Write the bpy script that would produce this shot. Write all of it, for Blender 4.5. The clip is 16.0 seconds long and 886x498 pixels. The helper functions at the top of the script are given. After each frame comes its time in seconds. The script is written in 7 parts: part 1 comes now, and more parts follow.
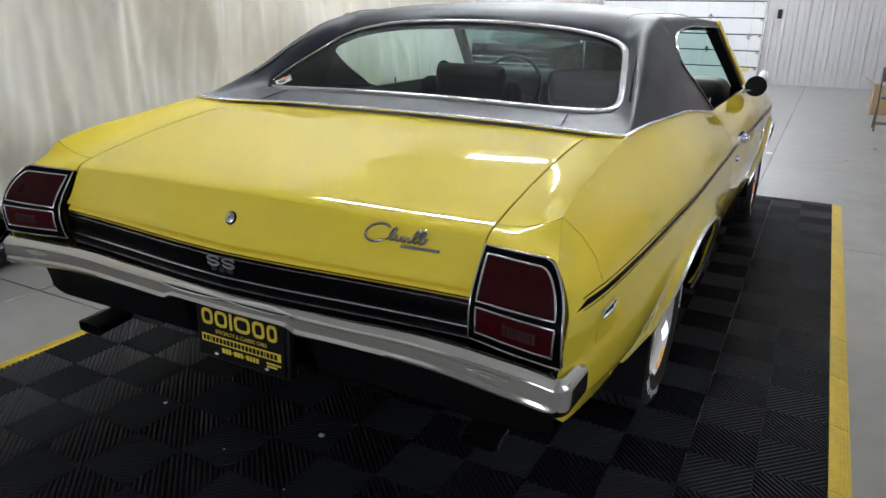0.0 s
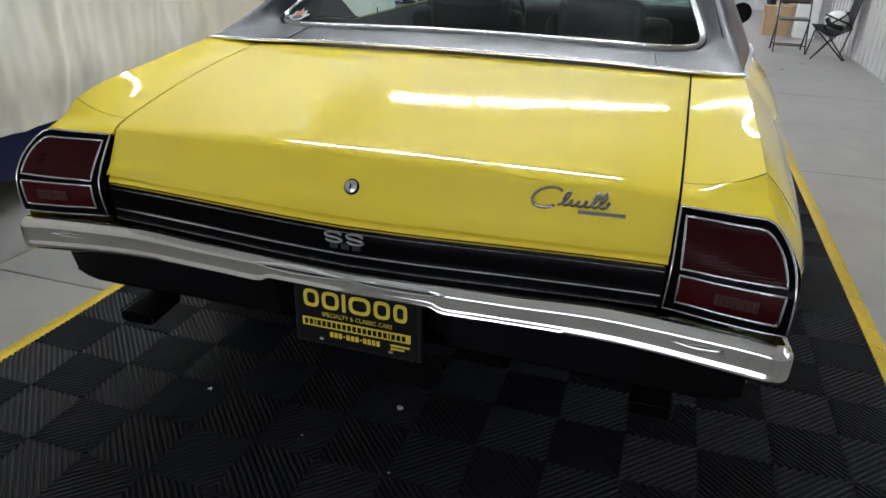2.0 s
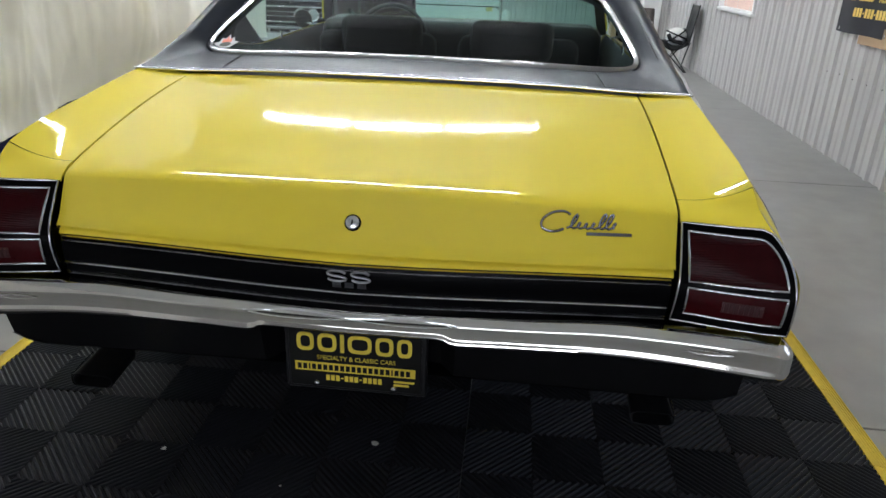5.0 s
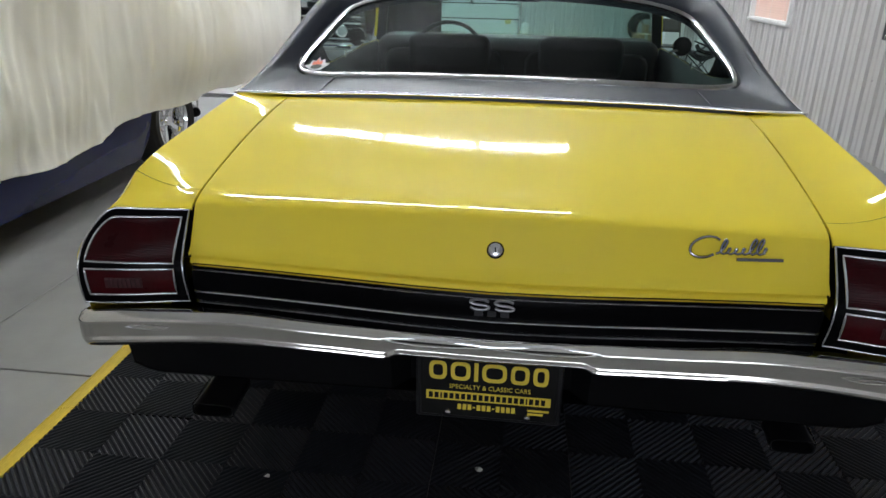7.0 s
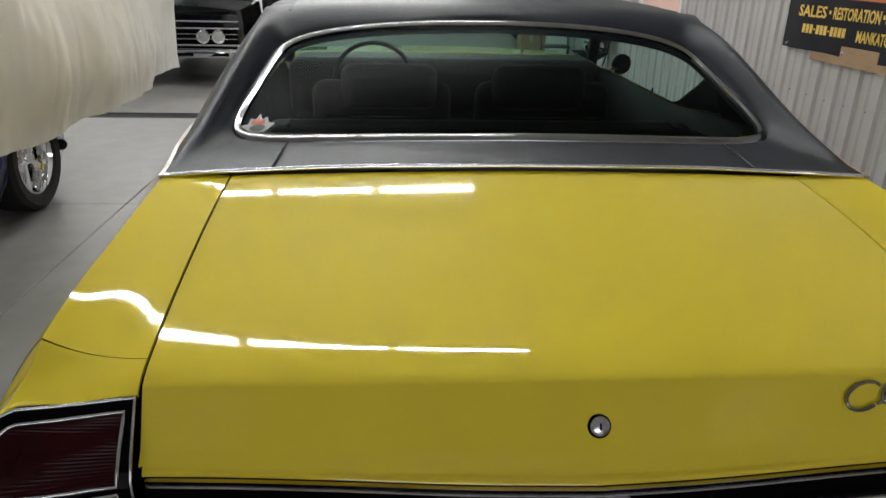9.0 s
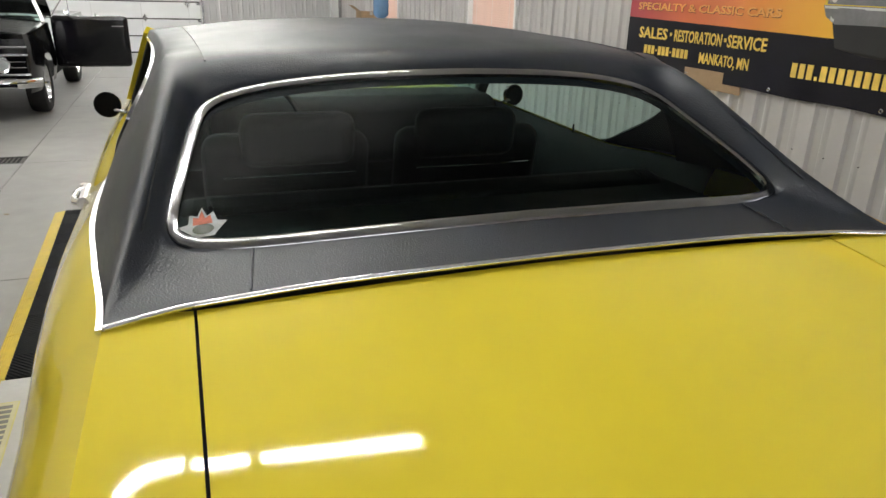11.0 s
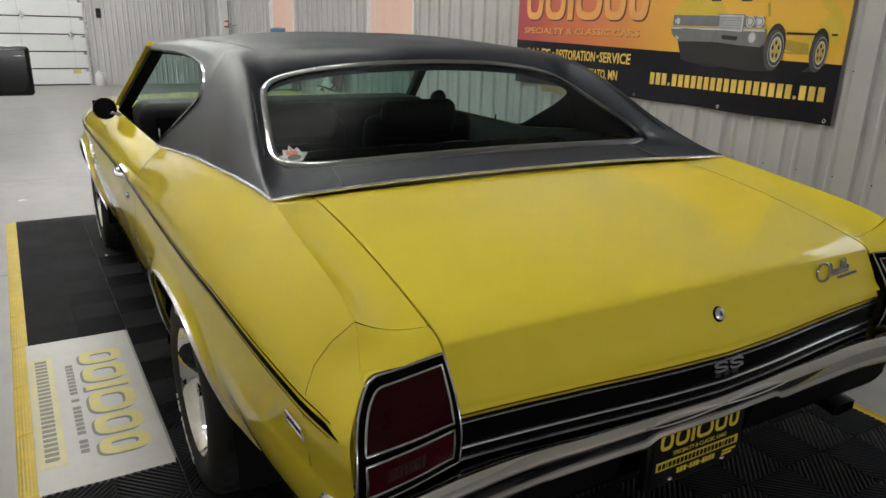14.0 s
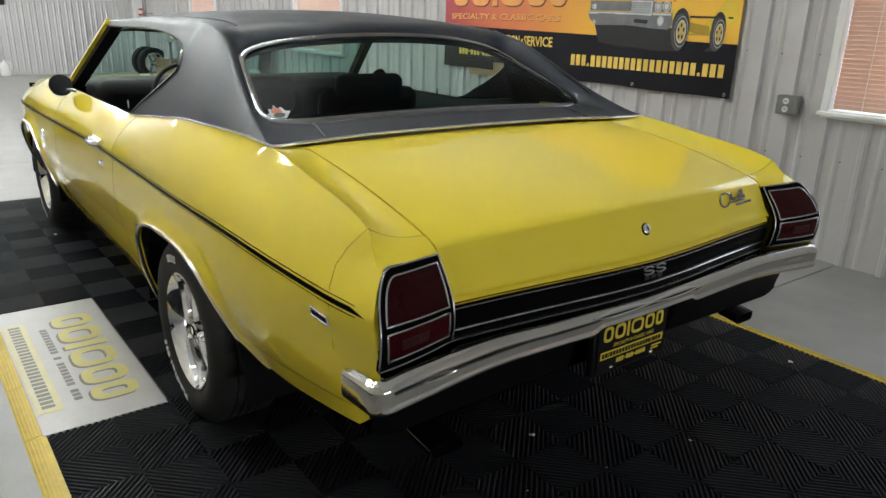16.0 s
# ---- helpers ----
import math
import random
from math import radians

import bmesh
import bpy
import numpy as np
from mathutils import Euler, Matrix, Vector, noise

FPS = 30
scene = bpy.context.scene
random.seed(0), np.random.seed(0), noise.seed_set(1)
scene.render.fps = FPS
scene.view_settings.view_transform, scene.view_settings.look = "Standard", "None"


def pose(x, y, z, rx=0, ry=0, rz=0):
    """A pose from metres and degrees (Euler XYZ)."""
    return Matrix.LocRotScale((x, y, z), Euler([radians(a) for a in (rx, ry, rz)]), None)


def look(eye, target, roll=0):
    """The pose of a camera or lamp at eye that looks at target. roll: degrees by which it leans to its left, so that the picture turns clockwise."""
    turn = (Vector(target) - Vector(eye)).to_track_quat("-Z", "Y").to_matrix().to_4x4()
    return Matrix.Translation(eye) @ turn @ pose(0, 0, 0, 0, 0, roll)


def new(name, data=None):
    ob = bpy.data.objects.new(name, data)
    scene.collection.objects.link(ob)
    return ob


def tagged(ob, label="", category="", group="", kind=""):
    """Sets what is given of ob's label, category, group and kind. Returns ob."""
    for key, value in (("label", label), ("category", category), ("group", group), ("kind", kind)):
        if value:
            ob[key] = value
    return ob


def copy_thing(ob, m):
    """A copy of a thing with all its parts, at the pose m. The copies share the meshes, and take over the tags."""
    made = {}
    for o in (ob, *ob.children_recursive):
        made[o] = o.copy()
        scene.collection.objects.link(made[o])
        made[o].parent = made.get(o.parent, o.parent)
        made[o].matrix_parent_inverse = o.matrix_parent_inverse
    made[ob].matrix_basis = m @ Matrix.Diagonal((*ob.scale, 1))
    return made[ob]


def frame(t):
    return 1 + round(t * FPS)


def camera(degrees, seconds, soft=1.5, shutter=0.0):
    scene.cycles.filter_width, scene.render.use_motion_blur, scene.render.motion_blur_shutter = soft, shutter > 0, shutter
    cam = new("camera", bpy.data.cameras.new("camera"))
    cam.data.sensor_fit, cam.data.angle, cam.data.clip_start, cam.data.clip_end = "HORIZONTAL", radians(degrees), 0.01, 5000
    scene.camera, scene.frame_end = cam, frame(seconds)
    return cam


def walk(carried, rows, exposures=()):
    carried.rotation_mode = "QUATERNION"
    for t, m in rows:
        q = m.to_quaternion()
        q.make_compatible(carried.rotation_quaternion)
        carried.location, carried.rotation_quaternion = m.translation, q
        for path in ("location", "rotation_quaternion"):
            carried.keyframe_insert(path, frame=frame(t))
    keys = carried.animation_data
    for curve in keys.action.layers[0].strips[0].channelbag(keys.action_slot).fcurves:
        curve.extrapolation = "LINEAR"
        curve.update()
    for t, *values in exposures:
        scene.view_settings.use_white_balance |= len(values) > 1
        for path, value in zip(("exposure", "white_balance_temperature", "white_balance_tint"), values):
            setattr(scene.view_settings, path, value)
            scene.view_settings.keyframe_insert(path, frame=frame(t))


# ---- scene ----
cam = camera(65.2, 16.0)
PATH = [
    (0, (1.259, -0.943, 1.335), (0.37, 0.733, 0.701), 1.1),
    (0.5, (1.12, -0.917, 1.319), (0.295, 0.773, 0.64), 1.3),
    (1, (0.959, -0.936, 1.323), (0.196, 0.758, 0.582), 1.4),
    (1.5, (0.777, -1.026, 1.351), (0.133, 0.694, 0.559), 1.3),
    (2, (0.623, -1.015, 1.345), (0.074, 0.725, 0.526), 1.5),
    (2.5, (0.501, -1.011, 1.351), (0.005, 0.741, 0.524), 1.7),
    (3, (0.361, -1.074, 1.353), (0.044, 0.723, 0.534), 1.8),
    (3.2, (0.334, -1.08, 1.36), (0.098, 0.729, 0.54), 1.9),
    (5.3, (0.309, -1.051, 1.359), (0.139, 0.792, 0.602), 2.1),
    (5.5, (0.302, -1.056, 1.363), (0.122, 0.788, 0.61), 1.9),
    (6, (0.263, -1.06, 1.371), (0.045, 0.782, 0.622), 1.7),
    (6.5, (0.143, -1.08, 1.369), (-0.086, 0.763, 0.628), 1.4),
    (7, (0.036, -1.047, 1.374), (-0.165, 0.801, 0.637), 1.2),
    (7.5, (-0.046, -0.891, 1.387), (-0.193, 0.963, 0.652), 1.3),
    (8, (-0.103, -0.745, 1.418), (-0.196, 1.11, 0.678), 1.4),
    (8.5, (-0.198, -0.648, 1.44), (-0.232, 1.209, 0.699), 1.2),
    (9, (-0.302, -0.548, 1.469), (-0.161, 1.301, 0.721), 1.3),
    (9.2, (-0.33, -0.496, 1.475), (-0.108, 1.344, 0.724), 1.5),
    (11.3, (-0.699, -0.041, 1.518), (0.006, 1.7, 0.83), 1.7),
    (11.5, (-0.72, -0.048, 1.516), (0.02, 1.683, 0.84), 1.7),
    (12, (-0.753, -0.138, 1.501), (0.044, 1.578, 0.853), 1.5),
    (12.5, (-0.821, -0.304, 1.493), (0.002, 1.406, 0.862), 1.4),
    (13, (-0.951, -0.412, 1.488), (-0.111, 1.293, 0.867), 1.2),
    (13.5, (-1.143, -0.514, 1.466), (-0.259, 1.172, 0.853), 1.4),
    (14, (-1.259, -0.646, 1.443), (-0.304, 1.002, 0.833), 1.5),
    (14.5, (-1.341, -0.769, 1.425), (-0.355, 0.859, 0.811), 1.5),
    (15, (-1.449, -0.819, 1.417), (-0.437, 0.792, 0.8), 1.6),
    (15.5, (-1.543, -0.847, 1.402), (-0.472, 0.724, 0.781), 1.5),
    (16, (-1.567, -0.863, 1.382), (-0.428, 0.658, 0.757), 1.7),
]
EXPOSURES = [(0, 0.62, 6150, 15), (1.5, 0.72, 6150, 14), (3, 0.76, 6150, 13), (6.5, 0.6, 6150, 13), (8, 0.36, 6400, 13), (9, 0.02, 6650, 14), (11.5, 0.40, 6900, 13), (12.5, 0.28, 6900, 13), (14, 0.12, 6800, 13), (15, 0.30, 6650, 12), (16, 0.48, 6500, 11)]
walk(cam, [(t, look(eye, target, roll)) for t, eye, target, roll in PATH], EXPOSURES)

# ---- light ----
world = bpy.data.worlds.new("world")
scene.world = world
world.use_nodes = True
world.node_tree.nodes["Background"].inputs[0].default_value = (0.75, 0.8, 0.9, 1)
world.node_tree.nodes["Background"].inputs[1].default_value = 0.02
TUBE_POWER = 86.0          # strength of the fluorescent fixtures

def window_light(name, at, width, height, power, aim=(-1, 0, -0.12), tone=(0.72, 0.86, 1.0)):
    """An area lamp set in a wall's opening, standing in for daylight."""
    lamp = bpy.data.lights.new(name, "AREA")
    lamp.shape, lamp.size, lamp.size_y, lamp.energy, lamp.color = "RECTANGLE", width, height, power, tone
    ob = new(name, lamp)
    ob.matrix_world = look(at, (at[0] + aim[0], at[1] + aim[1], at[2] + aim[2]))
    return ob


window_light("daylight_window", (2.86, 0.54, 1.54), 1.25, 1.15, 6.5, tone=(0.66, 0.82, 1.0))
# added fill for the car's tail, in a made-up opening behind the visitor
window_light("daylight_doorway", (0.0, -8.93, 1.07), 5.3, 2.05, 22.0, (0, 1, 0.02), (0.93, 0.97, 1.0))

# ---- helpers ----
BASE = {}


def thing(name, at, label, category, group="", kind=""):
    ob = new(name)
    ob.location = at
    ob.empty_display_size = 0.1
    BASE[ob.name] = Matrix.Translation(at).inverted()
    return tagged(ob, label, category, group, kind)


def part(name, bm, material, parent, label=""):
    me = bpy.data.meshes.new(name)
    bm.to_mesh(me)
    bm.free()
    for m in material if isinstance(material, (list, tuple)) else [material]:
        me.materials.append(m)
    ob = new(name, me)
    if parent is not None:
        ob.parent = parent
        ob.matrix_parent_inverse = BASE.get(parent.name, Matrix())
    return tagged(ob, label)


def solo(name, bm, material, label, category="", group="", kind=""):
    return tagged(part(name, bm, material, None), label, category, group, kind)


def soften(bm, angle=35):
    bmesh.ops.recalc_face_normals(bm, faces=bm.faces[:])
    lim = radians(angle)
    for f in bm.faces:
        f.smooth = True
    for e in bm.edges:
        if len(e.link_faces) == 2 and e.calc_face_angle(0) > lim:
            e.smooth = False
    return bm


def sheet(fn, us, vs, bm=None):
    """A surface fn(u, v) over two lists of values."""
    bm = bm or bmesh.new()
    rows = [[bm.verts.new(fn(u, v)) for v in vs] for u in us]
    for a, b in zip(rows, rows[1:]):
        for i in range(len(vs) - 1):
            bm.faces.new((a[i], b[i], b[i + 1], a[i + 1]))
    return bm


def lin(a, b, n):
    return [a + (b - a) * i / (n - 1) for i in range(n)]


def curve(table):
    """A smooth monotone curve through (x, y) pairs."""
    xs, ys = np.array(table, float).T
    d = np.diff(ys) / np.diff(xs)
    m = np.zeros(len(xs))
    m[0], m[-1] = d[0], d[-1]
    for i in range(1, len(xs) - 1):
        if d[i - 1] * d[i] > 0:
            h0, h1 = xs[i] - xs[i - 1], xs[i + 1] - xs[i]
            w1, w2 = 2 * h1 + h0, h1 + 2 * h0
            m[i] = (w1 + w2) / (w1 / d[i - 1] + w2 / d[i])

    def at(x):
        x = min(max(x, xs[0]), xs[-1])
        i = min(int(np.searchsorted(xs, x, "right")) - 1, len(xs) - 2)
        h = xs[i + 1] - xs[i]
        t = (x - xs[i]) / h
        return float((2 * t**3 - 3 * t**2 + 1) * ys[i] + (t**3 - 2 * t**2 + t) * h * m[i]
                     + (-2 * t**3 + 3 * t**2) * ys[i + 1] + (t**3 - t**2) * h * m[i + 1])
    return at


def box(x0, x1, y0, y1, z0, z1, bevel=0.0, bm=None, seg=2):
    own = bmesh.new()
    m = Matrix.Translation(((x0 + x1) / 2, (y0 + y1) / 2, (z0 + z1) / 2)) @ Matrix.Diagonal((abs(x1 - x0), abs(y1 - y0), abs(z1 - z0), 1))
    bmesh.ops.create_cube(own, size=1, matrix=m)
    if bevel:
        bmesh.ops.bevel(own, geom=own.edges[:], offset=bevel, segments=seg, affect="EDGES", profile=0.5)
        soften(own, 50)
        for f in own.faces:
            if max(abs(c) for c in f.normal) > 0.999:
                f.smooth = False
                for e in f.edges:
                    e.smooth = bevel > 0.025
    return add(bm, own) if bm else own


def add(bm, other, matrix=None):
    """Joins other into bm."""
    if matrix is not None:
        other.transform(matrix)
    me = bpy.data.meshes.new("join")
    other.to_mesh(me)
    other.free()
    bm.from_mesh(me)
    bpy.data.meshes.remove(me)
    return bm


def sweep(path, profile, closed=False, ring=True, up=None, scale=None, bm=None):
    """Carries a profile of (side, up) pairs along a path; ring: the profile is closed."""
    bm = bm or bmesh.new()
    pts = [Vector(p) for p in path]
    n, rows = len(pts), []
    ref = Vector(up) if up else None
    side_old = None
    for i, p in enumerate(pts):
        a = pts[(i - 1) % n] if closed or i else pts[0]
        b = pts[(i + 1) % n] if closed or i < n - 1 else pts[-1]
        t = (b - a).normalized()
        if ref:
            side = t.cross(ref).normalized()
        elif side_old is None:
            side = t.orthogonal().normalized()
        else:
            side = (side_old - t * side_old.dot(t)).normalized()
        side_old = side
        u = side.cross(t)
        k = scale(i / (n - 1)) if scale else 1
        rows.append([bm.verts.new(p + side * s * k + u * h * k) for s, h in profile])
    m = len(profile)
    for i in range(n if closed else n - 1):
        a, b = rows[i], rows[(i + 1) % n]
        for j in range(m if ring else m - 1):
            bm.faces.new((a[j], b[j], b[(j + 1) % m], a[(j + 1) % m]))
    if ring and not closed:
        bm.faces.new(rows[0])
        bm.faces.new(rows[-1])
    return bm


def circle(r, n=10, sx=1.0):
    return [(r * sx * math.cos(2 * math.pi * i / n), r * math.sin(2 * math.pi * i / n)) for i in range(n)]


def tube(path, r, n=10, closed=False, bm=None, scale=None):
    return soften(sweep(path, circle(r, n), closed, bm=bm, scale=scale), 60)


def lathe(profile, n=48, bm=None, angle=35):
    """Turns (radius, x) pairs round the x axis."""
    bm = bm or bmesh.new()
    rows = []
    for i in range(n):
        c, s = math.cos(2 * math.pi * i / n), math.sin(2 * math.pi * i / n)
        rows.append([bm.verts.new((x, r * c, r * s)) for r, x in profile])
    for i in range(n):
        a, b = rows[i], rows[(i + 1) % n]
        for j in range(len(profile) - 1):
            bm.faces.new((a[j], a[j + 1], b[j + 1], b[j]))
    bmesh.ops.remove_doubles(bm, verts=bm.verts[:], dist=1e-5)
    return soften(bm, angle)


def plate(points, depth, axis="y", bm=None):
    """A flat outline of (a, b) pairs with depth: axis y stands in xz, z lies in xy, x stands in yz."""
    bm = bm or bmesh.new()
    to = {"y": lambda a, b, d: (a, d, b), "z": lambda a, b, d: (a, b, d), "x": lambda a, b, d: (d, a, b)}[axis]
    lo, hi = ([bm.verts.new(to(a, b, d)) for a, b in points] for d in depth)
    bm.faces.new(lo)
    bm.faces.new(hi)
    for i in range(len(points)):
        j = (i + 1) % len(points)
        bm.faces.new((lo[i], lo[j], hi[j], hi[i]))
    bmesh.ops.recalc_face_normals(bm, faces=bm.faces[:])
    return bm


def words(text, size, matrix, depth=0.001, wide=1.0, bold=0.0):
    """A line of lettering as a mesh, its lower left corner at the matrix."""
    data = bpy.data.curves.new("lettering", "FONT")
    data.body, data.size, data.extrude, data.resolution_u = text, size, depth, 2
    data.offset = bold
    ob = new("lettering", data)
    me = bpy.data.meshes.new_from_object(ob.evaluated_get(bpy.context.evaluated_depsgraph_get()))
    bpy.data.objects.remove(ob)
    bpy.data.curves.remove(data)
    bm = bmesh.new()
    bm.from_mesh(me)
    bpy.data.meshes.remove(me)
    if bm.verts:
        x0 = min(v.co.x for v in bm.verts)
        k = wide / (max(v.co.x for v in bm.verts) - x0)
        for v in bm.verts:
            v.co.x = (v.co.x - x0) * k
    bm.transform(matrix)
    return bm


def ring_shape(a0, a1, b0, b1, stroke, to, n=28):
    """A rounded ring standing in for one big figure; to(a, b, d) places it, d from 0 (back) to 1 (face)."""
    bm = bmesh.new()
    ca, cb, ra, rb = (a0 + a1) / 2, (b0 + b1) / 2, abs(a1 - a0) / 2, abs(b1 - b0) / 2
    rows = []
    for i in range(n):
        t = 2 * math.pi * i / n
        c, v = (math.copysign(abs(f(t)) ** 0.62, f(t)) for f in (math.cos, math.sin))
        rows.append([bm.verts.new(to(ca + (ra - k) * c, cb + (rb - k) * v, d)) for k, d in ((0, 0), (0, 1), (stroke, 1), (stroke, 0))])
    for i in range(n):
        a, b = rows[i], rows[(i + 1) % n]
        for j in range(3):
            bm.faces.new((a[j], b[j], b[j + 1], a[j + 1]))
    bmesh.ops.recalc_face_normals(bm, faces=bm.faces[:])
    return bm


def letters(name, bm, material, parent):
    """Lettering as one part a letter."""
    bm.verts.ensure_lookup_table()
    seen, out = set(), []
    for v0 in bm.verts:
        if v0 in seen:
            continue
        stack, isle = [v0], []
        seen.add(v0)
        while stack:
            v = stack.pop()
            isle.append(v)
            for e in v.link_edges:
                o = e.other_vert(v)
                if o not in seen:
                    seen.add(o)
                    stack.append(o)
        own, at = bmesh.new(), {}
        for v in isle:
            at[v] = own.verts.new(v.co)
        for f in {f for v in isle for f in v.link_faces}:
            own.faces.new([at[v] for v in f.verts])
        out.append(part(name, own, material, parent))
    bm.free()
    return out


# ---- materials ----
def material(name, color, rough=0.5, metal=0.0, vary=0.12, scale=6.0, fine=60.0, bump=0.0, bump_scale=None,
             coat=0.0, spec=0.5, rough_vary=0.1, per_piece=0.0, stretch=None):
    m = bpy.data.materials.new(name)
    m.use_nodes = True
    nt = m.node_tree
    b = nt.nodes["Principled BSDF"]
    n = lambda kind: nt.nodes.new(kind)
    co = n("ShaderNodeTexCoord").outputs["Object"]
    if stretch:
        mp = n("ShaderNodeMapping")
        mp.inputs["Scale"].default_value = stretch
        nt.links.new(co, mp.inputs[0])
        co = mp.outputs[0]
    big, small = n("ShaderNodeTexNoise"), n("ShaderNodeTexNoise")
    for t, s in ((big, scale), (small, fine)):
        t.inputs["Scale"].default_value, t.inputs["Detail"].default_value = s, 5
        nt.links.new(co, t.inputs["Vector"])
    mix = n("ShaderNodeMath")
    mix.operation = "MULTIPLY_ADD"
    mix.inputs[1].default_value = 0.4
    nt.links.new(small.outputs["Fac"], mix.inputs[0])
    nt.links.new(big.outputs["Fac"], mix.inputs[2])
    rng = n("ShaderNodeMapRange")
    rng.inputs[1].default_value, rng.inputs[2].default_value = 0.4, 1.0
    rng.inputs[3].default_value, rng.inputs[4].default_value = 1 - vary, 1 + vary
    nt.links.new(mix.outputs[0], rng.inputs[0])
    value = rng.outputs[0]
    if per_piece:
        info, r2, mul = n("ShaderNodeObjectInfo"), n("ShaderNodeMapRange"), n("ShaderNodeMath")
        r2.inputs[3].default_value, r2.inputs[4].default_value = 1 - per_piece, 1 + per_piece
        mul.operation = "MULTIPLY"
        nt.links.new(info.outputs["Random"], r2.inputs[0])
        nt.links.new(r2.outputs[0], mul.inputs[0])
        nt.links.new(value, mul.inputs[1])
        value = mul.outputs[0]
    sc = n("ShaderNodeVectorMath")
    sc.operation = "SCALE"
    sc.inputs[0].default_value = color[:3]
    nt.links.new(value, sc.inputs["Scale"])
    nt.links.new(sc.outputs[0], b.inputs["Base Color"])
    rr = n("ShaderNodeMapRange")
    rr.inputs[1].default_value, rr.inputs[2].default_value = 0.3, 0.75
    rr.inputs[3].default_value, rr.inputs[4].default_value = max(0.01, rough * (1 - rough_vary)), min(1, rough * (1 + rough_vary))
    nt.links.new(big.outputs["Fac"], rr.inputs[0])
    nt.links.new(rr.outputs[0], b.inputs["Roughness"])
    b.inputs["Metallic"].default_value = metal
    b.inputs["Specular IOR Level"].default_value = spec
    if coat:
        b.inputs["Coat Weight"].default_value, b.inputs["Coat Roughness"].default_value = coat, 0.045
    if bump:
        bt, bp = n("ShaderNodeTexNoise"), n("ShaderNodeBump")
        bt.inputs["Scale"].default_value, bt.inputs["Detail"].default_value = bump_scale or fine, 4
        nt.links.new(co, bt.inputs["Vector"])
        bp.inputs["Strength"].default_value, bp.inputs["Distance"].default_value = 1.0, bump
        nt.links.new(bt.outputs["Fac"], bp.inputs["Height"])
        nt.links.new(bp.outputs[0], b.inputs["Normal"])
    return m


def glow(name, color, strength):
    m = bpy.data.materials.new(name)
    m.use_nodes = True
    b = m.node_tree.nodes["Principled BSDF"]
    b.inputs["Base Color"].default_value = (*color, 1)
    b.inputs["Emission Color"].default_value = (*color, 1)
    b.inputs["Emission Strength"].default_value = strength
    return m


def glass(name, tint, rough=0.0):
    """Thin pane: mostly clear, with a tint and a mirror reflection."""
    m = bpy.data.materials.new(name)
    m.use_nodes = True
    nt = m.node_tree
    nt.nodes.remove(nt.nodes["Principled BSDF"])
    tr, gl, mx, fr = (nt.nodes.new(k) for k in ("ShaderNodeBsdfTransparent", "ShaderNodeBsdfGlossy", "ShaderNodeMixShader", "ShaderNodeFresnel"))
    tr.inputs[0].default_value = (*tint, 1)
    gl.inputs["Roughness"].default_value = rough
    fr.inputs[0].default_value = 1.10
    nt.links.new(fr.outputs[0], mx.inputs[0])
    nt.links.new(tr.outputs[0], mx.inputs[1])
    nt.links.new(gl.outputs[0], mx.inputs[2])
    nt.links.new(mx.outputs[0], nt.nodes["Material Output"].inputs[0])
    return m


YELLOW = material("yellow_paint", (0.85, 0.672, 0.046), 0.40, spec=0.02, vary=0.03, scale=2, fine=900, bump=0.00002, bump_scale=700, coat=1.0, rough_vary=0.1)
BLACK_PAINT = material("black_paint", (0.004, 0.004, 0.005), 0.10, vary=0.1, scale=4, fine=300, coat=0.3, spec=0.25)
SATIN_BLACK = material("satin_black", (0.007, 0.007, 0.008), 0.45, vary=0.15, scale=9, fine=200, bump=0.0001, spec=0.25)
UNDER = material("underbody", (0.004, 0.004, 0.0045), 0.6, vary=0.3, spec=0.06)
MOULDING = material("bright_moulding", (0.86, 0.86, 0.87), 0.24, 1.0, vary=0.08, scale=12)
VINYL = material("vinyl", (0.011, 0.0155, 0.026), 0.40, vary=0.2, scale=5, fine=250, bump=0.0011, bump_scale=260, spec=0.40)
CHROME = material("chrome", (0.82, 0.82, 0.83), 0.06, 1.0, vary=0.05, scale=3, fine=80, rough_vary=0.5)
BUMPER_CHROME = material("bumper_chrome", (0.62, 0.61, 0.575), 0.09, 1.0, vary=0.05, scale=3, fine=80, rough_vary=0.4)
BADGE = material("badge_chrome", (0.36, 0.36, 0.37), 0.16, 1.0, vary=0.2, scale=60, fine=200)
LAMP_TRIM = material("lamp_chrome", (0.50, 0.50, 0.51), 0.16, 1.0, vary=0.15, scale=20)
EMBLEM = material("emblem_silver", (0.30, 0.30, 0.31), 0.45, 0.6, vary=0.1)
SMOKE = material("smoked_metal", (0.10, 0.10, 0.11), 0.3, 0.8, vary=0.1)
STEEL = material("brushed_steel", (0.55, 0.55, 0.56), 0.25, 1.0, vary=0.1)
LENS = material("red_lens", (0.025, 0.0010, 0.0022), 0.3, spec=0.08, vary=0.25, scale=20, fine=160, coat=0.04)
LENS_LOW = material("red_lens_lower", (0.036, 0.0010, 0.0025), 0.3, spec=0.08, vary=0.25, scale=20, fine=160, coat=0.12)
LENS_BACKUP = material("reversing_lens", (0.045, 0.012, 0.014), 0.4, vary=0.25, scale=30, fine=200, spec=0.3)
RUBBER = material("tyre_rubber", (0.011, 0.011, 0.011), 0.7, vary=0.2, scale=12, fine=120, bump=0.0004)
WHITE_INK = material("white_lettering", (0.75, 0.75, 0.74), 0.6, vary=0.06)
YELLOW_INK = material("yellow_lettering", (0.72, 0.56, 0.05), 0.5, vary=0.05)
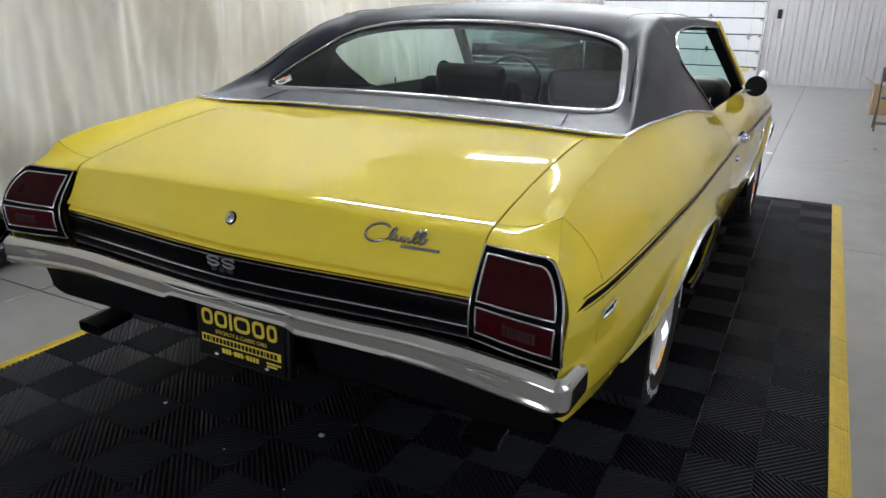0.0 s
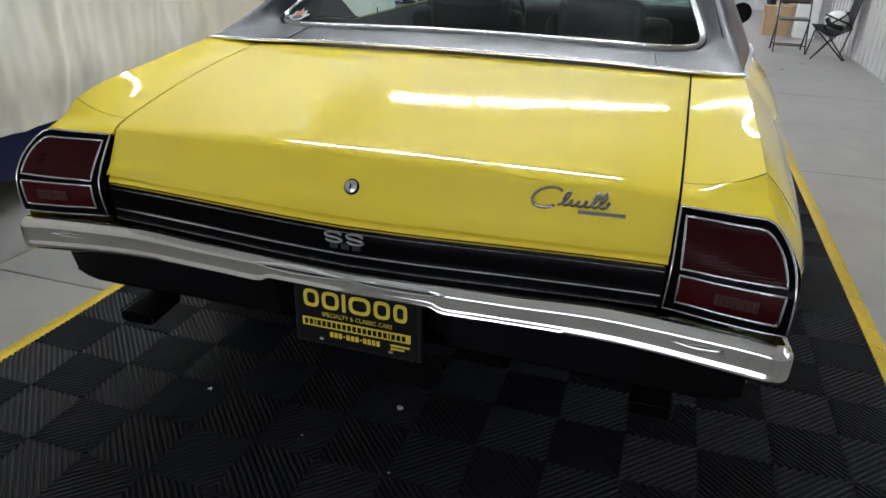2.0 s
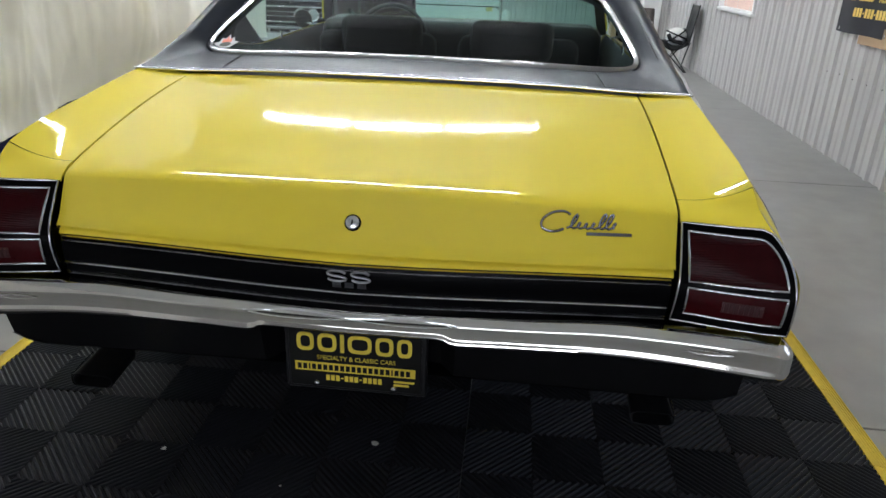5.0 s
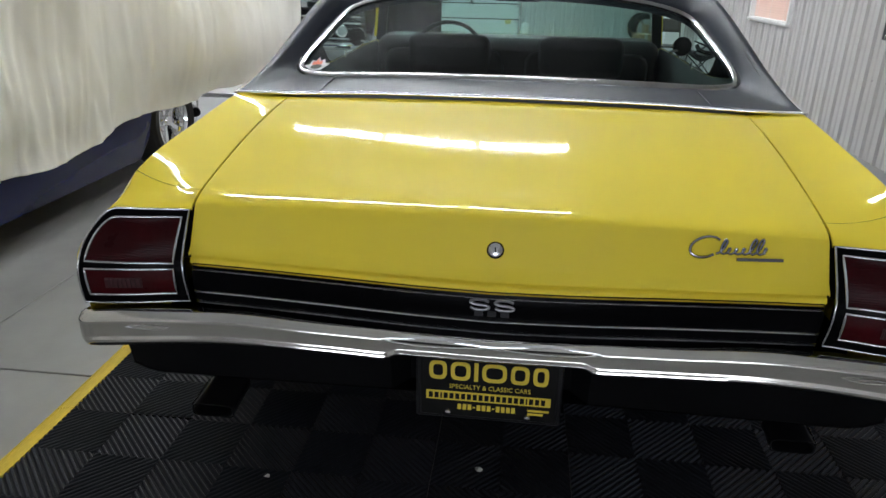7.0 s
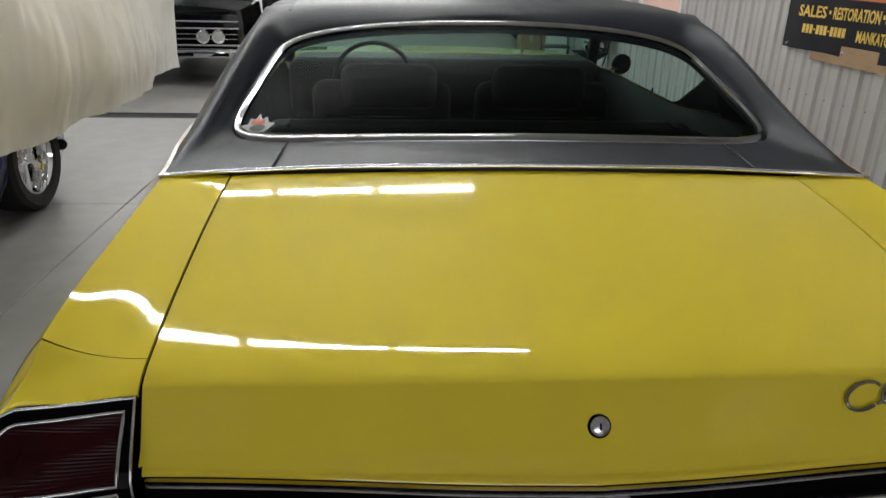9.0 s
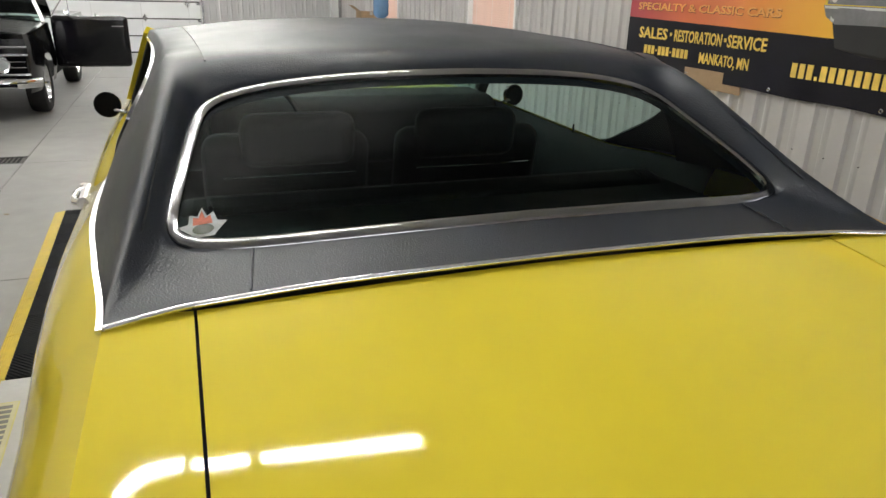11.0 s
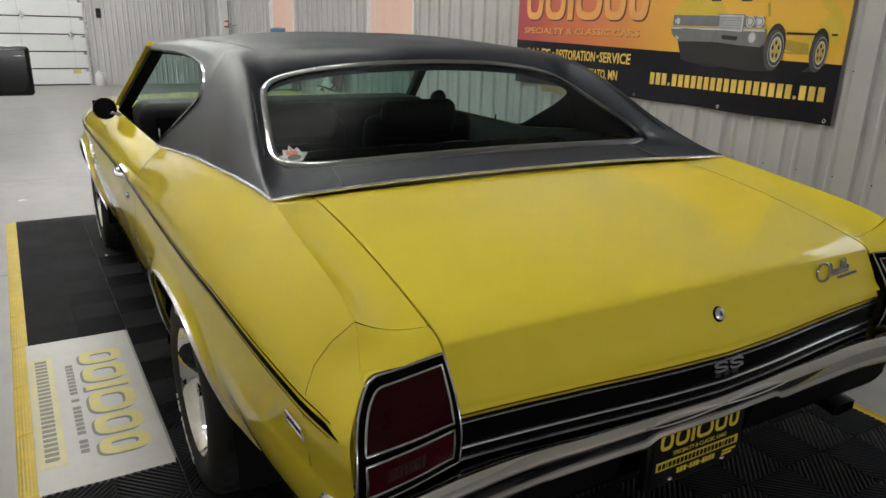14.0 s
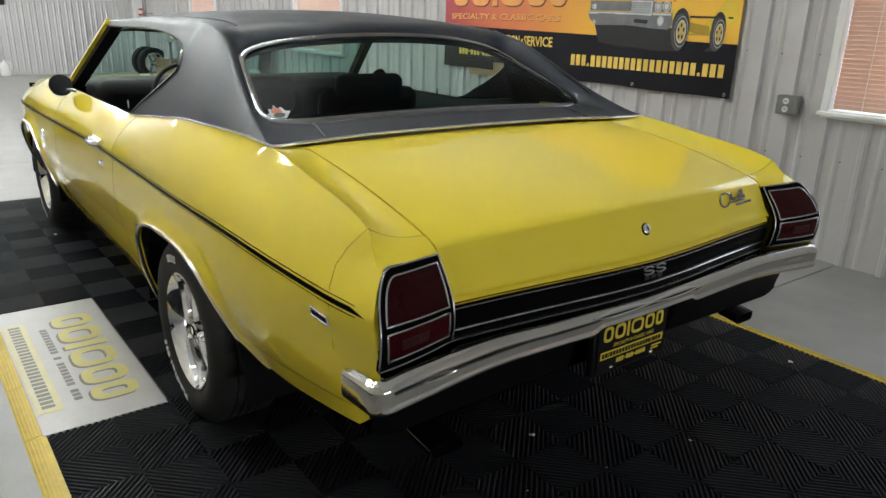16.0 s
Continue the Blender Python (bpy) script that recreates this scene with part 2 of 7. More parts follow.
TRIM_BLACK = material("trim_black", (0.0025, 0.0025, 0.003), 0.22, vary=0.1, spec=0.03)
BRIGHT_TRIM = material("bright_trim", (0.26, 0.26, 0.27), 0.18, 1.0, vary=0.12, scale=14, fine=160, rough_vary=0.4)
CLOTH_BLACK = material("black_upholstery", (0.008, 0.009, 0.010), 0.6, vary=0.2, scale=10, fine=150, bump=0.0006, bump_scale=200, spec=0.2)
CAR_GLASS = glass("tinted_glass", (0.46, 0.62, 0.58), 0.32)
WINDOW_GLASS = glass("window_glass", (0.92, 0.94, 0.95))
CONCRETE = material("concrete", (0.232, 0.226, 0.216), 0.40, vary=0.30, scale=0.9, fine=6, bump=0.0003, bump_scale=140, rough_vary=0.12, per_piece=0.02)
JOINT = material("joint_filler", (0.07, 0.065, 0.06), 0.8)
MAT_BLACK = material("mat_plastic", (0.014, 0.015, 0.019), 0.52, vary=0.25, scale=5, fine=60, per_piece=0.10, spec=0.17)
# darker copy of the tile plastic, standing for shade between the ribs
MAT_GROOVE = material("mat_groove_shade", (0.008, 0.008, 0.008), 0.9)
MAT_YELLOW = material("mat_edge_yellow", (0.56, 0.40, 0.028), 0.5, vary=0.25, scale=7, fine=60, per_piece=0.08)
SIDING = material("wall_siding", (0.49, 0.475, 0.472), 0.42, vary=0.05, scale=1.5, fine=40, per_piece=0.02, spec=0.4)
SIDING_FAR = material("far_siding", (0.52, 0.51, 0.515), 0.45, vary=0.05, scale=1.5, fine=40)
DOOR_WHITE = material("white_door", (0.74, 0.75, 0.76), 0.4, vary=0.04, scale=3, fine=50)
CEILING = material("ceiling_liner", (0.72, 0.72, 0.71), 0.7, vary=0.08, scale=0.8, fine=10)
CURTAIN = material("curtain_cloth", (0.86, 0.845, 0.80), 0.85, vary=0.08, scale=2.0, fine=300, bump=0.0005, bump_scale=500)
TUBE_GLOW = glow("tube_light", (0.955, 1.0, 0.975), TUBE_POWER)
FIXTURE = material("fixture_white", (0.75, 0.75, 0.74), 0.4)

# ---- the building ----
FLOOR_Z = -0.016
WALL_X, BACK_Y, LEFT_X, NEAR_Y, CEIL_Z = 2.933, 17.4, -9.0, -9.0, 5.0


def siding_profile(length, step=0.2438):
    """Plan of ribbed metal siding: (along, out) pairs."""
    pts, s = [], 0.0
    while s < length:
        pts += [(s, 0), (s + step * 0.36, 0), (s + step * 0.44, 0.009), (s + step * 0.50, 0.009), (s + step * 0.56, 0)]
        pts += [(s + step * 0.78, 0), (s + step * 0.83, 0.025), (s + step * 0.93, 0.025), (s + step * 0.98, 0)]
        s += step
    return [p for p in pts if p[0] <= length] + [(length, 0)]


def siding(name, start, along, out, length, z0, z1, mat, label, holes=()):
    """A ribbed metal wall, open where holes (from, to, low, high) say, with a flat back."""
    bm = bmesh.new()
    prof = siding_profile(length)
    a, o, s0 = Vector(along), Vector(out), Vector(start)
    cuts = sorted({c for h in holes for c in h[:2]})
    for c in cuts:
        if not any(abs(c - p[0]) < 1e-4 for p in prof):
            prof.append((c, float(np.interp(c, [p[0] for p in sorted(prof)], [p[1] for p in sorted(prof)]))))
    prof.sort()
    for (p, d), (q, e) in zip(prof, prof[1:]):
        if q - p < 1e-6:
            continue
        spans, mid = [(z0, z1)], (p + q) / 2
        for h in holes:
            if h[0] < mid < h[1]:
                spans = [(z0, h[2]), (h[3], z1)]
        for lo, hi in spans:
            quad = [s0 + a * p + o * d, s0 + a * q + o * e]
            bm.faces.new([bm.verts.new((v.x, v.y, z)) for v, z in ((quad[0], lo), (quad[1], lo), (quad[1], hi), (quad[0], hi))])
    bmesh.ops.remove_doubles(bm, verts=bm.verts[:], dist=1e-4)
    soften(bm, 20)
    return solo(name, bm, mat, label, "wall", kind="structure")


# window openings in the right wall: (y from, y to, sill, head)
# the last one is unseen, added to bring daylight from behind
WINDOWS = [(-0.12, 1.20, 0.93, 2.15), (7.45, 8.80, 0.95, 2.15), (12.15, 13.55, 0.95, 2.15), (-4.4, -3.1, 0.93, 2.15)]
siding("wall_east", (WALL_X, NEAR_Y, 0), (0, 1, 0), (-1, 0, 0), BACK_Y - NEAR_Y, FLOOR_Z, CEIL_Z, SIDING,
       "light grey ribbed metal siding wall with screw heads",
       [(w[0] - NEAR_Y, w[1] - NEAR_Y, w[2], w[3]) for w in WINDOWS])
siding("wall_north", (LEFT_X, BACK_Y, 0), (1, 0, 0), (0, -1, 0), WALL_X - LEFT_X, FLOOR_Z, CEIL_Z, SIDING_FAR,
       "far wall of pale ribbed metal siding with a roll-up door opening", [(5.0, 8.9, FLOOR_Z, 3.7)])
# this wall's opening is made only for the added fill lamp
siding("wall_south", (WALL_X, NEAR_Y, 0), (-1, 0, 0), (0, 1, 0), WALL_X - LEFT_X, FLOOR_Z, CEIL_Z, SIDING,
       "light grey ribbed metal siding wall with an opening added for the fill lamp", [(0.233, 5.633, FLOOR_Z, 2.15)])
siding("wall_west", (LEFT_X, BACK_Y, 0), (0, -1, 0), (1, 0, 0), BACK_Y - NEAR_Y, FLOOR_Z, CEIL_Z, SIDING,
       "light grey ribbed metal siding wall")
solo("ceiling", box(LEFT_X, WALL_X + 0.2, NEAR_Y, BACK_Y + 0.2, CEIL_Z, CEIL_Z + 0.1), CEILING, "white metal liner ceiling", "ceiling", kind="structure")

# floor slabs with saw-cut joints
floor = solo("floor", box(LEFT_X - 0.2, WALL_X + 0.2, NEAR_Y - 0.2, BACK_Y + 0.2, FLOOR_Z - 0.12, FLOOR_Z - 0.006), JOINT,
             "sealed grey concrete floor with saw-cut joints and stains", "floor", kind="structure")
xs = [LEFT_X, -8.0, -5.04, -2.072, 0.9, WALL_X + 0.1]
ys = [NEAR_Y, -8.0, -5.0, -2.0, 0.975, 3.955, 6.78, 9.9, 12.9, 15.9, BACK_Y + 0.1]
for a, b in zip(xs, xs[1:]):
    for c, d in zip(ys, ys[1:]):
        lo = c + (0.29 if abs(c - 6.78) < 0.01 and b < -2 else 0.003)
        part("slab", box(a + 0.003, b - 0.003, lo, d - 0.003, FLOOR_Z - 0.03, FLOOR_Z, 0.003, seg=1), CONCRETE, floor)
drain = thing("floor_drain", (-3, 6.855, FLOOR_Z), "dark steel grate of a long trench drain in the floor", "drain")
part("channel", box(-8, -2.08, 6.785, 7.065, FLOOR_Z - 0.02, FLOOR_Z - 0.013), UNDER, drain)
bm = bmesh.new()
for i in range(164):
    x = -8.0 + i * 0.036
    box(x, x + 0.02, 6.81, 7.04, FLOOR_Z - 0.012, FLOOR_Z - 0.004, bm=bm)
g = part("grate_bars", bm, UNDER, drain)
g["kind"] = "stuff"
bm = box(-8, -2.08, 6.783, 6.815, FLOOR_Z - 0.012, FLOOR_Z - 0.001)
box(-8, -2.08, 7.036, 7.067, FLOOR_Z - 0.012, FLOOR_Z - 0.001, bm=bm)
part("grate_frame", bm, SATIN_BLACK, drain)

# windows with blinds
BLIND = material("wooden_blind", (0.66, 0.46, 0.37), 0.5, vary=0.08, scale=8, fine=60)
# slats past the first window: base lightened to stand for daylight through them
BLIND_FAR = material("blind_lit_through", (0.74, 0.56, 0.48), 0.5, vary=0.06)
WHITE_FRAME = material("white_frame", (0.76, 0.76, 0.75), 0.45, vary=0.04)
DAYLIGHT = glow("daylight_sky", (0.92, 0.96, 1.0), 3.0)
for k, (a, b, lo, hi) in enumerate(WINDOWS):
    w = thing("window_%d" % (k + 1), (WALL_X, (a + b) / 2, lo), "white-framed window with closed slatted blinds", "window", kind="structure")
    bm = bmesh.new()
    for y0, y1, z0, z1 in ((a - 0.05, a, lo - 0.05, hi + 0.05), (b, b + 0.05, lo - 0.05, hi + 0.05), (a, b, hi, hi + 0.05), (a, b, lo - 0.05, lo)):
        box(WALL_X - 0.036, WALL_X + 0.1, y0, y1, z0, z1, 0.004, bm=bm, seg=1)
    part("window_frame", bm, WHITE_FRAME, w)
    part("window_sill", box(WALL_X - 0.055, WALL_X + 0.03, a - 0.06, b + 0.06, lo - 0.035, lo - 0.01, 0.004), WHITE_FRAME, w)
    part("pane", box(WALL_X + 0.07, WALL_X + 0.076, a, b, lo, hi), WINDOW_GLASS, w)
    part("daylight", box(WALL_X + 0.10, WALL_X + 0.11, a, b, lo, hi), DAYLIGHT, w)
    blind = part("blind", box(WALL_X - 0.005, WALL_X + 0.045, a + 0.01, b - 0.01, hi - 0.06, hi, 0.004), BLIND, w, "pinkish wooden slatted blind")
    slat = None
    n = int((hi - lo - 0.06) / 0.027)
    for i in range(n):
        z = lo + 0.02 + i * 0.027
        if slat is None:
            s = box(-0.0015, 0.0015, a + 0.003, b - 0.003, -0.0165, 0.0165)
            s.transform(Matrix.Rotation(radians(-30), 4, "Y"))
            slat = part("slat", s, BLIND if k == 0 else BLIND_FAR, blind)
            slat.location = (WALL_X + 0.02, 0, z)
        else:
            o = slat.copy()
            scene.collection.objects.link(o)
            o.location = (WALL_X + 0.02, 0, z)
    for y in (a + 0.18, (a + b) / 2, b - 0.18):
        part("cord", tube([(WALL_X - 0.004, y, lo + 0.01), (WALL_X - 0.004, y, hi - 0.03)], 0.0018, 5), WHITE_FRAME, blind)

# unseen doorway added behind the visitor: frames and a glowing sheet round the fill lamp
dw = thing("door_1", (0, NEAR_Y, FLOOR_Z), "unseen doorway with slim white frames, added to hold the fill lamp", "door", kind="structure")
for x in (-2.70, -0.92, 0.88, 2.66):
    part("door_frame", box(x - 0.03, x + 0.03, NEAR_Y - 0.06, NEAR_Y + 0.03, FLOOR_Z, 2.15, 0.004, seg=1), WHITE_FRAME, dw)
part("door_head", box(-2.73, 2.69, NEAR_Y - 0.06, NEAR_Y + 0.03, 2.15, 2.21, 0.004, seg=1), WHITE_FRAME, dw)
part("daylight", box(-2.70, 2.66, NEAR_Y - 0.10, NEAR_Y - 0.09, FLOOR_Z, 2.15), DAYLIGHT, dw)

# screws on the near siding
bm = bmesh.new()
rnd = random.Random(4)
for i in range(24):
    for z in (0.62, 1.25, 1.9):
        y = -0.4 + i * 0.2438 + 0.02
        if not (-0.2 < y < 1.3 and z > 0.85):
            bmesh.ops.create_icosphere(bm, subdivisions=1, radius=0.005, matrix=Matrix.Translation((WALL_X - 0.003, y, z + rnd.uniform(-0.006, 0.006))))
solo("wall_screws", bm, SATIN_BLACK, "small metal screw heads in the ribbed siding", "screws", kind="stuff")

# roll-up door in the far wall
gd = thing("roll_up_door", (-2.05, BACK_Y, FLOOR_Z), "closed white sectional roll-up garage door", "garage door")
part("door_backing", box(-4.0, -0.18, BACK_Y + 0.05, BACK_Y + 0.07, FLOOR_Z, 3.75), UNDER, gd)
for i in range(10):
    z = FLOOR_Z + i * 0.368
    p = part("door_panel", box(-4.0, -0.18, BACK_Y + 0.015, BACK_Y + 0.045, z + 0.009, z + 0.352, 0.003, seg=1), DOOR_WHITE, gd)
    for x in (-3.42, -2.44, -1.44, -0.45):
        part("stile", box(x - 0.004, x + 0.004, BACK_Y + 0.010, BACK_Y + 0.016, z + 0.01, z + 0.35), SIDING_FAR, p)
    part("roller", box(-0.27, -0.19, BACK_Y - 0.012, BACK_Y + 0.012, z + 0.30, z + 0.35, 0.006, seg=1), STEEL, p)
for z in (0.368 * 4, 0.368 * 2):
    for x in (-3.37, -2.37, -1.373):
        part("hinge", plate([(x - 0.05, z), (x, z + 0.085), (x + 0.05, z), (x, z - 0.085)], (BACK_Y - 0.006, BACK_Y + 0.014)), STEEL, gd, "grey diamond-shaped hinge")
part("latch", plate([(-0.53, 1.05), (-0.473, 1.14), (-0.416, 1.05), (-0.473, 0.96)], (BACK_Y - 0.01, BACK_Y + 0.014)), STEEL, gd, "grey diamond-shaped latch")
part("tag", box(-0.52, -0.36, BACK_Y + 0.008, BACK_Y + 0.014, 0.24, 0.34), material("tag_yellow", (0.62, 0.52, 0.20), 0.6), gd, "small yellow warning tag")
part("bottom_seal", box(-4.0, -0.18, BACK_Y + 0.01, BACK_Y + 0.06, FLOOR_Z, FLOOR_Z + 0.03), SATIN_BLACK, gd)
for x in (-4.06, -0.17):
    part("track", box(x, x + 0.05, BACK_Y - 0.05, BACK_Y + 0.02, FLOOR_Z, 3.8, 0.006, seg=1), STEEL, gd)
    part("jamb", box(x - 0.03, x + 0.09, BACK_Y - 0.028, BACK_Y + 0.05, FLOOR_Z, 3.8), SIDING_FAR, gd)
sw = thing("door_control", (0.12, BACK_Y - 0.03, 1.55), "small dark push-button control box on the far wall", "switch")
part("control_box", box(0.07, 0.17, BACK_Y - 0.07, BACK_Y - 0.026, 1.45, 1.65, 0.01), SATIN_BLACK, sw)

# outlet box beside the near window
ob = thing("outlet_box", (WALL_X, 1.45, 0.93), "grey surface-mounted double power outlet box", "outlet")
part("box_body", box(WALL_X - 0.075, WALL_X - 0.002, 1.385, 1.515, 0.875, 0.995, 0.008), material("outlet_grey", (0.20, 0.20, 0.19), 0.45, 0.3), ob)
for z in (0.91, 0.96):
    s = part("socket", lathe([(0, -0.006), (0.019, -0.006), (0.020, 0)], 16), WHITE_FRAME, ob)
    s.location = (WALL_X - 0.075, 1.45, z)
    for dy in (-0.006, 0.006):
        part("slot", box(WALL_X - 0.083, WALL_X - 0.0805, 1.45 + dy - 0.0015, 1.45 + dy + 0.0015, z - 0.005, z + 0.006), TRIM_BLACK, s).matrix_parent_inverse = Matrix.Translation((-(WALL_X - 0.075), -1.45, -z))

# ceiling strip lights
LIGHT_ROWS = [(3.1, 4.6), (7.15, 4.6), (12.2, 4.6), (16.4, 4.6)]
FIX = None
for y, z in LIGHT_ROWS:
    for x in (-7.0, -5.75, -2.42, -1.16, 0.10):
        if FIX is None:
            FIX = thing("strip_light", (x, y, z), "white fluorescent strip light hung under the ceiling", "ceiling light", "ceiling strip lights")
            part("housing", box(x - 0.61, x + 0.61, y - 0.11, y + 0.11, z + 0.021, z + 0.09, 0.008), FIXTURE, FIX)
            for dy in (-0.034, 0.034):
                part("lamp_tube", tube([(x - 0.58, y + dy, z - 0.01), (x + 0.58, y + dy, z - 0.01)], 0.019, 8), TUBE_GLOW, FIX, "lit fluorescent tube")
                for dx in (-0.595, 0.595):
                    part("lamp_holder", box(x + dx - 0.012, x + dx + 0.012, y + dy - 0.02, y + dy + 0.02, z - 0.032, z + 0.022), FIXTURE, FIX)
            for dx in (-0.5, 0.5):
                part("hanger", tube([(x + dx, y, z + 0.09), (x + dx, y, CEIL_Z)], 0.004, 5), STEEL, FIX)
        else:
            copy_thing(FIX, Matrix.Translation((x, y, z)))

# ---- the show mat ----
CELL = 0.205
MX0, MX1, MY0, MY1 = -1.395, 1.475, -0.469, 5.155


def clipped(poly, a, b, c):
    """The part of a convex outline where a x + b y <= c."""
    out = []
    for p, q in zip(poly, poly[1:] + poly[:1]):
        dp, dq = a * p[0] + b * p[1] - c, a * q[0] + b * q[1] - c
        if dp <= 0:
            out.append(p)
        if dp * dq < 0:
            t = dp / (dp - dq)
            out.append((p[0] + t * (q[0] - p[0]), p[1] + t * (q[1] - p[1])))
    return out


def mat_tile(wx, wy):
    """A ribbed tile, its lower left corner at 0, in four quarters whose ribs run to and fro."""
    bm = box(0.0015, wx - 0.0015, 0.0015, wy - 0.0015, -0.0155, -0.007)
    for f in bm.faces:
        f.material_index = 1
    step, w, r = CELL * math.sqrt(2) / 17.5, 0.0120, math.sqrt(0.5)
    rib = [(-0.5, -0.007), (-0.30, -0.0022), (-0.12, -0.0003), (0.12, -0.0003), (0.30, -0.0022), (0.5, -0.007)]
    for qx in range(2):
        for qy in range(2):
            x0, y0 = qx * CELL, qy * CELL
            x1, y1 = min(x0 + CELL, wx), min(y0 + CELL, wy)
            if y1 - y0 < 0.01:
                continue
            sgn = -1 if (qx + qy) % 2 else 1
            for k in range(-20, 40):
                c = (k + 0.5) * step
                sq = [(x0 + 0.001, y0 + 0.001), (x1 - 0.001, y0 + 0.001), (x1 - 0.001, y1 - 0.001), (x0 + 0.001, y1 - 0.001)]
                base = (x0 + sgn * y0) * r if sgn > 0 else (x0 - (y0 + CELL)) * r
                for (a, za), (b, zb) in zip(rib, rib[1:]):
                    strip = clipped(sq, r, sgn * r, base + c + w * b)
                    if len(strip) > 2:
                        strip = clipped(strip, -r, -sgn * r, -(base + c + w * a))
                    if len(strip) > 2:
                        across = [(((x + sgn * y) * r - base - c) / w - a) / (b - a) for x, y in strip]
                        bm.faces.new([bm.verts.new((x, y, za + (zb - za) * u)) for (x, y), u in zip(strip, across)])
    return bm


def mat_skew(x, y):
    """The mat's far end stands off to one side, more so along its outer edge: the shift of a point."""
    return -0.032 * max(0.0, y - 0.9) * (MX1 - x) / (MX1 - MX0)


def lay(ob, x, y, width):
    """Sets a mat piece down, turned and widened to suit the skew."""
    a, b = mat_skew(x, y), mat_skew(x + width, y)
    far = mat_skew(x, y + 0.41)
    ob.location = (x + a, y, 0)
    ob.scale = (1 + (b - a) / width, 1, 1)
    ob.rotation_euler = (0, 0, math.atan2(a - far, 0.41))


mat_thing = thing("floor_mat", (0, 2, FLOOR_Z), "black ribbed interlocking floor tiles with a yellow ramp edge under the car", "floor mat", kind="structure")
tiles = {}
y = 1.581 - 5 * 0.41
rows = []
while y < MY1 - 0.05:
    rows.append((max(y, MY0), min(y + 0.41, MY1)))
    y += 0.41
for i in range(7):
    for y0, y1 in rows:
        if i == 0 and 1.57 < y0 < 2.75:
            continue
        key = round(y1 - y0, 3)
        if key not in tiles:
            tiles[key] = part("mat_tile", mat_tile(0.41, y1 - y0), [MAT_BLACK, MAT_GROOVE], mat_thing)
            t = tiles[key]
        else:
            t = tiles[key].copy()
            scene.collection.objects.link(t)
        lay(t, MX0 + i * 0.41, y0, 0.41)
# yellow ramp edging, one piece a tile
EDGE_W = 0.066


def edging(length):
    prof = [(0, -0.0155), (0, -0.0005), (0.012, -0.001), (EDGE_W - 0.006, -0.0125), (EDGE_W, -0.0155)]
    bm = bmesh.new()
    rows = [[bm.verts.new((-a, yy, z)) for a, z in prof] for yy in (0.001, length - 0.001)]
    for j in range(len(prof) - 1):
        bm.faces.new((rows[0][j], rows[1][j], rows[1][j + 1], rows[0][j + 1]))
    bm.faces.new(rows[0])
    bm.faces.new(rows[1])
    for k in range(5):
        box(-0.016 - k * 0.011, -0.012 - k * 0.011, 0.004, length - 0.004, -0.012, -0.0008 - k * 0.0019, bm=bm)
    return soften(bm, 30)


edge = {}
for side in (-1, 1):
    for y0, y1 in rows:
        key = round(y1 - y0, 3)
        if key not in edge:
            edge[key] = part("edge_piece", edging(y1 - y0), MAT_YELLOW, mat_thing)
            e = edge[key]
        else:
            e = edge[key].copy()
            scene.collection.objects.link(e)
        if side < 0:
            e.location = (MX0 + mat_skew(MX0, y0), y0, 0)
            e.rotation_euler = (0, 0, math.atan2(mat_skew(MX0, y0) - mat_skew(MX0, y1), y1 - y0))
        else:
            e.location, e.rotation_euler = (MX1, y1, 0), (0, 0, math.pi)
part("far_edge", box(MX0 + mat_skew(MX0, MY1), MX1, MY1, MY1 + 0.03, -0.0155, -0.004, 0.003, seg=1), SATIN_BLACK, mat_thing)

# white sign panel set in the mat
PANEL_WHITE = material("panel_white", (0.44, 0.43, 0.415), 0.4, vary=0.12, scale=6, fine=40)
PANEL_YELLOW = material("panel_yellow", (0.55, 0.49, 0.155), 0.45, vary=0.12, scale=8, fine=60)
PANEL_GREY = material("panel_shadow", (0.14, 0.13, 0.11), 0.5, vary=0.2)
sign = thing("floor_sign", (-1.20, 2.18, FLOOR_Z), "white floor panel with worn yellow bars set in the mat", "floor sign")
part("panel", box(-1.4035, -0.9955, 1.566, 2.794, -0.0155, 0.0005, 0.001, seg=1), PANEL_WHITE, sign)
# the lettering runs along the mat and faces the edge: big name shapes, a thin line, a banded line
x_hi, x_lo = -1.045, -1.210
y = 2.61
for wdt in (0.135, 0.160, 0.045, 0.185, 0.145, 0.120):
    for shift, z0, m in ((-0.010, 0.0006, PANEL_GREY), (0.0, 0.0012, PANEL_YELLOW)):
        lo, hi, a, b = x_lo + shift, x_hi + shift, y - wdt + shift, y + shift
        shape = box(lo, hi, a, b, z0, z0 + 0.0007) if wdt < 0.08 else ring_shape(lo, hi, a, b, 0.038, lambda p, q, d: (p, q, z0 + 0.0007 * d))
        part("name_ring" if m is PANEL_YELLOW else "name_shadow", shape, m, sign)
    y -= wdt + 0.022
y = 2.50
for k in range(23):
    if k not in (9, 11, 19):
        part("small_bar", box(-1.268, -1.240, y - 0.024, y, 0.0006, 0.0012), PANEL_GREY, sign)
    y -= 0.0325
part("band", box(-1.396, -1.312, 1.715, 2.615, 0.0006, 0.0012), PANEL_YELLOW, sign)
part("band_face", box(-1.391, -1.317, 1.720, 2.610, 0.0012, 0.0016), material("panel_cream", (0.52, 0.48, 0.27), 0.45, vary=0.12, scale=8), sign)
y = 2.59
for k in range(25):
    part("small_bar", box(-1.376, -1.332, y - 0.022, y, 0.0016, 0.0022), PANEL_GREY, sign)
    y -= 0.0340
for ob in sign.children_recursive:
    for v in ob.data.vertices:
        v.co.x += mat_skew(v.co.x, v.co.y)

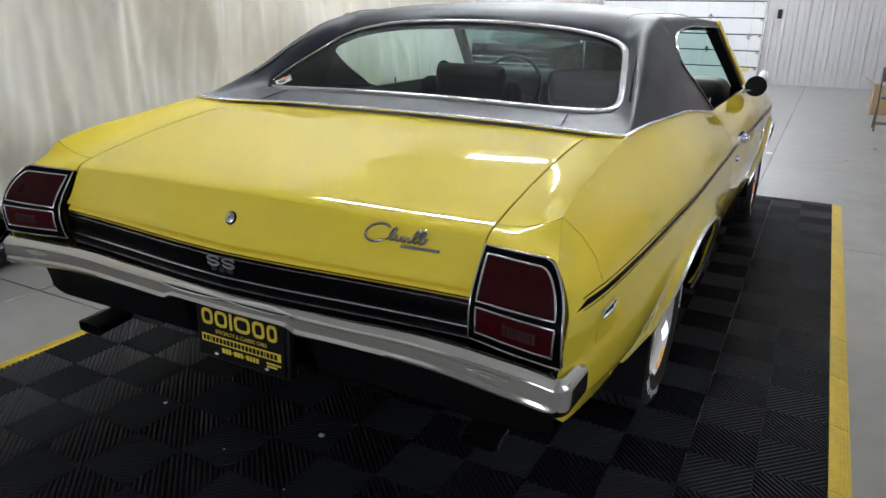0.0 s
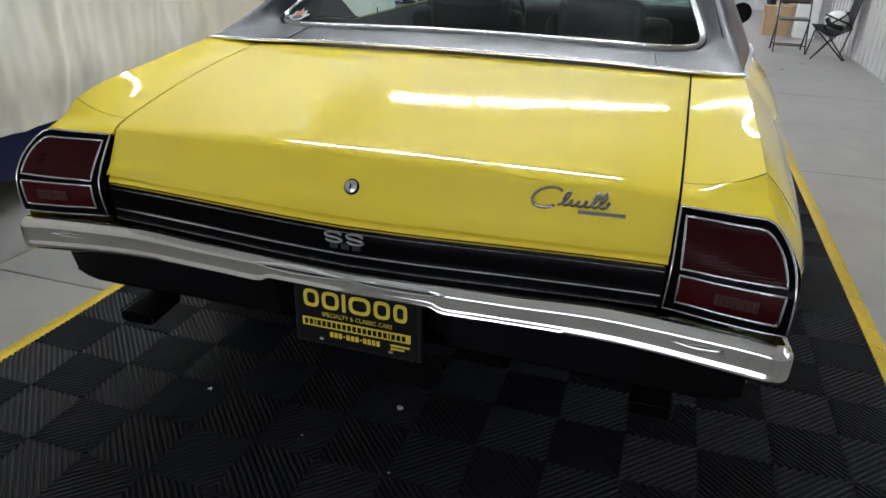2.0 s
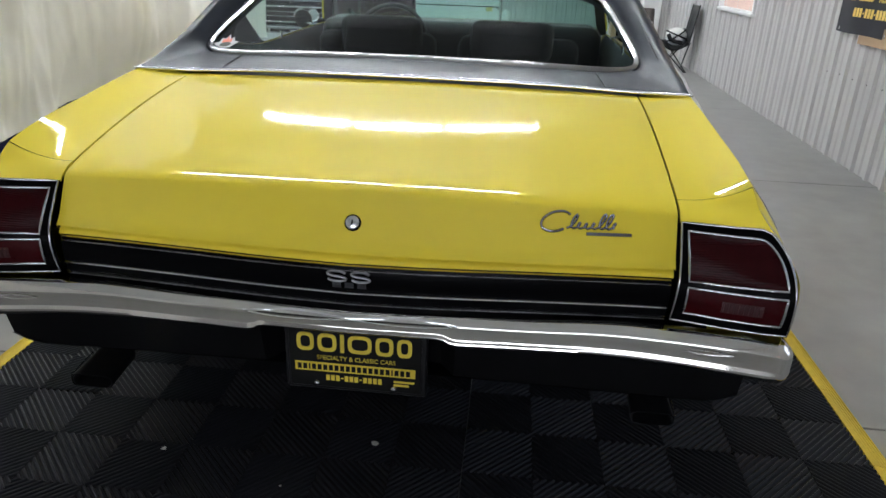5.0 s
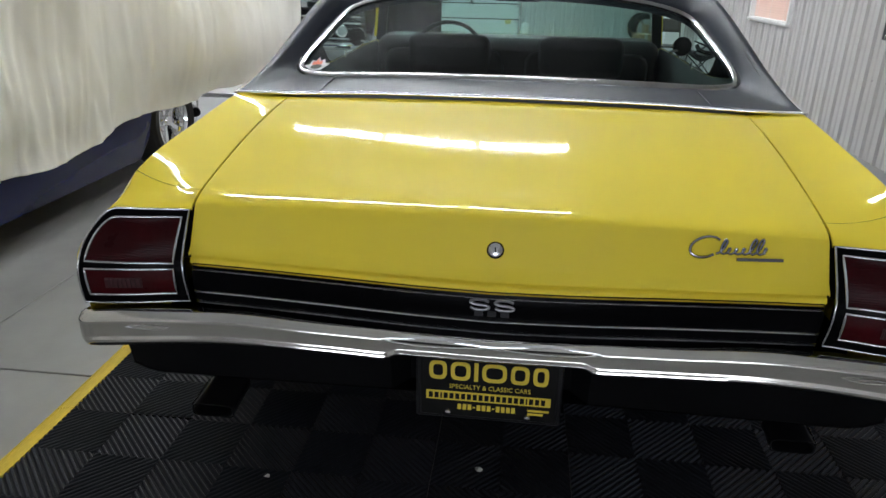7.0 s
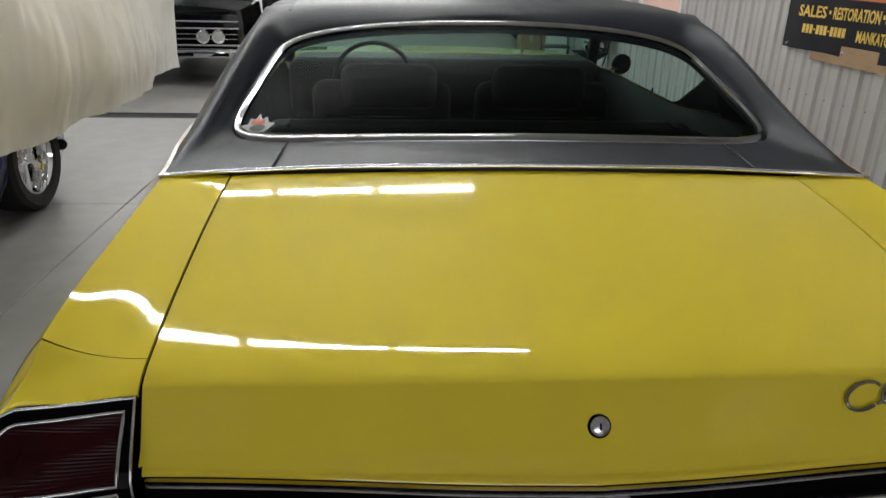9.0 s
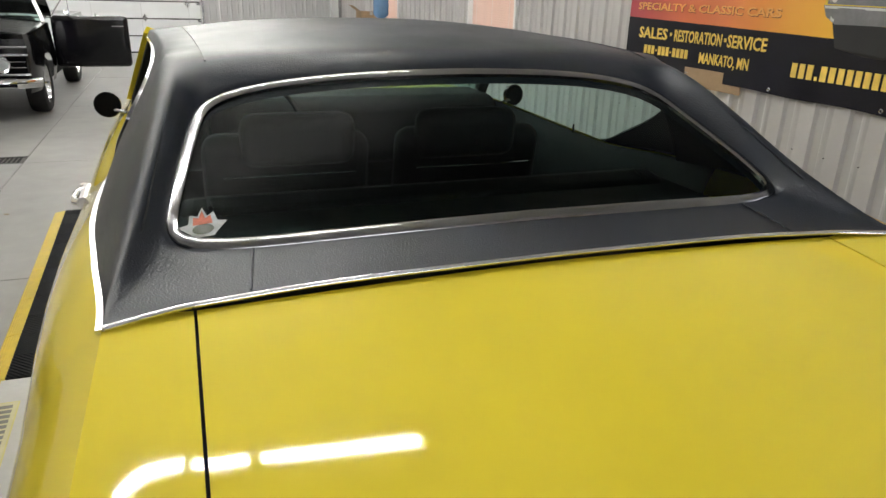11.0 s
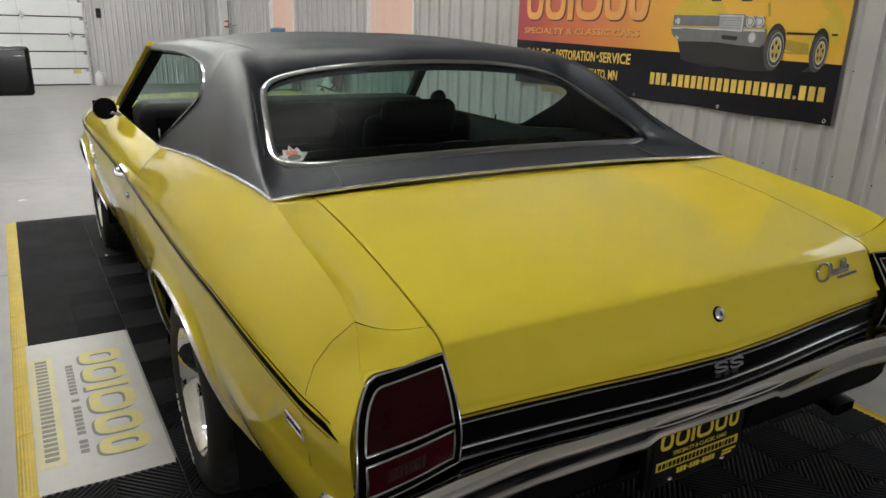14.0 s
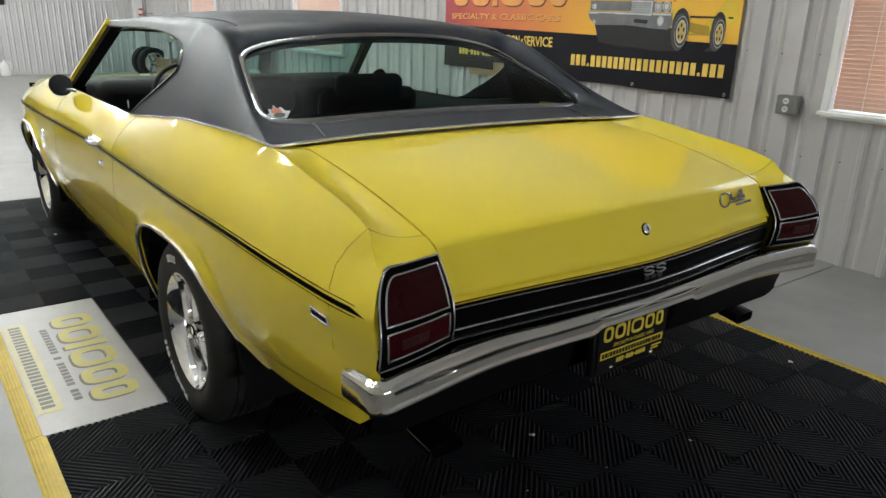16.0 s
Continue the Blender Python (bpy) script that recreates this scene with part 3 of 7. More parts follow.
# ---- the yellow coupe ----
car = thing("coupe", (0, 2.7, 0), "yellow two-door hardtop coupe with black vinyl roof on the mat", "car")
AXLE_R, AXLE_F, HUB_Z = 1.42, 4.27, 0.330
stripe_z = curve([(0.2, 0.785), (0.9, 0.80), (1.4, 0.812), (2.4, 0.822), (3.5, 0.80), (4.7, 0.768), (5.1, 0.755)])
stripe_x = curve([(0.2, 0.893), (0.30, 0.906), (0.45, 0.930), (0.9, 0.955), (1.42, 0.970), (2.4, 0.972), (3.4, 0.974), (4.27, 0.970), (4.8, 0.945), (5.1, 0.89)])
belt_x = curve([(0.2, 0.872), (0.285, 0.859), (0.32, 0.849), (0.36, 0.837), (0.40, 0.828), (0.7, 0.816), (0.965, 0.808), (1.2, 0.830), (1.447, 0.852), (1.85, 0.862), (2.26, 0.860), (3.2, 0.866), (3.7, 0.85), (4.3, 0.83), (5.1, 0.79)])
belt_z = curve([(0.2, 0.84), (0.285, 0.874), (0.32, 0.889), (0.36, 0.911), (0.40, 0.945), (0.7, 1.000), (0.965, 1.034), (1.2, 1.047), (1.447, 1.046), (1.85, 1.015), (2.26, 0.979), (3.2, 0.985), (3.7, 0.985), (4.3, 0.962), (5.1, 0.89)])
bulge = curve([(0.2, 0.006), (0.4, 0.010), (0.8, 0.020), (1.4, 0.036), (2.2, 0.032), (3.5, 0.028), (5.1, 0.02)])
tuck = curve([(0.2, 0.9), (0.96, 0.95), (1.42, 0.6), (1.85, 0.45), (2.4, 0.5), (5.1, 0.6)])
sill_z = curve([(0.2, 0.53), (0.3, 0.508), (0.6, 0.448), (0.8, 0.412), (0.89, 0.398), (0.96, 0.380), (1.4, 0.33), (1.9, 0.30), (2.2, 0.275), (3.4, 0.275), (3.8, 0.30), (4.7, 0.34), (5.1, 0.42)])
ARCHES = [(AXLE_R, 0.462, 0.392), (AXLE_F, 0.445, 0.40)]


def arch_z(y):
    for c, a, h in ARCHES:
        if abs(y - c) < a:
            return 0.30 + h * (1 - abs((y - c) / a) ** 2.7) ** (1 / 2.7)
    return 0.0


def bottom_z(y):
    """The body's lower edge: sill, wheel openings, and the straight flare behind the rear wheel."""
    flare = float(np.interp(y, (0.885, 0.938, 0.985), (0.39, 0.464, 0.494))) if 0.885 < y < 0.985 else 0.0
    return max(sill_z(y), arch_z(y), flare)


def side_x(y, z):
    """Half width of the lower body at height z."""
    c, xc = stripe_z(y), stripe_x(y)
    if z >= c:
        s = min((z - c) / max(belt_z(y) - c, 0.01), 1)
        x = xc + (belt_x(y) - xc) * s ** 1.25 + bulge(y) * 4 * s * (1 - s) * 0.6
    else:
        d = c - z
        full_side = min(1.0, max(0.0, (y - 0.38) / 0.35))
        x = xc + 0.010 * full_side * math.sin(math.pi * min(d / 0.3, 1)) - tuck(y) * max(0, d - 0.12) ** 2
        x -= 0.013 * (1 - full_side) * min(1, max(0, d - 0.03) / 0.09)
    # fold along the lower quarter, behind the wheel
    fold = 0.478 + (0.94 - y) * 0.136
    if y < 0.96:
        x -= 0.0075 * min(1, max(0, fold - z) / 0.009) * min(1, (0.96 - y) / 0.08)
    for cy, a, h in ARCHES:
        q = (abs((y - cy) / a) ** 2.7 + abs(max(z - 0.30, 0) / h) ** 2.7) ** (1 / 2.7) - 1
        x += 0.016 * math.exp(-((q * 0.43 / 0.04) ** 2))
    return x


lamp_mid = curve([(0.62, 0.284), (0.66, 0.279), (0.697, 0.270), (0.80, 0.247), (0.88, 0.236), (0.92, 0.234)])
lamp_lean = curve([(0.66, 0.014), (0.683, 0.010), (0.708, 0.004), (0.74, 0.0), (0.765, 0.001), (0.785, 0.007), (0.82, 0.026), (0.866, 0.060), (0.90, 0.084)])


def lamp_y(x, z):
    """The lamps' face: upright below, leaning forward above."""
    return lamp_mid(abs(x)) + lamp_lean(z) * (1 - 0.8 * max(0, abs(x) - 0.70))


def shear(y, z):
    """The tail leans: the rear stations follow the lamps' slant."""
    k = max(0.0, min(1.0, (0.62 - y) / 0.32))
    k = k * k * (3 - 2 * k)
    rear = lamp_y(0.90, 0.70) - 0.281
    if z < 0.70:
        end = max(0.0, min(1.0, (0.40 - y) / 0.115))
        return y + k * rear + end * ((0.012 - rear) * min(1, max(0, 0.650 - z) / 0.035) + 0.42 * max(0, 0.615 - z))
    if z < 0.88:
        return y + k * (lamp_y(0.90, z) - 0.281)
    return y + k * (lamp_y(0.90, 0.88) - 0.281) * max(0, 1 - (z - 0.88) / 0.05)


def stations(a, b):
    ys = set(lin(a, b, max(3, int((b - a) / 0.05) + 1)))
    if a < 0.3:
        ys |= set(lin(0.286, 0.398, 11)) | {0.865, 0.885, 0.90, 0.92, 0.938, 0.955, 0.97}
    for c, r, _ in ARCHES:
        for i in range(41):
            y = c - r * math.cos(math.pi * i / 40)
            if a <= y <= b:
                ys.add(y)
    out = []
    for y in sorted(ys):
        if not out or y - out[-1] > 0.0015:
            out.append(y)
    out[-1] = b
    return out


def side_panel(a, b, sgn):
    fr = [0, 0.008, 0.02] + lin(0.04, 0.60, 29) + lin(0.6, 1, 12)[1:]

    def at(y, s):
        lo, mid, hi = bottom_z(y), stripe_z(y), belt_z(y)
        z = lo + (mid - lo) * s if s <= 1 else mid + (hi - mid) * (s - 1)
        return (sgn * side_x(y, z), shear(y, z), z)
    bm = sheet(at, stations(a, b), fr + [1 + f for f in lin(0, 1, 12)[1:]])
    # turned-in lip along the bottom
    ys = stations(a, b)
    sheet(lambda y, s: (sgn * (side_x(y, bottom_z(y)) - s), shear(y, bottom_z(y)), bottom_z(y) - 0.0005), ys, [0, 0.012], bm)
    bmesh.ops.remove_doubles(bm, verts=bm.verts[:], dist=0.0008)
    return soften(bm, 55)


DOOR_Y0, DOOR_Y1 = 2.13, 3.36
body_parts = {}
for sgn, side in ((-1, "driver"), (1, "passenger")):
    body_parts["quarter", sgn] = part("quarter_panel", side_panel(0.285, DOOR_Y0 - 0.002, sgn), YELLOW, car)
    body_parts["door", sgn] = part("door", side_panel(DOOR_Y0 + 0.002, DOOR_Y1 - 0.002, sgn), YELLOW, car)
    body_parts["fender", sgn] = part("front_fender", side_panel(DOOR_Y1 + 0.002, 5.0, sgn), YELLOW, car)

# rear face: its plan runs back in the middle and at the corners
tail_y = curve([(0, 0.268), (0.15, 0.275), (0.4, 0.297), (0.58, 0.311), (0.69, 0.316), (0.78, 0.278), (0.90, 0.262)])
GAP_X = 0.680
tail_lean = curve([(0.60, -0.004), (0.683, -0.014), (0.708, -0.0185), (0.74, -0.020), (0.765, -0.0150), (0.80, 0.0), (0.92, 0.0504)])


def tail(x, z):
    return tail_y(abs(x)) + tail_lean(z)


# trunk lid
def lid_line(a, knee, slope, bend, front, n=61):
    """Side view of the lid: straight up the rear face, round the knee, then a gently bowed top: (y, z) pairs."""
    ka, kb = 0.014, 0.066
    d = Vector((knee[0] - a[0], knee[1] - a[1])).normalized()
    p0 = Vector(knee) - d * ka
    top = lambda u: Vector((knee[0] + u, knee[1] + slope * u - 0.5 * bend * u * u))
    pts = [Vector(a).lerp(p0, t) for t in lin(0, 1, 15)]
    for t in lin(0, 1, 15)[1:]:
        pts.append(p0 * (1 - t) ** 2 + Vector(knee) * 2 * t * (1 - t) + top(kb) * t * t)
    pts += [top(kb + (front - knee[0] - kb) * t) for t in lin(0, 1, n - 28)[1:]]
    return [(q.x, q.y) for q in pts]


LM, LE = lid_line((0.2605, 0.7895), (0.322, 0.918), 0.175, 0.095, 1.06), lid_line((0.3032, 0.7890), (0.360, 0.897), 0.270, 0.280, 1.035)


def lid_at(x, k):
    """Lid surface at width x, station k of 0..60."""
    w = (abs(x) / GAP_X) ** 1.6
    (y0, z0), (y1, z1) = LM[k], LE[k]
    v = 0.004 * max(0, 1 - abs(x) / 0.30) * max(0, 1 - k / 5) + 0.007 * max(0, 1 - k / 2.6)
    return Vector((x, y0 + (y1 - y0) * w - v, z0 + (z1 - z0) * w))


lx = lin(-GAP_X + 0.0052, GAP_X - 0.0052, 49)
bm = sheet(lambda x, k: lid_at(x, k), lx, range(61))
for x in (lx[0], lx[-1]):
    sheet(lambda k, d: lid_at(x, k) + Vector((0, 0.5 * d if k < 25 else 0, -d)), range(61), [0, 0.006], bm)
sheet(lambda x, d: lid_at(x, 0) + Vector((0, d, 0.1 * d)), lx, [0, 0.03], bm)
bmesh.ops.remove_doubles(bm, verts=bm.verts[:], dist=0.0005)
part("trunk_lid", soften(bm, 40), YELLOW, car)
# gutter under the lid's edges and along the lip
bm = bmesh.new()
for s in (-1, 1):
    sheet(lambda k, d: lid_at(s * GAP_X, k) + Vector((s * d, 0.010 if k < 30 else 0, -0.012)), range(61), [-0.03, 0.03], bm)
sheet(lambda x, d: Vector((x, tail(x, 0.765) + 0.02 + d, 0.765 + d)), lin(-GAP_X, GAP_X, 25), [0, 0.05], bm)
part("trunk_gutter", soften(bm), UNDER, car)

# quarter tops: from the shoulder in to the lid's gap, and the caps above the lamps
for s in (-1, 1):
    def top_at(k, u):
        p = lid_at(s * GAP_X, k)
        y = p.y
        bx, bz = belt_x(y), belt_z(y)
        x = GAP_X + (bx - GAP_X) * u
        zz = p.z + (bz - p.z) * (u ** (1.5 + 0.9 * max(0, min(1, (0.9 - y) / 0.4))))
        return (s * x, y, zz)
    ks = [k for k in range(61) if LE[k][0] >= 0.398]
    bm = sheet(top_at, ks, lin(0, 1, 9))
    sheet(lambda k, d: Vector(top_at(k, 0)) + Vector((0, 0, -d)), ks, [0, 0.006], bm)
    bmesh.ops.remove_doubles(bm, verts=bm.verts[:], dist=0.0004)
    part("quarter_top", soften(bm, 50), YELLOW, car)

    def cap_at(k, u):
        """From the seam down to the lamp's top edge, hollow towards the lid, sharp along the flank."""
        t = k / 10
        p0 = Vector(top_at(ks[0], u))
        x = 0.680 + (0.853 - 0.680) * u
        z = 0.8785 + 0.0100 * u - 0.0075 * u ** 4
        p1 = Vector((s * x, lamp_y(x, z) + 0.0005, z))
        mid = (p0 + p1) / 2 + Vector((0, -0.010, 0.007)) * (1 - u)
        q = p0 * (1 - t) ** 2 + mid * 2 * t * (1 - t) + p1 * t * t
        y = 0.398 - (0.398 - 0.286) * t
        rim = Vector((s * (belt_x(y) - 0.0003), shear(y, belt_z(y)), belt_z(y)))
        edge_mid = (Vector(top_at(ks[0], 1)) + Vector((s * 0.853, lamp_y(0.853, 0.881) + 0.0005, 0.881))) / 2
        old = Vector(top_at(ks[0], 1)) * (1 - t) ** 2 + edge_mid * 2 * t * (1 - t) + Vector((s * 0.853, lamp_y(0.853, 0.881) + 0.0005, 0.881)) * t * t
        return q + (rim - old) * u ** 3
    bm = sheet(cap_at, range(11), lin(0, 1, 9))
    sheet(lambda k, d: cap_at(k, 0) + Vector((0, 0.3 * d, -d)), range(11), [0, 0.006], bm)
    bmesh.ops.remove_doubles(bm, verts=bm.verts[:], dist=0.0004)
    part("quarter_cap", soften(bm, 50), YELLOW, car)
    # seam of the cap: across the top and down the side
    seam = [Vector(top_at(ks[0], u)) + Vector((0, 0, 0.0001)) for u in lin(0, 1, 9)]
    seam += [Vector((s * (side_x(y, z) + 0.0006), shear(y, z), z)) for y, z in ((0.405, 0.935), (0.416, 0.905), (0.424, 0.865), (0.427, 0.825), (0.427, 0.785), (0.426, 0.68))]
    part("cap_seam", tube(seam, 0.0004, 5), TRIM_BLACK, car)

# panel between lamps: black with bright mouldings
bm = sheet(lambda x, z: (x, tail(x, z), z), lin(-0.672, 0.672, 41), lin(0.64, 0.768, 11))
part("tail_panel", soften(bm), TRIM_BLACK, car)
bm = sheet(lambda x, t: (x, tail(x, 0.769) - 0.004 + 0.006 * t + 0.018 * t * t, 0.7680 + 0.024 * t), lin(-0.674, 0.674, 41), lin(0, 1, 6))
sheet(lambda x, d: (x, tail(x, 0.769) - 0.004 + d, 0.7680), lin(-0.674, 0.674, 41), [0, 0.012], bm)
part("tail_strip", soften(bm, 50), YELLOW, car)
bm = sheet(lambda x, z: (x, tail(x, z) - 0.004, z), lin(-0.668, 0.668, 41), lin(0.7285, 0.7685, 4))
part("blackout_panel", soften(bm), TRIM_BLACK, car)
for z, h in ((0.7655, 0.0012), (0.7560, 0.0014), (0.7030, 0.0030), (0.6800, 0.0014), (0.6745, 0.0012)):
    prof = [(0, -h), (0.006, -h * 0.6), (0.008, 0), (0.006, h * 0.6), (0, h)]
    bm = sweep([(x, tail(x, z) - 0.003, z) for x in lin(-0.668, 0.668, 45)], prof, ring=False, up=(0, 0, 1))
    part("tail_moulding", soften(bm, 50), MOULDING, car)
bm = sheet(lambda x, z: (x, tail(x, z) - 0.0025, z), lin(-0.668, 0.668, 41), lin(0.645, 0.7305, 9))
part("lower_blackout", soften(bm), TRIM_BLACK, car)

# trunk lock
lk = Vector((0, 0.288, 0.846))
rot = Matrix.Translation(lk) @ Matrix.Rotation(radians(-28), 4, "X") @ Matrix.Rotation(radians(90), 4, "Z")
b1 = lathe([(0.0205, 0.006), (0.0205, -0.0010), (0.0190, -0.003), (0.0172, -0.003), (0.0165, 0.004)], 28)
b1.transform(rot @ Matrix.Scale(0.88, 4))
lock = part("trunk_lock", b1, TRIM_BLACK, car, "trunk lock with a black ring")
b2 = lathe([(0, -0.009), (0.012, -0.009), (0.0165, -0.006), (0.017, 0.004)], 24)
b2.transform(rot @ Matrix.Scale(0.88, 4))
barrel = part("lock_barrel", b2, STEEL, lock)
b3 = box(-0.0102, -0.0088, -0.0014, 0.0014, -0.006, 0.006)
b3.transform(rot @ Matrix.Scale(0.88, 4))
part("key_slot", b3, TRIM_BLACK, barrel)

# tail lamps
def lamp_chain(points, n=5):
    """Rounds the bends of a chain of (x, z) pairs."""
    out = [points[0]]
    for a, b, c in zip(points, points[1:], points[2:]):
        p = [a[i] + (b[i] - a[i]) * 0.55 for i in (0, 1)]
        q = [b[i] + (c[i] - b[i]) * 0.45 for i in (0, 1)]
        for t in lin(0, 1, n):
            out.append(tuple((1 - t) ** 2 * p[i] + 2 * t * (1 - t) * b[i] + t * t * q[i] for i in (0, 1)))
    return out + [points[-1]]


class LampShape:
    """A lamp outline between an inner and an outer side, each a chain of (x, z) from below."""

    def __init__(self, inner, outer):
        self.inner, self.outer = inner, outer

    def at(self, u, v):
        side = []
        for chain in (self.inner, self.outer):
            d = [0.0]
            for p, q in zip(chain, chain[1:]):
                d.append(d[-1] + math.hypot(q[0] - p[0], q[1] - p[1]))
            side.append([float(np.interp(v * d[-1], d, [p[i] for p in chain])) for i in (0, 1)])
        return [side[0][i] + (side[1][i] - side[0][i]) * u for i in (0, 1)]

    def loop(self, n=15):
        pts = [self.at(0, v) for v in lin(0, 1, 7)] + [self.at(u, 1) for u in lin(0, 1, 7)[1:]]
        pts += [self.at(1, v) for v in lin(1, 0, n)[1:]] + [self.at(u, 0) for u in lin(1, 0, 7)[1:-1]]
        return pts

    def face(self, s, front, back=None, ripple=0.0):
        """The filled outline, front metres proud of the lamp face, with a skirt to back."""
        def put(x, z, d):
            return (s * x, lamp_y(x, z) - d, z)
        bm = sheet(lambda u, v: put(*self.at(u, v), front + (ripple if round(v * 44) % 2 else 0.0)), lin(0, 1, 13), lin(0, 1, 45 if ripple else 19))
        if back is not None:
            pts = self.loop()
            sheet(lambda i, d: put(*pts[i % len(pts)], d), range(len(pts) + 1), [front, back], bm)
        bmesh.ops.remove_doubles(bm, verts=bm.verts[:], dist=0.0004)
        bmesh.ops.recalc_face_normals(bm, faces=bm.faces[:])
        if sum(f.normal.y for f in bm.faces) > 0:
            bmesh.ops.reverse_faces(bm, faces=bm.faces[:])
        return soften(bm, 25) if ripple else bm

    def ring(self, s, r, front):
        return tube([(s * x, lamp_y(x, z) - front, z) for x, z in self.loop()], r, 8, closed=True)


def lamp_shape(grow=0.0):
    g = grow
    return LampShape([(0.676 - g, 0.683 - g), (0.681 - g, 0.780), (0.682 - g, 0.878 + g)],
                     lamp_chain([(0.898 + g, 0.684 - g), (0.898 + g, 0.780), (0.884 + g, 0.838 + g * 0.5), (0.848 + g * 0.4, 0.886 + g), (0.815, 0.8845 + g)]))


upper_lens = LampShape([(0.698, 0.777), (0.694, 0.865)], lamp_chain([(0.881, 0.7835), (0.8755, 0.812), (0.862, 0.845), (0.838, 0.8695), (0.810, 0.8685)]))
lower_lens = LampShape([(0.697, 0.706), (0.698, 0.765)], [(0.879, 0.706), (0.882, 0.768)])
reverse_lens = LampShape([(0.765, 0.722), (0.765, 0.746)], [(0.842, 0.723), (0.842, 0.747)])
for s in (-1, 1):
    lamp = part("tail_lamp", lamp_shape().face(s, 0.003, -0.008), TRIM_BLACK, car, "red tail lamp in black housing with chrome rings")
    flank = lamp_shape(0.0015)
    flank.inner, flank.outer = [(0.78, 0.700), (0.78, 0.880)], [p for p in flank.outer if p[1] > 0.699]
    part("lamp_surround", flank.face(s, -0.004, -0.03), YELLOW, lamp, "yellow flank round the lamp")
    part("outer_trim", lamp_shape().ring(s, 0.0026, 0.004), LAMP_TRIM, lamp)
    part("lens", upper_lens.face(s, 0.005, 0.0, 0.0007), LENS, lamp, "dark red ribbed lens")
    part("lens", lower_lens.face(s, 0.005, 0.0), LENS_LOW, lamp, "dark red lower lens")
    for o in (upper_lens, lower_lens):
        part("lens_ring", o.ring(s, 0.0031, 0.006), LAMP_TRIM, lamp)
    part("reversing_lens", reverse_lens.face(s, 0.0065, 0.004), LENS_BACKUP, lamp, "clear prismatic reversing lens")
    for i in range(8):
        x = 0.768 + i * 0.0094
        part("prism", LampShape([(x, 0.724), (x, 0.744)], [(x + 0.005, 0.724), (x + 0.005, 0.744)]).face(s, 0.009, 0.006), LENS_BACKUP, lamp)

# rear bumper: plan, top and bottom edges over the half width
bump_y = curve([(0, 0.237), (0.235, 0.240), (0.45, 0.238), (0.68, 0.226), (0.80, 0.217), (0.90, 0.211)])
bump_top = curve([(0, 0.657), (0.2, 0.659), (0.37, 0.663), (0.6, 0.675), (0.8, 0.674), (0.93, 0.664)])
bump_low = curve([(0, 0.585), (0.2, 0.586), (0.35, 0.592), (0.6, 0.598), (0.8, 0.588), (0.93, 0.579)])
# section: (inward, height as a share), from the top shelf over chamfer, face and lower roll
BUMP_SECTION = ((0.060, 0.90), (0.032, 0.985), (0.021, 1.0), (0.013, 0.965), (0.0035, 0.81), (0.001, 0.745), (0.0015, 0.70), (0.0028, 0.36),
                (0.0024, 0.315), (0.0, 0.255), (-0.0015, 0.18), (0.001, 0.10), (0.008, 0.03), (0.024, 0.0), (0.055, 0.05))


def bump_bottom(x):
    """The lower edge, raised over the plate."""
    return bump_low(abs(x)) + 0.017 / (1 + math.exp(-(0.212 - abs(x)) / 0.005))


def bump_face(x, z, out):
    """A point on the face at height z, out metres proud."""
    lo, hi = bump_bottom(x), bump_top(abs(x))
    d = float(np.interp((z - lo) / (hi - lo), [h for _, h in BUMP_SECTION[12:2:-1]], [k for k, _ in BUMP_SECTION[12:2:-1]]))
    return Vector((x, bump_y(abs(x)) + d - out, z))


half = [(x, bump_y(x), bump_top(x), bump_bottom(x)) for x in lin(0, 0.884, 70)]
for a in lin(0, 90, 10)[1:]:
    half.append((0.886 + 0.037 * math.sin(radians(a)), 0.2125 + 0.037 * (1 - math.cos(radians(a))), 0.668 - 0.00004 * a, 0.580 - 0.00004 * a))
half += [(0.923 - 0.002 * t, 0.2495 + 0.1165 * t, 0.664 - 0.014 * t, 0.5765 - 0.012 * t) for t in (0.33, 0.66, 0.97, 1.0)]
full = [(-x, y, hi, lo) for x, y, hi, lo in half[::-1]] + half[1:]
bm = bmesh.new()
rows = []
for i, (x, y, hi, lo) in enumerate(full):
    a, b = full[max(0, i - 1)], full[min(len(full) - 1, i + 1)]
    t = Vector((b[0] - a[0], b[1] - a[1], 0)).normalized()
    inward = Vector((-t.y, t.x, 0))
    shrink = 1 - 0.6 * min(1, max(0, (y - 0.23) / 0.06)) if abs(x) > 0.88 else 1
    close = 0.004 if i in (0, len(full) - 1) else 0.0
    even = min(1, max(0, (abs(x) - 0.875) / 0.035))
    rows.append([bm.verts.new(Vector((x, y, lo + (hi - lo) * h)) + inward * (d * shrink * (1 - even) + even * 0.020 * abs(2 * h - 1) ** 5 + close)) for d, h in BUMP_SECTION])
for a, b in zip(rows, rows[1:]):
    for j in range(len(a) - 1):
        bm.faces.new((a[j], b[j], b[j + 1], a[j + 1]))
for r in (rows[0], rows[-1]):
    bm.faces.new(r)
bumper = part("rear_bumper", soften(bm, 38), BUMPER_CHROME, car, "polished chrome rear bumper with a plate notch")


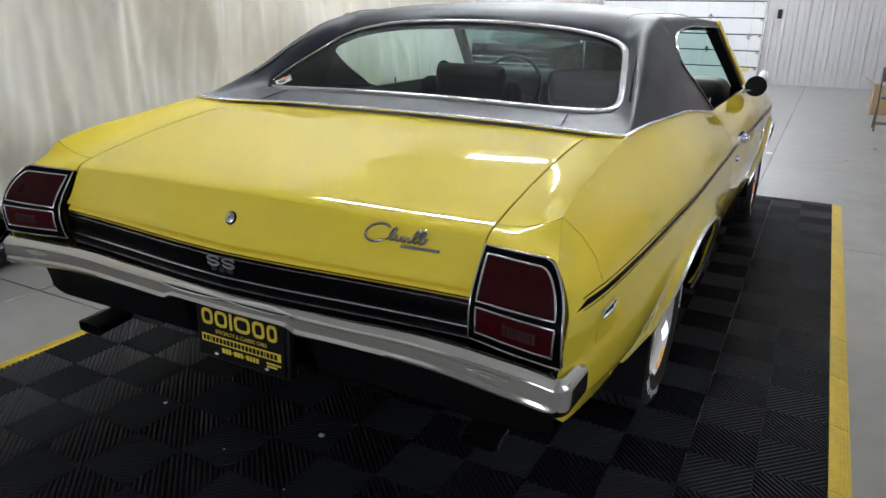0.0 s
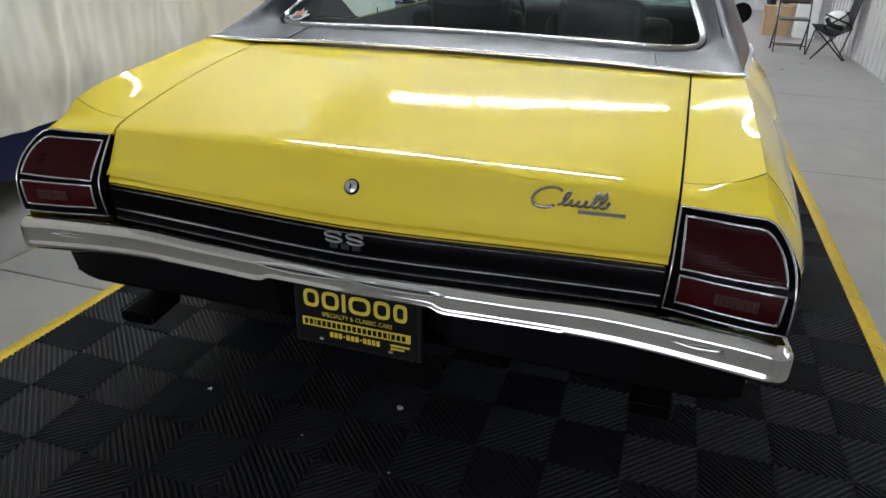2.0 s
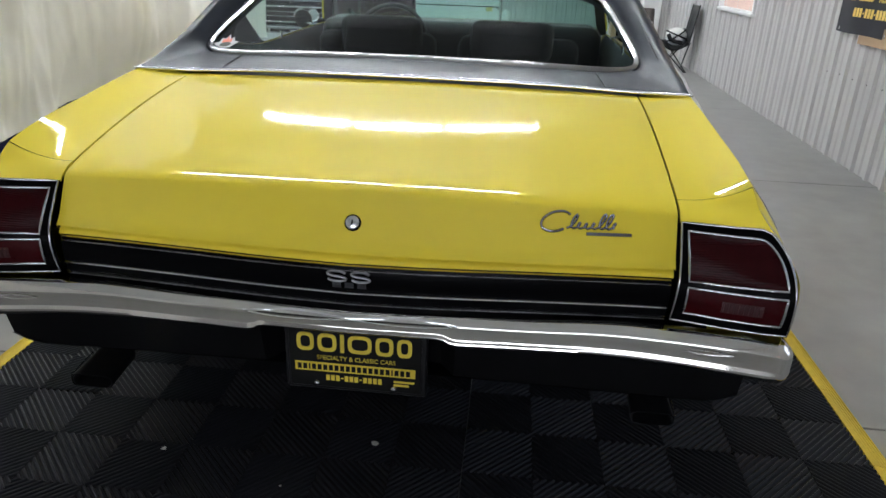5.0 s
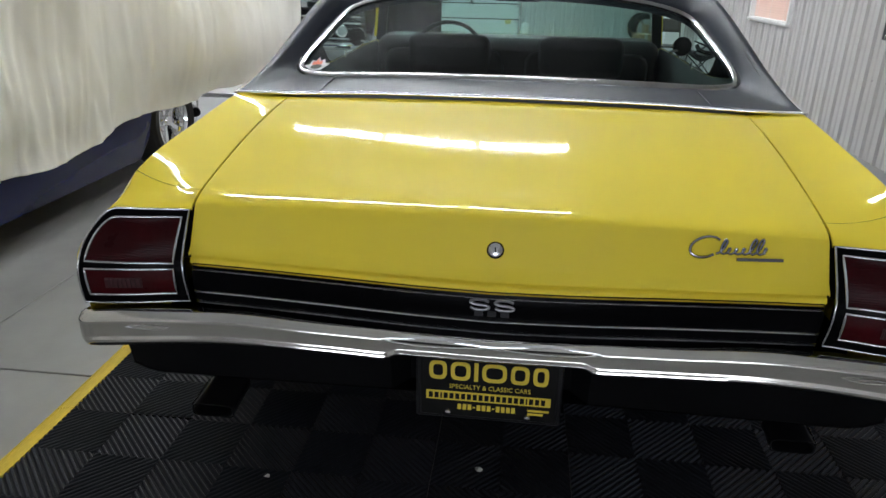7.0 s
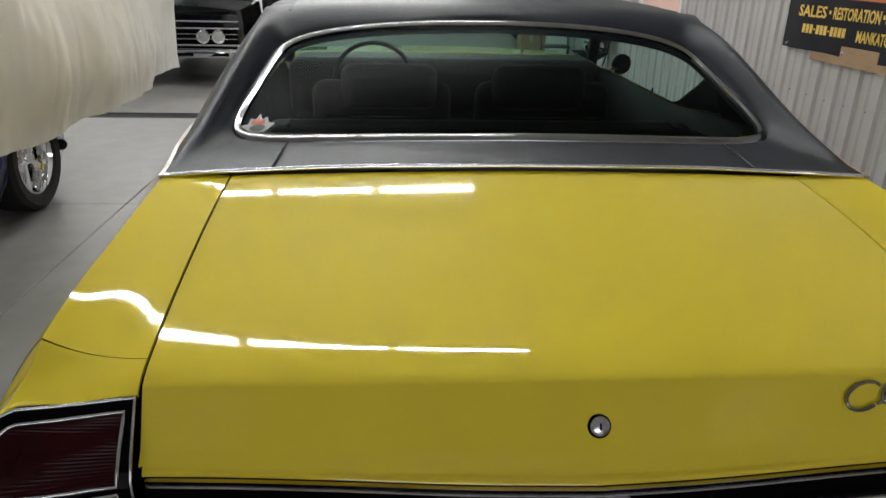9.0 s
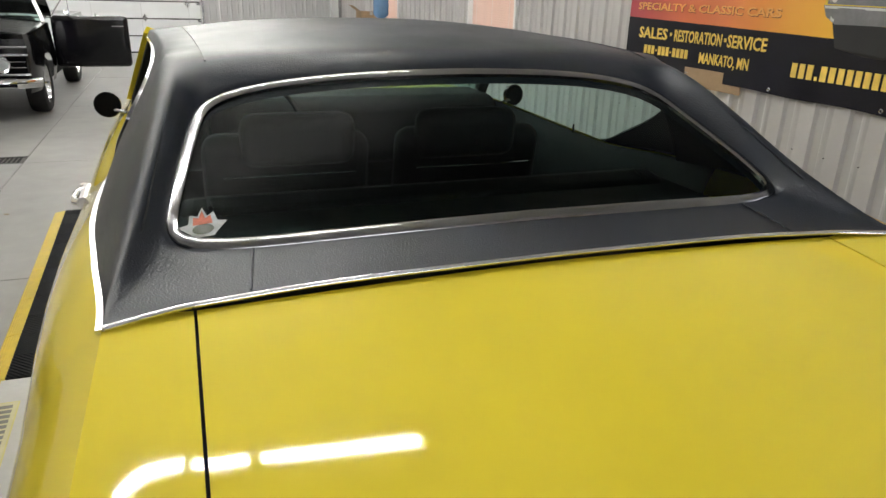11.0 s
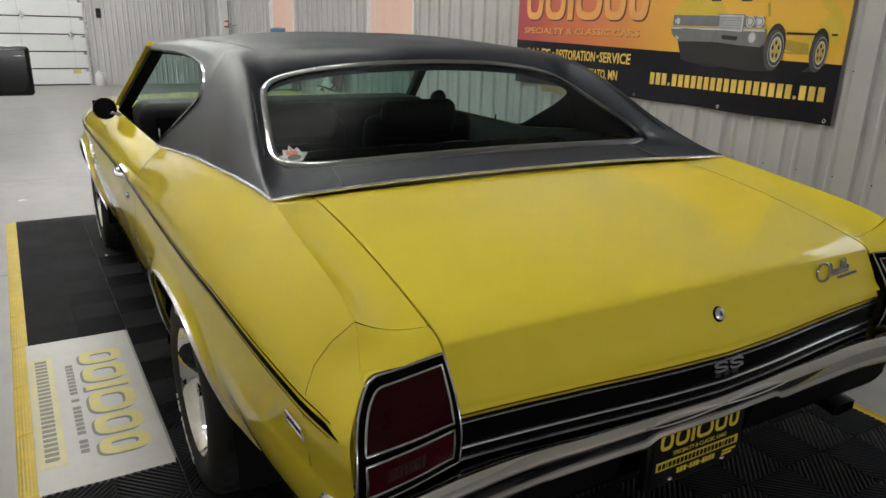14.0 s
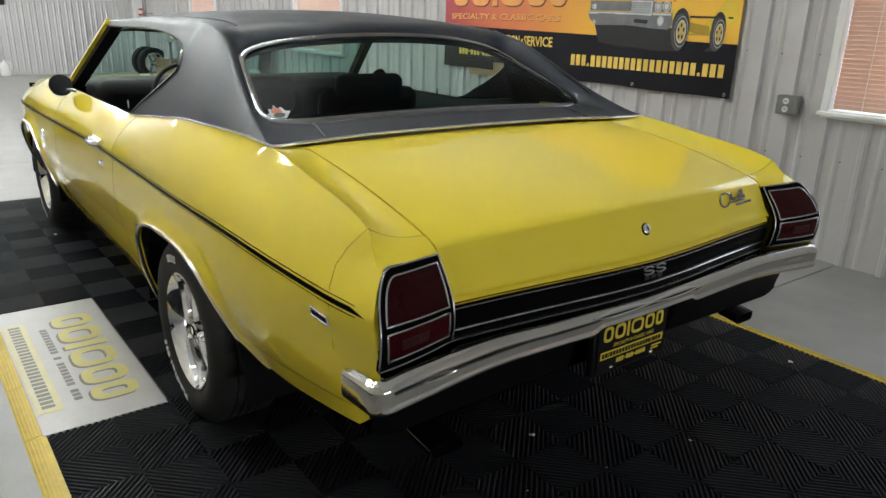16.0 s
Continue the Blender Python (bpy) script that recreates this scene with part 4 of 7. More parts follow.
# pressed recesses in the bumper face
def press(x0, x1, z0, h, bow=False):
    """A crease pressed into the face: a lens, or two teardrops that meet in the middle."""
    def at(x, t):
        u = (x - x0) / (x1 - x0)
        hw = h * (1 - abs(2 * u - 1) ** 2.2)
        if bow:
            v = min(1.0, abs(2 * u - 1))
            hw = h * (0.3 * (1 - v) + 0.9 * max(0, math.sin(math.pi * v ** 1.3)) ** 0.8)
        dip = (1 - t) / 1.6 if t > -0.6 else (t + 1) / 0.4
        return bump_face(x, z0 + hw * t, 0.0024 - 0.0068 * dip * (hw / h))
    return soften(sheet(at, lin(x0, x1, 41), [-1, -0.8, -0.6, -0.2, 0.3, 0.7, 1]), 40)


part("bumper_crease", press(-0.238, 0.238, 0.644, 0.0095, True), CHROME, bumper)
for s in (-1, 1):
    part("bumper_crease", press(min(s * 0.70, s * 0.80), max(s * 0.70, s * 0.80), 0.641, 0.0055), CHROME, bumper)
# valance under the bumper
val_lo = curve([(0, 0.47), (0.5, 0.465), (0.78, 0.462), (0.85, 0.475), (0.90, 0.52), (0.925, 0.58)])
bm = sheet(lambda x, t: (x, 0.285 + 0.04 * (1 - t) + 0.07 * max(0, abs(x) - 0.8) + (0.05 if abs(x) < 0.2 else 0.0), val_lo(abs(x)) + (0.645 - val_lo(abs(x))) * t), lin(-0.865, 0.865, 47), lin(0, 1, 7))
sheet(lambda x, t: (x, 0.32 + 0.07 * max(0, abs(x) - 0.8) + t, val_lo(abs(x))), lin(-0.865, 0.865, 47), [0, 0.12], bm)
part("rear_valance", soften(bm, 50), UNDER, car)

# licence plate
PLATE_BLACK = material("plate_black", (0.007, 0.007, 0.007), 0.4, vary=0.1, spec=0.15)
pl = part("licence_plate", box(-0.153, 0.153, 0.270, 0.274, 0.432, 0.588, 0.0015, seg=1), PLATE_BLACK, car, "black dealer plate with yellow shapes and lettering")
part("plate_bracket", box(-0.165, 0.165, 0.276, 0.30, 0.42, 0.60, 0.004, seg=1), SATIN_BLACK, pl)
x = -0.134
for w in (0.040, 0.044, 0.009, 0.055, 0.041, 0.034):
    if w < 0.02:
        part("name_bar", plate([(x, 0.527), (x + w, 0.527), (x + w, 0.574), (x, 0.574)], (0.2685, 0.2702)), YELLOW_INK, pl)
    else:
        part("name_ring", ring_shape(x, x + w, 0.527, 0.574, 0.0088, lambda a, b, d: (a, 0.2702 - 0.0017 * d, b)), YELLOW_INK, pl)
    x += w + 0.0085
letters("plate_letter", words("SPECIALTY & CLASSIC CARS", 0.016, Matrix.Translation((-0.088, 0.2695, 0.5055)) @ Matrix.Rotation(radians(90), 4, "X"), 0.0006, 0.182), YELLOW_INK, pl)
part("plate_band", plate([(-0.140, 0.474), (0.140, 0.474), (0.140, 0.497), (-0.140, 0.497)], (0.2688, 0.2702)), YELLOW_INK, pl)
x = -0.134
for k in range(21):
    w = 0.0035 if k in (2, 17) else 0.0092
    part("band_bar", plate([(x, 0.4785), (x + w, 0.4785), (x + w, 0.4925), (x, 0.4925)], (0.2676, 0.269)), PLATE_BLACK, pl)
    x += w + 0.0040
x = -0.068
for k in range(12):
    w, h = (0.006, 0.003) if k in (3, 7) else (0.0085, 0.014)
    z0 = 0.4565 if h < 0.01 else 0.451
    part("number_bar", plate([(x, z0), (x + w, z0), (x + w, z0 + h), (x, z0 + h)], (0.2688, 0.2702)), YELLOW_INK, pl)
    x += w + 0.0030
for z in (0.459, 0.450):
    part("small_bar", plate([(0.090, z), (0.138 if z > 0.455 else 0.125, z), (0.138 if z > 0.455 else 0.125, z + 0.005), (0.090, z + 0.005)], (0.2688, 0.2702)), YELLOW_INK, pl)
for x in (-0.09, 0.09):
    b = lathe([(0, -0.008), (0.005, -0.007), (0.0075, -0.004), (0.008, 0)], 12)
    b.transform(Matrix.Translation((x, 0.270, 0.442)) @ Matrix.Rotation(radians(90), 4, "Z"))
    part("plate_bolt", b, CHROME, pl)
pl.location = (0, 0.014, 0.003)

# bright badges: a script ribbon with a bar, and a two-figure emblem
def ribbon(points, r, n=6):
    out = []
    for i in range(len(points) - 1):
        p0, p1, p2, p3 = (Vector((*points[min(max(j, 0), len(points) - 1)], 0)) for j in (i - 1, i, i + 1, i + 2))
        for k in range(n):
            t = k / n
            out.append(0.5 * (2 * p1 + (p2 - p0) * t + (2 * p0 - 5 * p1 + 4 * p2 - p3) * t * t + (3 * p1 - p0 - 3 * p2 + p3) * t ** 3))
    return out + [Vector((*points[-1], 0))]


def on_lid(x, z, out):
    """A point on the lid's rear face at height z."""
    for k in range(40):
        p, q = lid_at(x, k), lid_at(x, k + 1)
        if p.z <= z <= q.z:
            r = p.lerp(q, (z - p.z) / max(q.z - p.z, 1e-6))
            n = Vector((0, -(q.z - p.z), q.y - p.y)).normalized()
            return r + n * out
    return lid_at(x, 0)


def cursive(x0, z0, pitch, heights, lean=0.55):
    """A running line of slanted loops, one for each height."""
    pts = []
    for i, h in enumerate(heights):
        for t in lin(0, 2 * math.pi, 13)[:-1]:
            z = h * (1 - math.cos(t)) / 2
            pts.append((x0 + pitch * (i + t / (2 * math.pi)) + pitch * 0.42 * math.sin(t) * (h / 0.02) ** 0.5 + lean * z, z0 + z))
    return pts


arc = [(0.424 + 0.030 * math.cos(t) + 0.45 * 0.019 * math.sin(t), 0.868 + 0.019 * math.sin(t)) for t in lin(0.75, 5.5, 15)]
badge = part("swash_badge", tube([on_lid(p.x, p.y, 0.005) for p in ribbon(arc, 0, 3)], 0.0032, 6), BADGE, car, "chrome wavy ornament on the lid")
part("swash_line", tube([on_lid(x, z, 0.005) for x, z in cursive(0.445, 0.856, 0.0145, (0.026, 0.011, 0.010, 0.011, 0.028, 0.028, 0.012))], 0.0028, 6), BADGE, badge)
part("badge_bar", soften(sweep([on_lid(x, 0.8465, 0.003) for x in lin(0.487, 0.580, 8)], [(-0.0032, -0.002), (-0.0032, 0.003), (0.0032, 0.003), (0.0032, -0.002)], up=(0, -0.85, 0.5)), 30), BRIGHT_TRIM, badge)
for s in (-1, 1):
    cx = 0.0 + s * 0.0255
    bend = [(0.43, 0.30), (0.20, 0.5), (-0.22, 0.5), (-0.46, 0.28), (-0.26, 0.06), (0.26, -0.06), (0.46, -0.28), (0.22, -0.5), (-0.20, -0.5), (-0.43, -0.30)]
    fig = [(cx + p.x * 0.043, 0.7425 + p.y * 0.021) for p in ribbon(bend, 0, 4)]
    part("emblem_ribbon", tube([(x, tail(0, z) - 0.008, z) for x, z in fig], 0.0030, 6), EMBLEM, car, "silver double-bend emblem")
for i in range(3):
    x = -0.036 + i * 0.027
    for dz in (0.0, 0.0042, 0.0084):
        part("emblem_bar", box(x, x + 0.018, tail(0, 0.72) - 0.008, tail(0, 0.72) - 0.003, 0.7160 + dz, 0.7180 + dz), SMOKE, car)

# side stripes and side marker lamps
for s in (-1, 1):
    for lo, hi in ((-0.0075, -0.0055), (-0.0005, 0.0105), (0.0160, 0.0180)):
        def stripe_at(y, t):
            z = stripe_z(y) + 0.006 + (lo + (hi - lo) * t) * max(0.06, min(1, (y - 0.314) / 0.035, (5.0 - y) / 0.2))
            return (s * (side_x(y, z) + 0.0012), shear(y, z), z)
        part("side_stripe", soften(sheet(stripe_at, lin(0.316 if hi - lo > 0.005 else 0.345, 4.95, 110), lin(0, 1, 4))), TRIM_BLACK, car)
    def mk(y, z, o):
        return (s * (side_x(y, z) + o), shear(y, z), z)
    ring = [mk(y, z, 0.004) for y, z in ((0.430, 0.738), (0.430, 0.757), (0.486, 0.761), (0.486, 0.742))]
    m = part("side_marker", tube(ring, 0.0038, 8, closed=True), CHROME, car, "small chrome-framed side marker lamp")
    part("marker_lens", soften(sheet(lambda y, t: mk(y, 0.738 + 0.019 * t + (y - 0.430) * 0.072, 0.003), [0.430, 0.46, 0.486], [0, 1])), TRIM_BLACK, m)

# small bright fender emblems
for s in (-1, 1):
    for i in range(2):
        y0 = 3.72 - 0.048 * i
        fig = [(y0 - 0.020 * dy, 0.705 + 0.017 * dz) for dy, dz in ((0.9, 0.7), (0.3, 1), (-0.7, 0.8), (-0.6, 0.15), (0.6, -0.15), (0.7, -0.8), (-0.3, -1), (-0.9, -0.7))]
        part("fender_emblem", tube([(s * (side_x(y, z) + 0.004), y, z) for y, z in fig], 0.0035, 6), CHROME, car, "small silver fender emblem")
    for i in range(3):
        y0 = 3.745 - 0.036 * i
        part("emblem_bar", tube([(s * (side_x(y, 0.672) + 0.003), y, 0.672) for y in (y0, y0 - 0.024)], 0.006, 6), CHROME, car)

# wheel arch mouldings
for s in (-1, 1):
    for c, a, h in ARCHES:
        ys = lin(0.888, c - a, 8)[:-1] if c == AXLE_R else []
        ys += [c - a * math.cos(math.pi * i / 60) for i in range(61)]
        pts = [Vector((s * (side_x(y, bottom_z(y)) + 0.002), shear(y, bottom_z(y)), bottom_z(y))) for y in ys]
        for _ in range(2):
            pts = [pts[0]] + [(p + 2 * q + r) / 4 for p, q, r in zip(pts, pts[1:], pts[2:])] + [pts[-1]]
        part("arch_moulding", soften(sweep(pts, [(-0.005, -0.008), (0.006, -0.006), (0.008, 0.002), (0.006, 0.007), (-0.005, 0.008)], up=(1, 0, 0), scale=lambda u: min(1, 0.4 + u * 30)), 60), MOULDING, car)

# inner tub, wheel houses and underbody
for y0, y1 in ((AXLE_R + 0.47, AXLE_F - 0.46), (AXLE_F + 0.46, 4.9)):
    part("floor_pan", box(-0.80, 0.80, y0, y1, 0.32, 0.62), UNDER, car)
part("boot_floor", box(-0.80, 0.80, 0.42, AXLE_R - 0.47, 0.46, 0.62), UNDER, car)
part("spine", box(-0.62, 0.62, 0.50, 4.9, 0.38, 0.60), UNDER, car)
part("boot_liner", box(-0.60, 0.60, 0.42, 1.05, 0.62, 0.86), UNDER, car)
for c in (AXLE_R, AXLE_F):
    for x0, x1 in ((-0.94, -0.6), (0.6, 0.94)):
        part("wheel_house", soften(sheet(lambda a, x: (x, c + 0.50 * math.cos(a), 0.28 + 0.47 * math.sin(a)), lin(0, math.pi, 17), [x0, x1])), UNDER, car)
part("rear_axle", tube([(-0.8, AXLE_R, HUB_Z), (0.8, AXLE_R, HUB_Z)], 0.045, 10), UNDER, car)

# exhaust tips
TIP_BLACK = material("dark_chrome", (0.007, 0.007, 0.008), 0.36, 0.0, spec=0.10, vary=0.2, scale=20)


for s in (-1, 1):
    mouth, back, z0, x0, x1 = (0.326, 0.405, 0.398, 0.640, 0.738) if s > 0 else (0.300, 0.425, 0.378, 0.611, 0.715)
    cx, hw, hh = (x0 + x1) / 2, (x1 - x0) / 2, 0.0165
    sec = [(hw * math.copysign(abs(math.cos(a)) ** 0.35, math.cos(a)), hh * math.copysign(abs(math.sin(a)) ** 0.5, math.sin(a))) for a in lin(0, 2 * math.pi, 33)[:-1]]
    bm = bmesh.new()
    rows = []
    for t, k in ((0, 0.90), (0.10, 0.98), (0.30, 0.95), (0.94, 1.0), (1.0, 1.02), (1.0, 0.93), (0.55, 0.90)):
        rows.append([bm.verts.new((s * (cx + a * k), back + (mouth - back) * t, z0 + 0.010 * (1 - t) + b * k)) for a, b in sec])
    for a, b in zip(rows, rows[1:]):
        for j in range(32):
            bm.faces.new((a[j], b[j], b[(j + 1) % 32], a[(j + 1) % 32]))
    bm.faces.new(rows[0])
    tip = part("exhaust_tip", soften(bm, 45), TIP_BLACK, car, "flat rectangular dark exhaust tip")
    edge_line = [(s * (x1 + 0.001), back + (mouth - back) * t, z0 + 0.012 + 0.010 * (1 - t)) for t in lin(0.2, 1, 5)]
    part("tip_edge", tube(edge_line, 0.0014, 6), STEEL, tip)
    part("tip_clamp", box(s * x0 if s > 0 else -x1, s * x1 if s > 0 else -x0, back - 0.006, back + 0.012, z0 + 0.022, z0 + 0.040, 0.003, seg=1), SATIN_BLACK, tip)
    part("tail_pipe", tube([(s * cx, back - 0.01, z0 + 0.012), (s * cx, back + 0.05, z0 + 0.03), (s * 0.6, 0.58, 0.45), (s * 0.5, 0.75, 0.47), (s * 0.5, 1.1, 0.45)], 0.024, 10), UNDER, tip)

# ---- vinyl roof and rear window ----
edge_x = curve([(0.9, 0.806), (0.965, 0.806), (1.2, 0.768), (1.45, 0.722), (1.65, 0.690), (1.85, 0.685), (2.4, 0.700), (2.97, 0.735)])
edge_z = curve([(0.9, 1.03), (0.965, 1.036), (1.2, 1.118), (1.45, 1.245), (1.62, 1.318), (1.80, 1.348), (2.1, 1.352), (2.6, 1.350), (2.97, 1.338)])
crown_z = curve([(1.5, 1.27), (1.59, 1.325), (1.64, 1.356), (1.72, 1.379), (1.9, 1.398), (2.2, 1.412), (2.6, 1.408), (2.97, 1.378)])
trim_y = curve([(0, 1.062), (0.4, 1.056), (0.68, 1.036), (0.76, 1.000), (0.806, 0.965)])
trim_z = curve([(0, 1.034), (0.4, 1.032), (0.68, 1.026), (0.76, 1.030), (0.806, 1.036)])
pane_mid = curve([(1.0, 0.96), (1.17, 1.060), (1.38, 1.198), (1.59, 1.317), (1.75, 1.40)])


def pane_z(x, y):
    k = 0.053 + (0.26 - 0.053) * (y - 1.195) / (1.686 - 1.195)
    return pane_mid(y) - k * x * x


def roof_z(x, y):
    s = abs(x) / edge_x(y)
    return crown_z(y) - (crown_z(y) - edge_z(y)) * s ** 2.4


def back_xy(p, q):
    """Plan of the back of the roof: p across, q from the trim (-1) to the roof (1)."""
    y = 1.3
    for _ in range(12):
        x = p * edge_x(y)
        y0, y1 = trim_y(abs(x)), 1.70 + 0.25 * x * x
        y = y0 + (y1 - y0) * (q + 1) / 2
    return x, y


NL = 96
loop, outer = [], []
for i in range(NL):
    a = 2 * math.pi * i / NL
    c, s = math.cos(a), math.sin(a)
    m = max(abs(c), abs(s))
    outer.append((c / m, s / m))
    r = (abs(c) ** 7 + abs(s) ** 7) ** (-1 / 7)
    P, Q = c * r, s * r
    q = 0.045 + 0.645 * Q
    loop.append((P * (0.95 - 0.035 * (q + 0.6)), q))


def ring_at(i, t):
    p = loop[i][0] + (outer[i][0] - loop[i][0]) * t
    q = loop[i][1] + (outer[i][1] - loop[i][1]) * t
    x, y = back_xy(p, q)
    if t >= 0.999 and q <= -0.999:
        return Vector((x, y, trim_z(abs(x))))
    zo = edge_z(y) if abs(outer[i][0]) > 0.999 else (roof_z(x, y) if outer[i][1] > 0.999 else trim_z(min(abs(x), 0.8)))
    if t >= 0.999:
        return Vector((x, y, zo))
    xe, ye = back_xy(*outer[i])
    zo = edge_z(ye) if abs(outer[i][0]) > 0.999 else (roof_z(xe, ye) if outer[i][1] > 0.999 else trim_z(min(abs(xe), 0.806)))
    xw, yw = back_xy(*loop[i])
    S = t ** 0.8 if outer[i][1] < -0.5 else 1 - (1 - t) ** 2.2
    return Vector((x, y, pane_z(xw, yw) * (1 - S) + zo * S))


bm = bmesh.new()
ts = [0, 0.12, 0.25, 0.4, 0.55, 0.7, 0.85, 1]
rows = [[bm.verts.new(ring_at(i, t)) for t in ts] for i in range(NL)]
for i in range(NL):
    a, b = rows[i], rows[(i + 1) % NL]
    for j in range(len(ts) - 1):
        bm.faces.new((a[j], b[j], b[j + 1], a[j + 1]))
# inward return into the window opening
for i in range(NL):
    a, b = rows[i][0], rows[(i + 1) % NL][0]
    bm.faces.new((a, b, bm.verts.new(b.co + Vector((0, 0.01, -0.03))), bm.verts.new(a.co + Vector((0, 0.01, -0.03)))))
side_ys = sorted({round(back_xy(*outer[i])[1], 6) for i in range(NL) if outer[i][0] > 0.999})
top_ps = [outer[i][0] for i in range(NL) if outer[i][1] > 0.999]
top_ps.sort()
roof_rows = lin(0, 1, 22)


def roof_at(p, t):
    x, y = back_xy(p, 1.0)
    y = y + (2.97 - y) * t
    x = p * edge_x(y)
    return (x, y, roof_z(x, y))


sheet(roof_at, top_ps, roof_rows, bm)
roof_ys = [roof_at(1, t)[1] for t in roof_rows]


def sail_x(y, z):
    zb, ze = belt_z(y), edge_z(y)
    s = (z - zb) / max(ze - zb, 0.002)
    return belt_x(y) + (edge_x(y) - belt_x(y)) * s + 0.06 * s * (1 - s) * min(1, max(0, (ze - zb) / 0.3))


win_lo = curve([(1.80, 1.190), (1.84, 1.165), (1.95, 1.110), (2.10, 1.045), (2.26, 0.981), (2.30, 0.975)])
win_hi = curve([(1.80, 1.200), (1.83, 1.235), (1.90, 1.270), (2.05, 1.300), (2.4, 1.318), (2.97, 1.312)])
WIN_Y = 1.80
for s in (-1, 1):
    ya = [y for y in side_ys + roof_ys if y <= WIN_Y] + [WIN_Y]
    ya = sorted(set(ya))
    sheet(lambda y, t: (s * sail_x(y, belt_z(y) + (edge_z(y) - belt_z(y)) * t), y, belt_z(y) + (edge_z(y) - belt_z(y)) * t), ya, lin(0, 1, 11), bm)
    yb = [WIN_Y] + [y for y in roof_ys if y > WIN_Y]
    sheet(lambda y, t: (s * sail_x(y, win_hi(y) + (edge_z(y) - win_hi(y)) * t), y, win_hi(y) + (edge_z(y) - win_hi(y)) * t), yb, lin(0, 1, 4), bm)
    yc = lin(WIN_Y, 2.262, 12)
    sheet(lambda y, t: (s * sail_x(y, belt_z(y) + (win_lo(y) - belt_z(y)) * t), y, belt_z(y) + (win_lo(y) - belt_z(y)) * t), yc, lin(0, 1, 6), bm)
bmesh.ops.remove_doubles(bm, verts=bm.verts[:], dist=0.003)
fixed = {v for e in bm.edges if len(e.link_faces) == 1 for v in e.verts}
ridge = []
for v in bm.verts:
    x, y, z = abs(v.co.x), v.co.y, v.co.z
    near_side = y < 1.9 and abs(x - edge_x(y)) < 0.075 and abs(z - edge_z(y)) < 0.09
    near_top = abs(y - (1.70 + 0.25 * x * x)) < 0.10 and z > 1.2
    if v not in fixed and (near_side or near_top) and z - belt_z(y) > 0.012 and z > 1.05:
        ridge.append(v)
for _ in range(7):
    bmesh.ops.smooth_vert(bm, verts=ridge, factor=0.5, use_axis_x=True, use_axis_y=True, use_axis_z=True)
part("vinyl_roof", soften(bm, 75), VINYL, car, "black grained vinyl roof covering")

# roof seams
for s in (-1, 1):
    for d in (0.0,):
        pts = []
        for t in lin(0, 1, 30):
            y = 1.69 + (2.95 - 1.69) * t
            x = s * (0.60 + 0.03 * t) + d
            pts.append((x, y, roof_z(x, y) + 0.0008))
        part("roof_seam", tube(pts, 0.0022, 6), VINYL, car)

for s in (-1, 1):
    pts = []
    for q in lin(-0.97, -0.62, 8):
        x, y = back_xy(s * 0.735, q)
        k = (q + 1) / 0.4
        pts.append((x, y, trim_z(abs(x)) + (pane_z(x, back_xy(s * 0.735, -0.6)[1]) - trim_z(abs(x))) * min(1, k ** 0.8) + 0.001))
    part("band_seam", tube(pts, 0.0025, 6), VINYL, car)

# glass and its moulding
bm = bmesh.new()
rad = [1.02, 0.85, 0.65, 0.45, 0.25, 0.08]
rows = []
for k in rad:
    row = []
    for p, q in loop:
        x, y = back_xy(p * k, 0.045 + (q - 0.045) * k)
        row.append(bm.verts.new((x, y, pane_z(x, y) - 0.006)))
    rows.append(row)
for a, b in zip(rows, rows[1:]):
    for i in range(NL):
        bm.faces.new((a[i], a[(i + 1) % NL], b[(i + 1) % NL], b[i]))
bm.faces.new(rows[-1])
rw = part("rear_window", soften(bm, 80), CAR_GLASS, car, "tinted rear window")
rw.visible_shadow = False
mould = [ring_at(i, 0.0) + Vector((0, 0, 0.002)) for i in range(NL)]
part("window_moulding", soften(sweep(mould, [(-0.015, -0.007), (-0.0135, 0.002), (-0.005, 0.0052), (0.006, 0.0045), (0.012, 0.002), (0.015, -0.007)], closed=True, up=(0, -0.5, 0.86)), 50), BRIGHT_TRIM, car, "chrome rear window moulding")

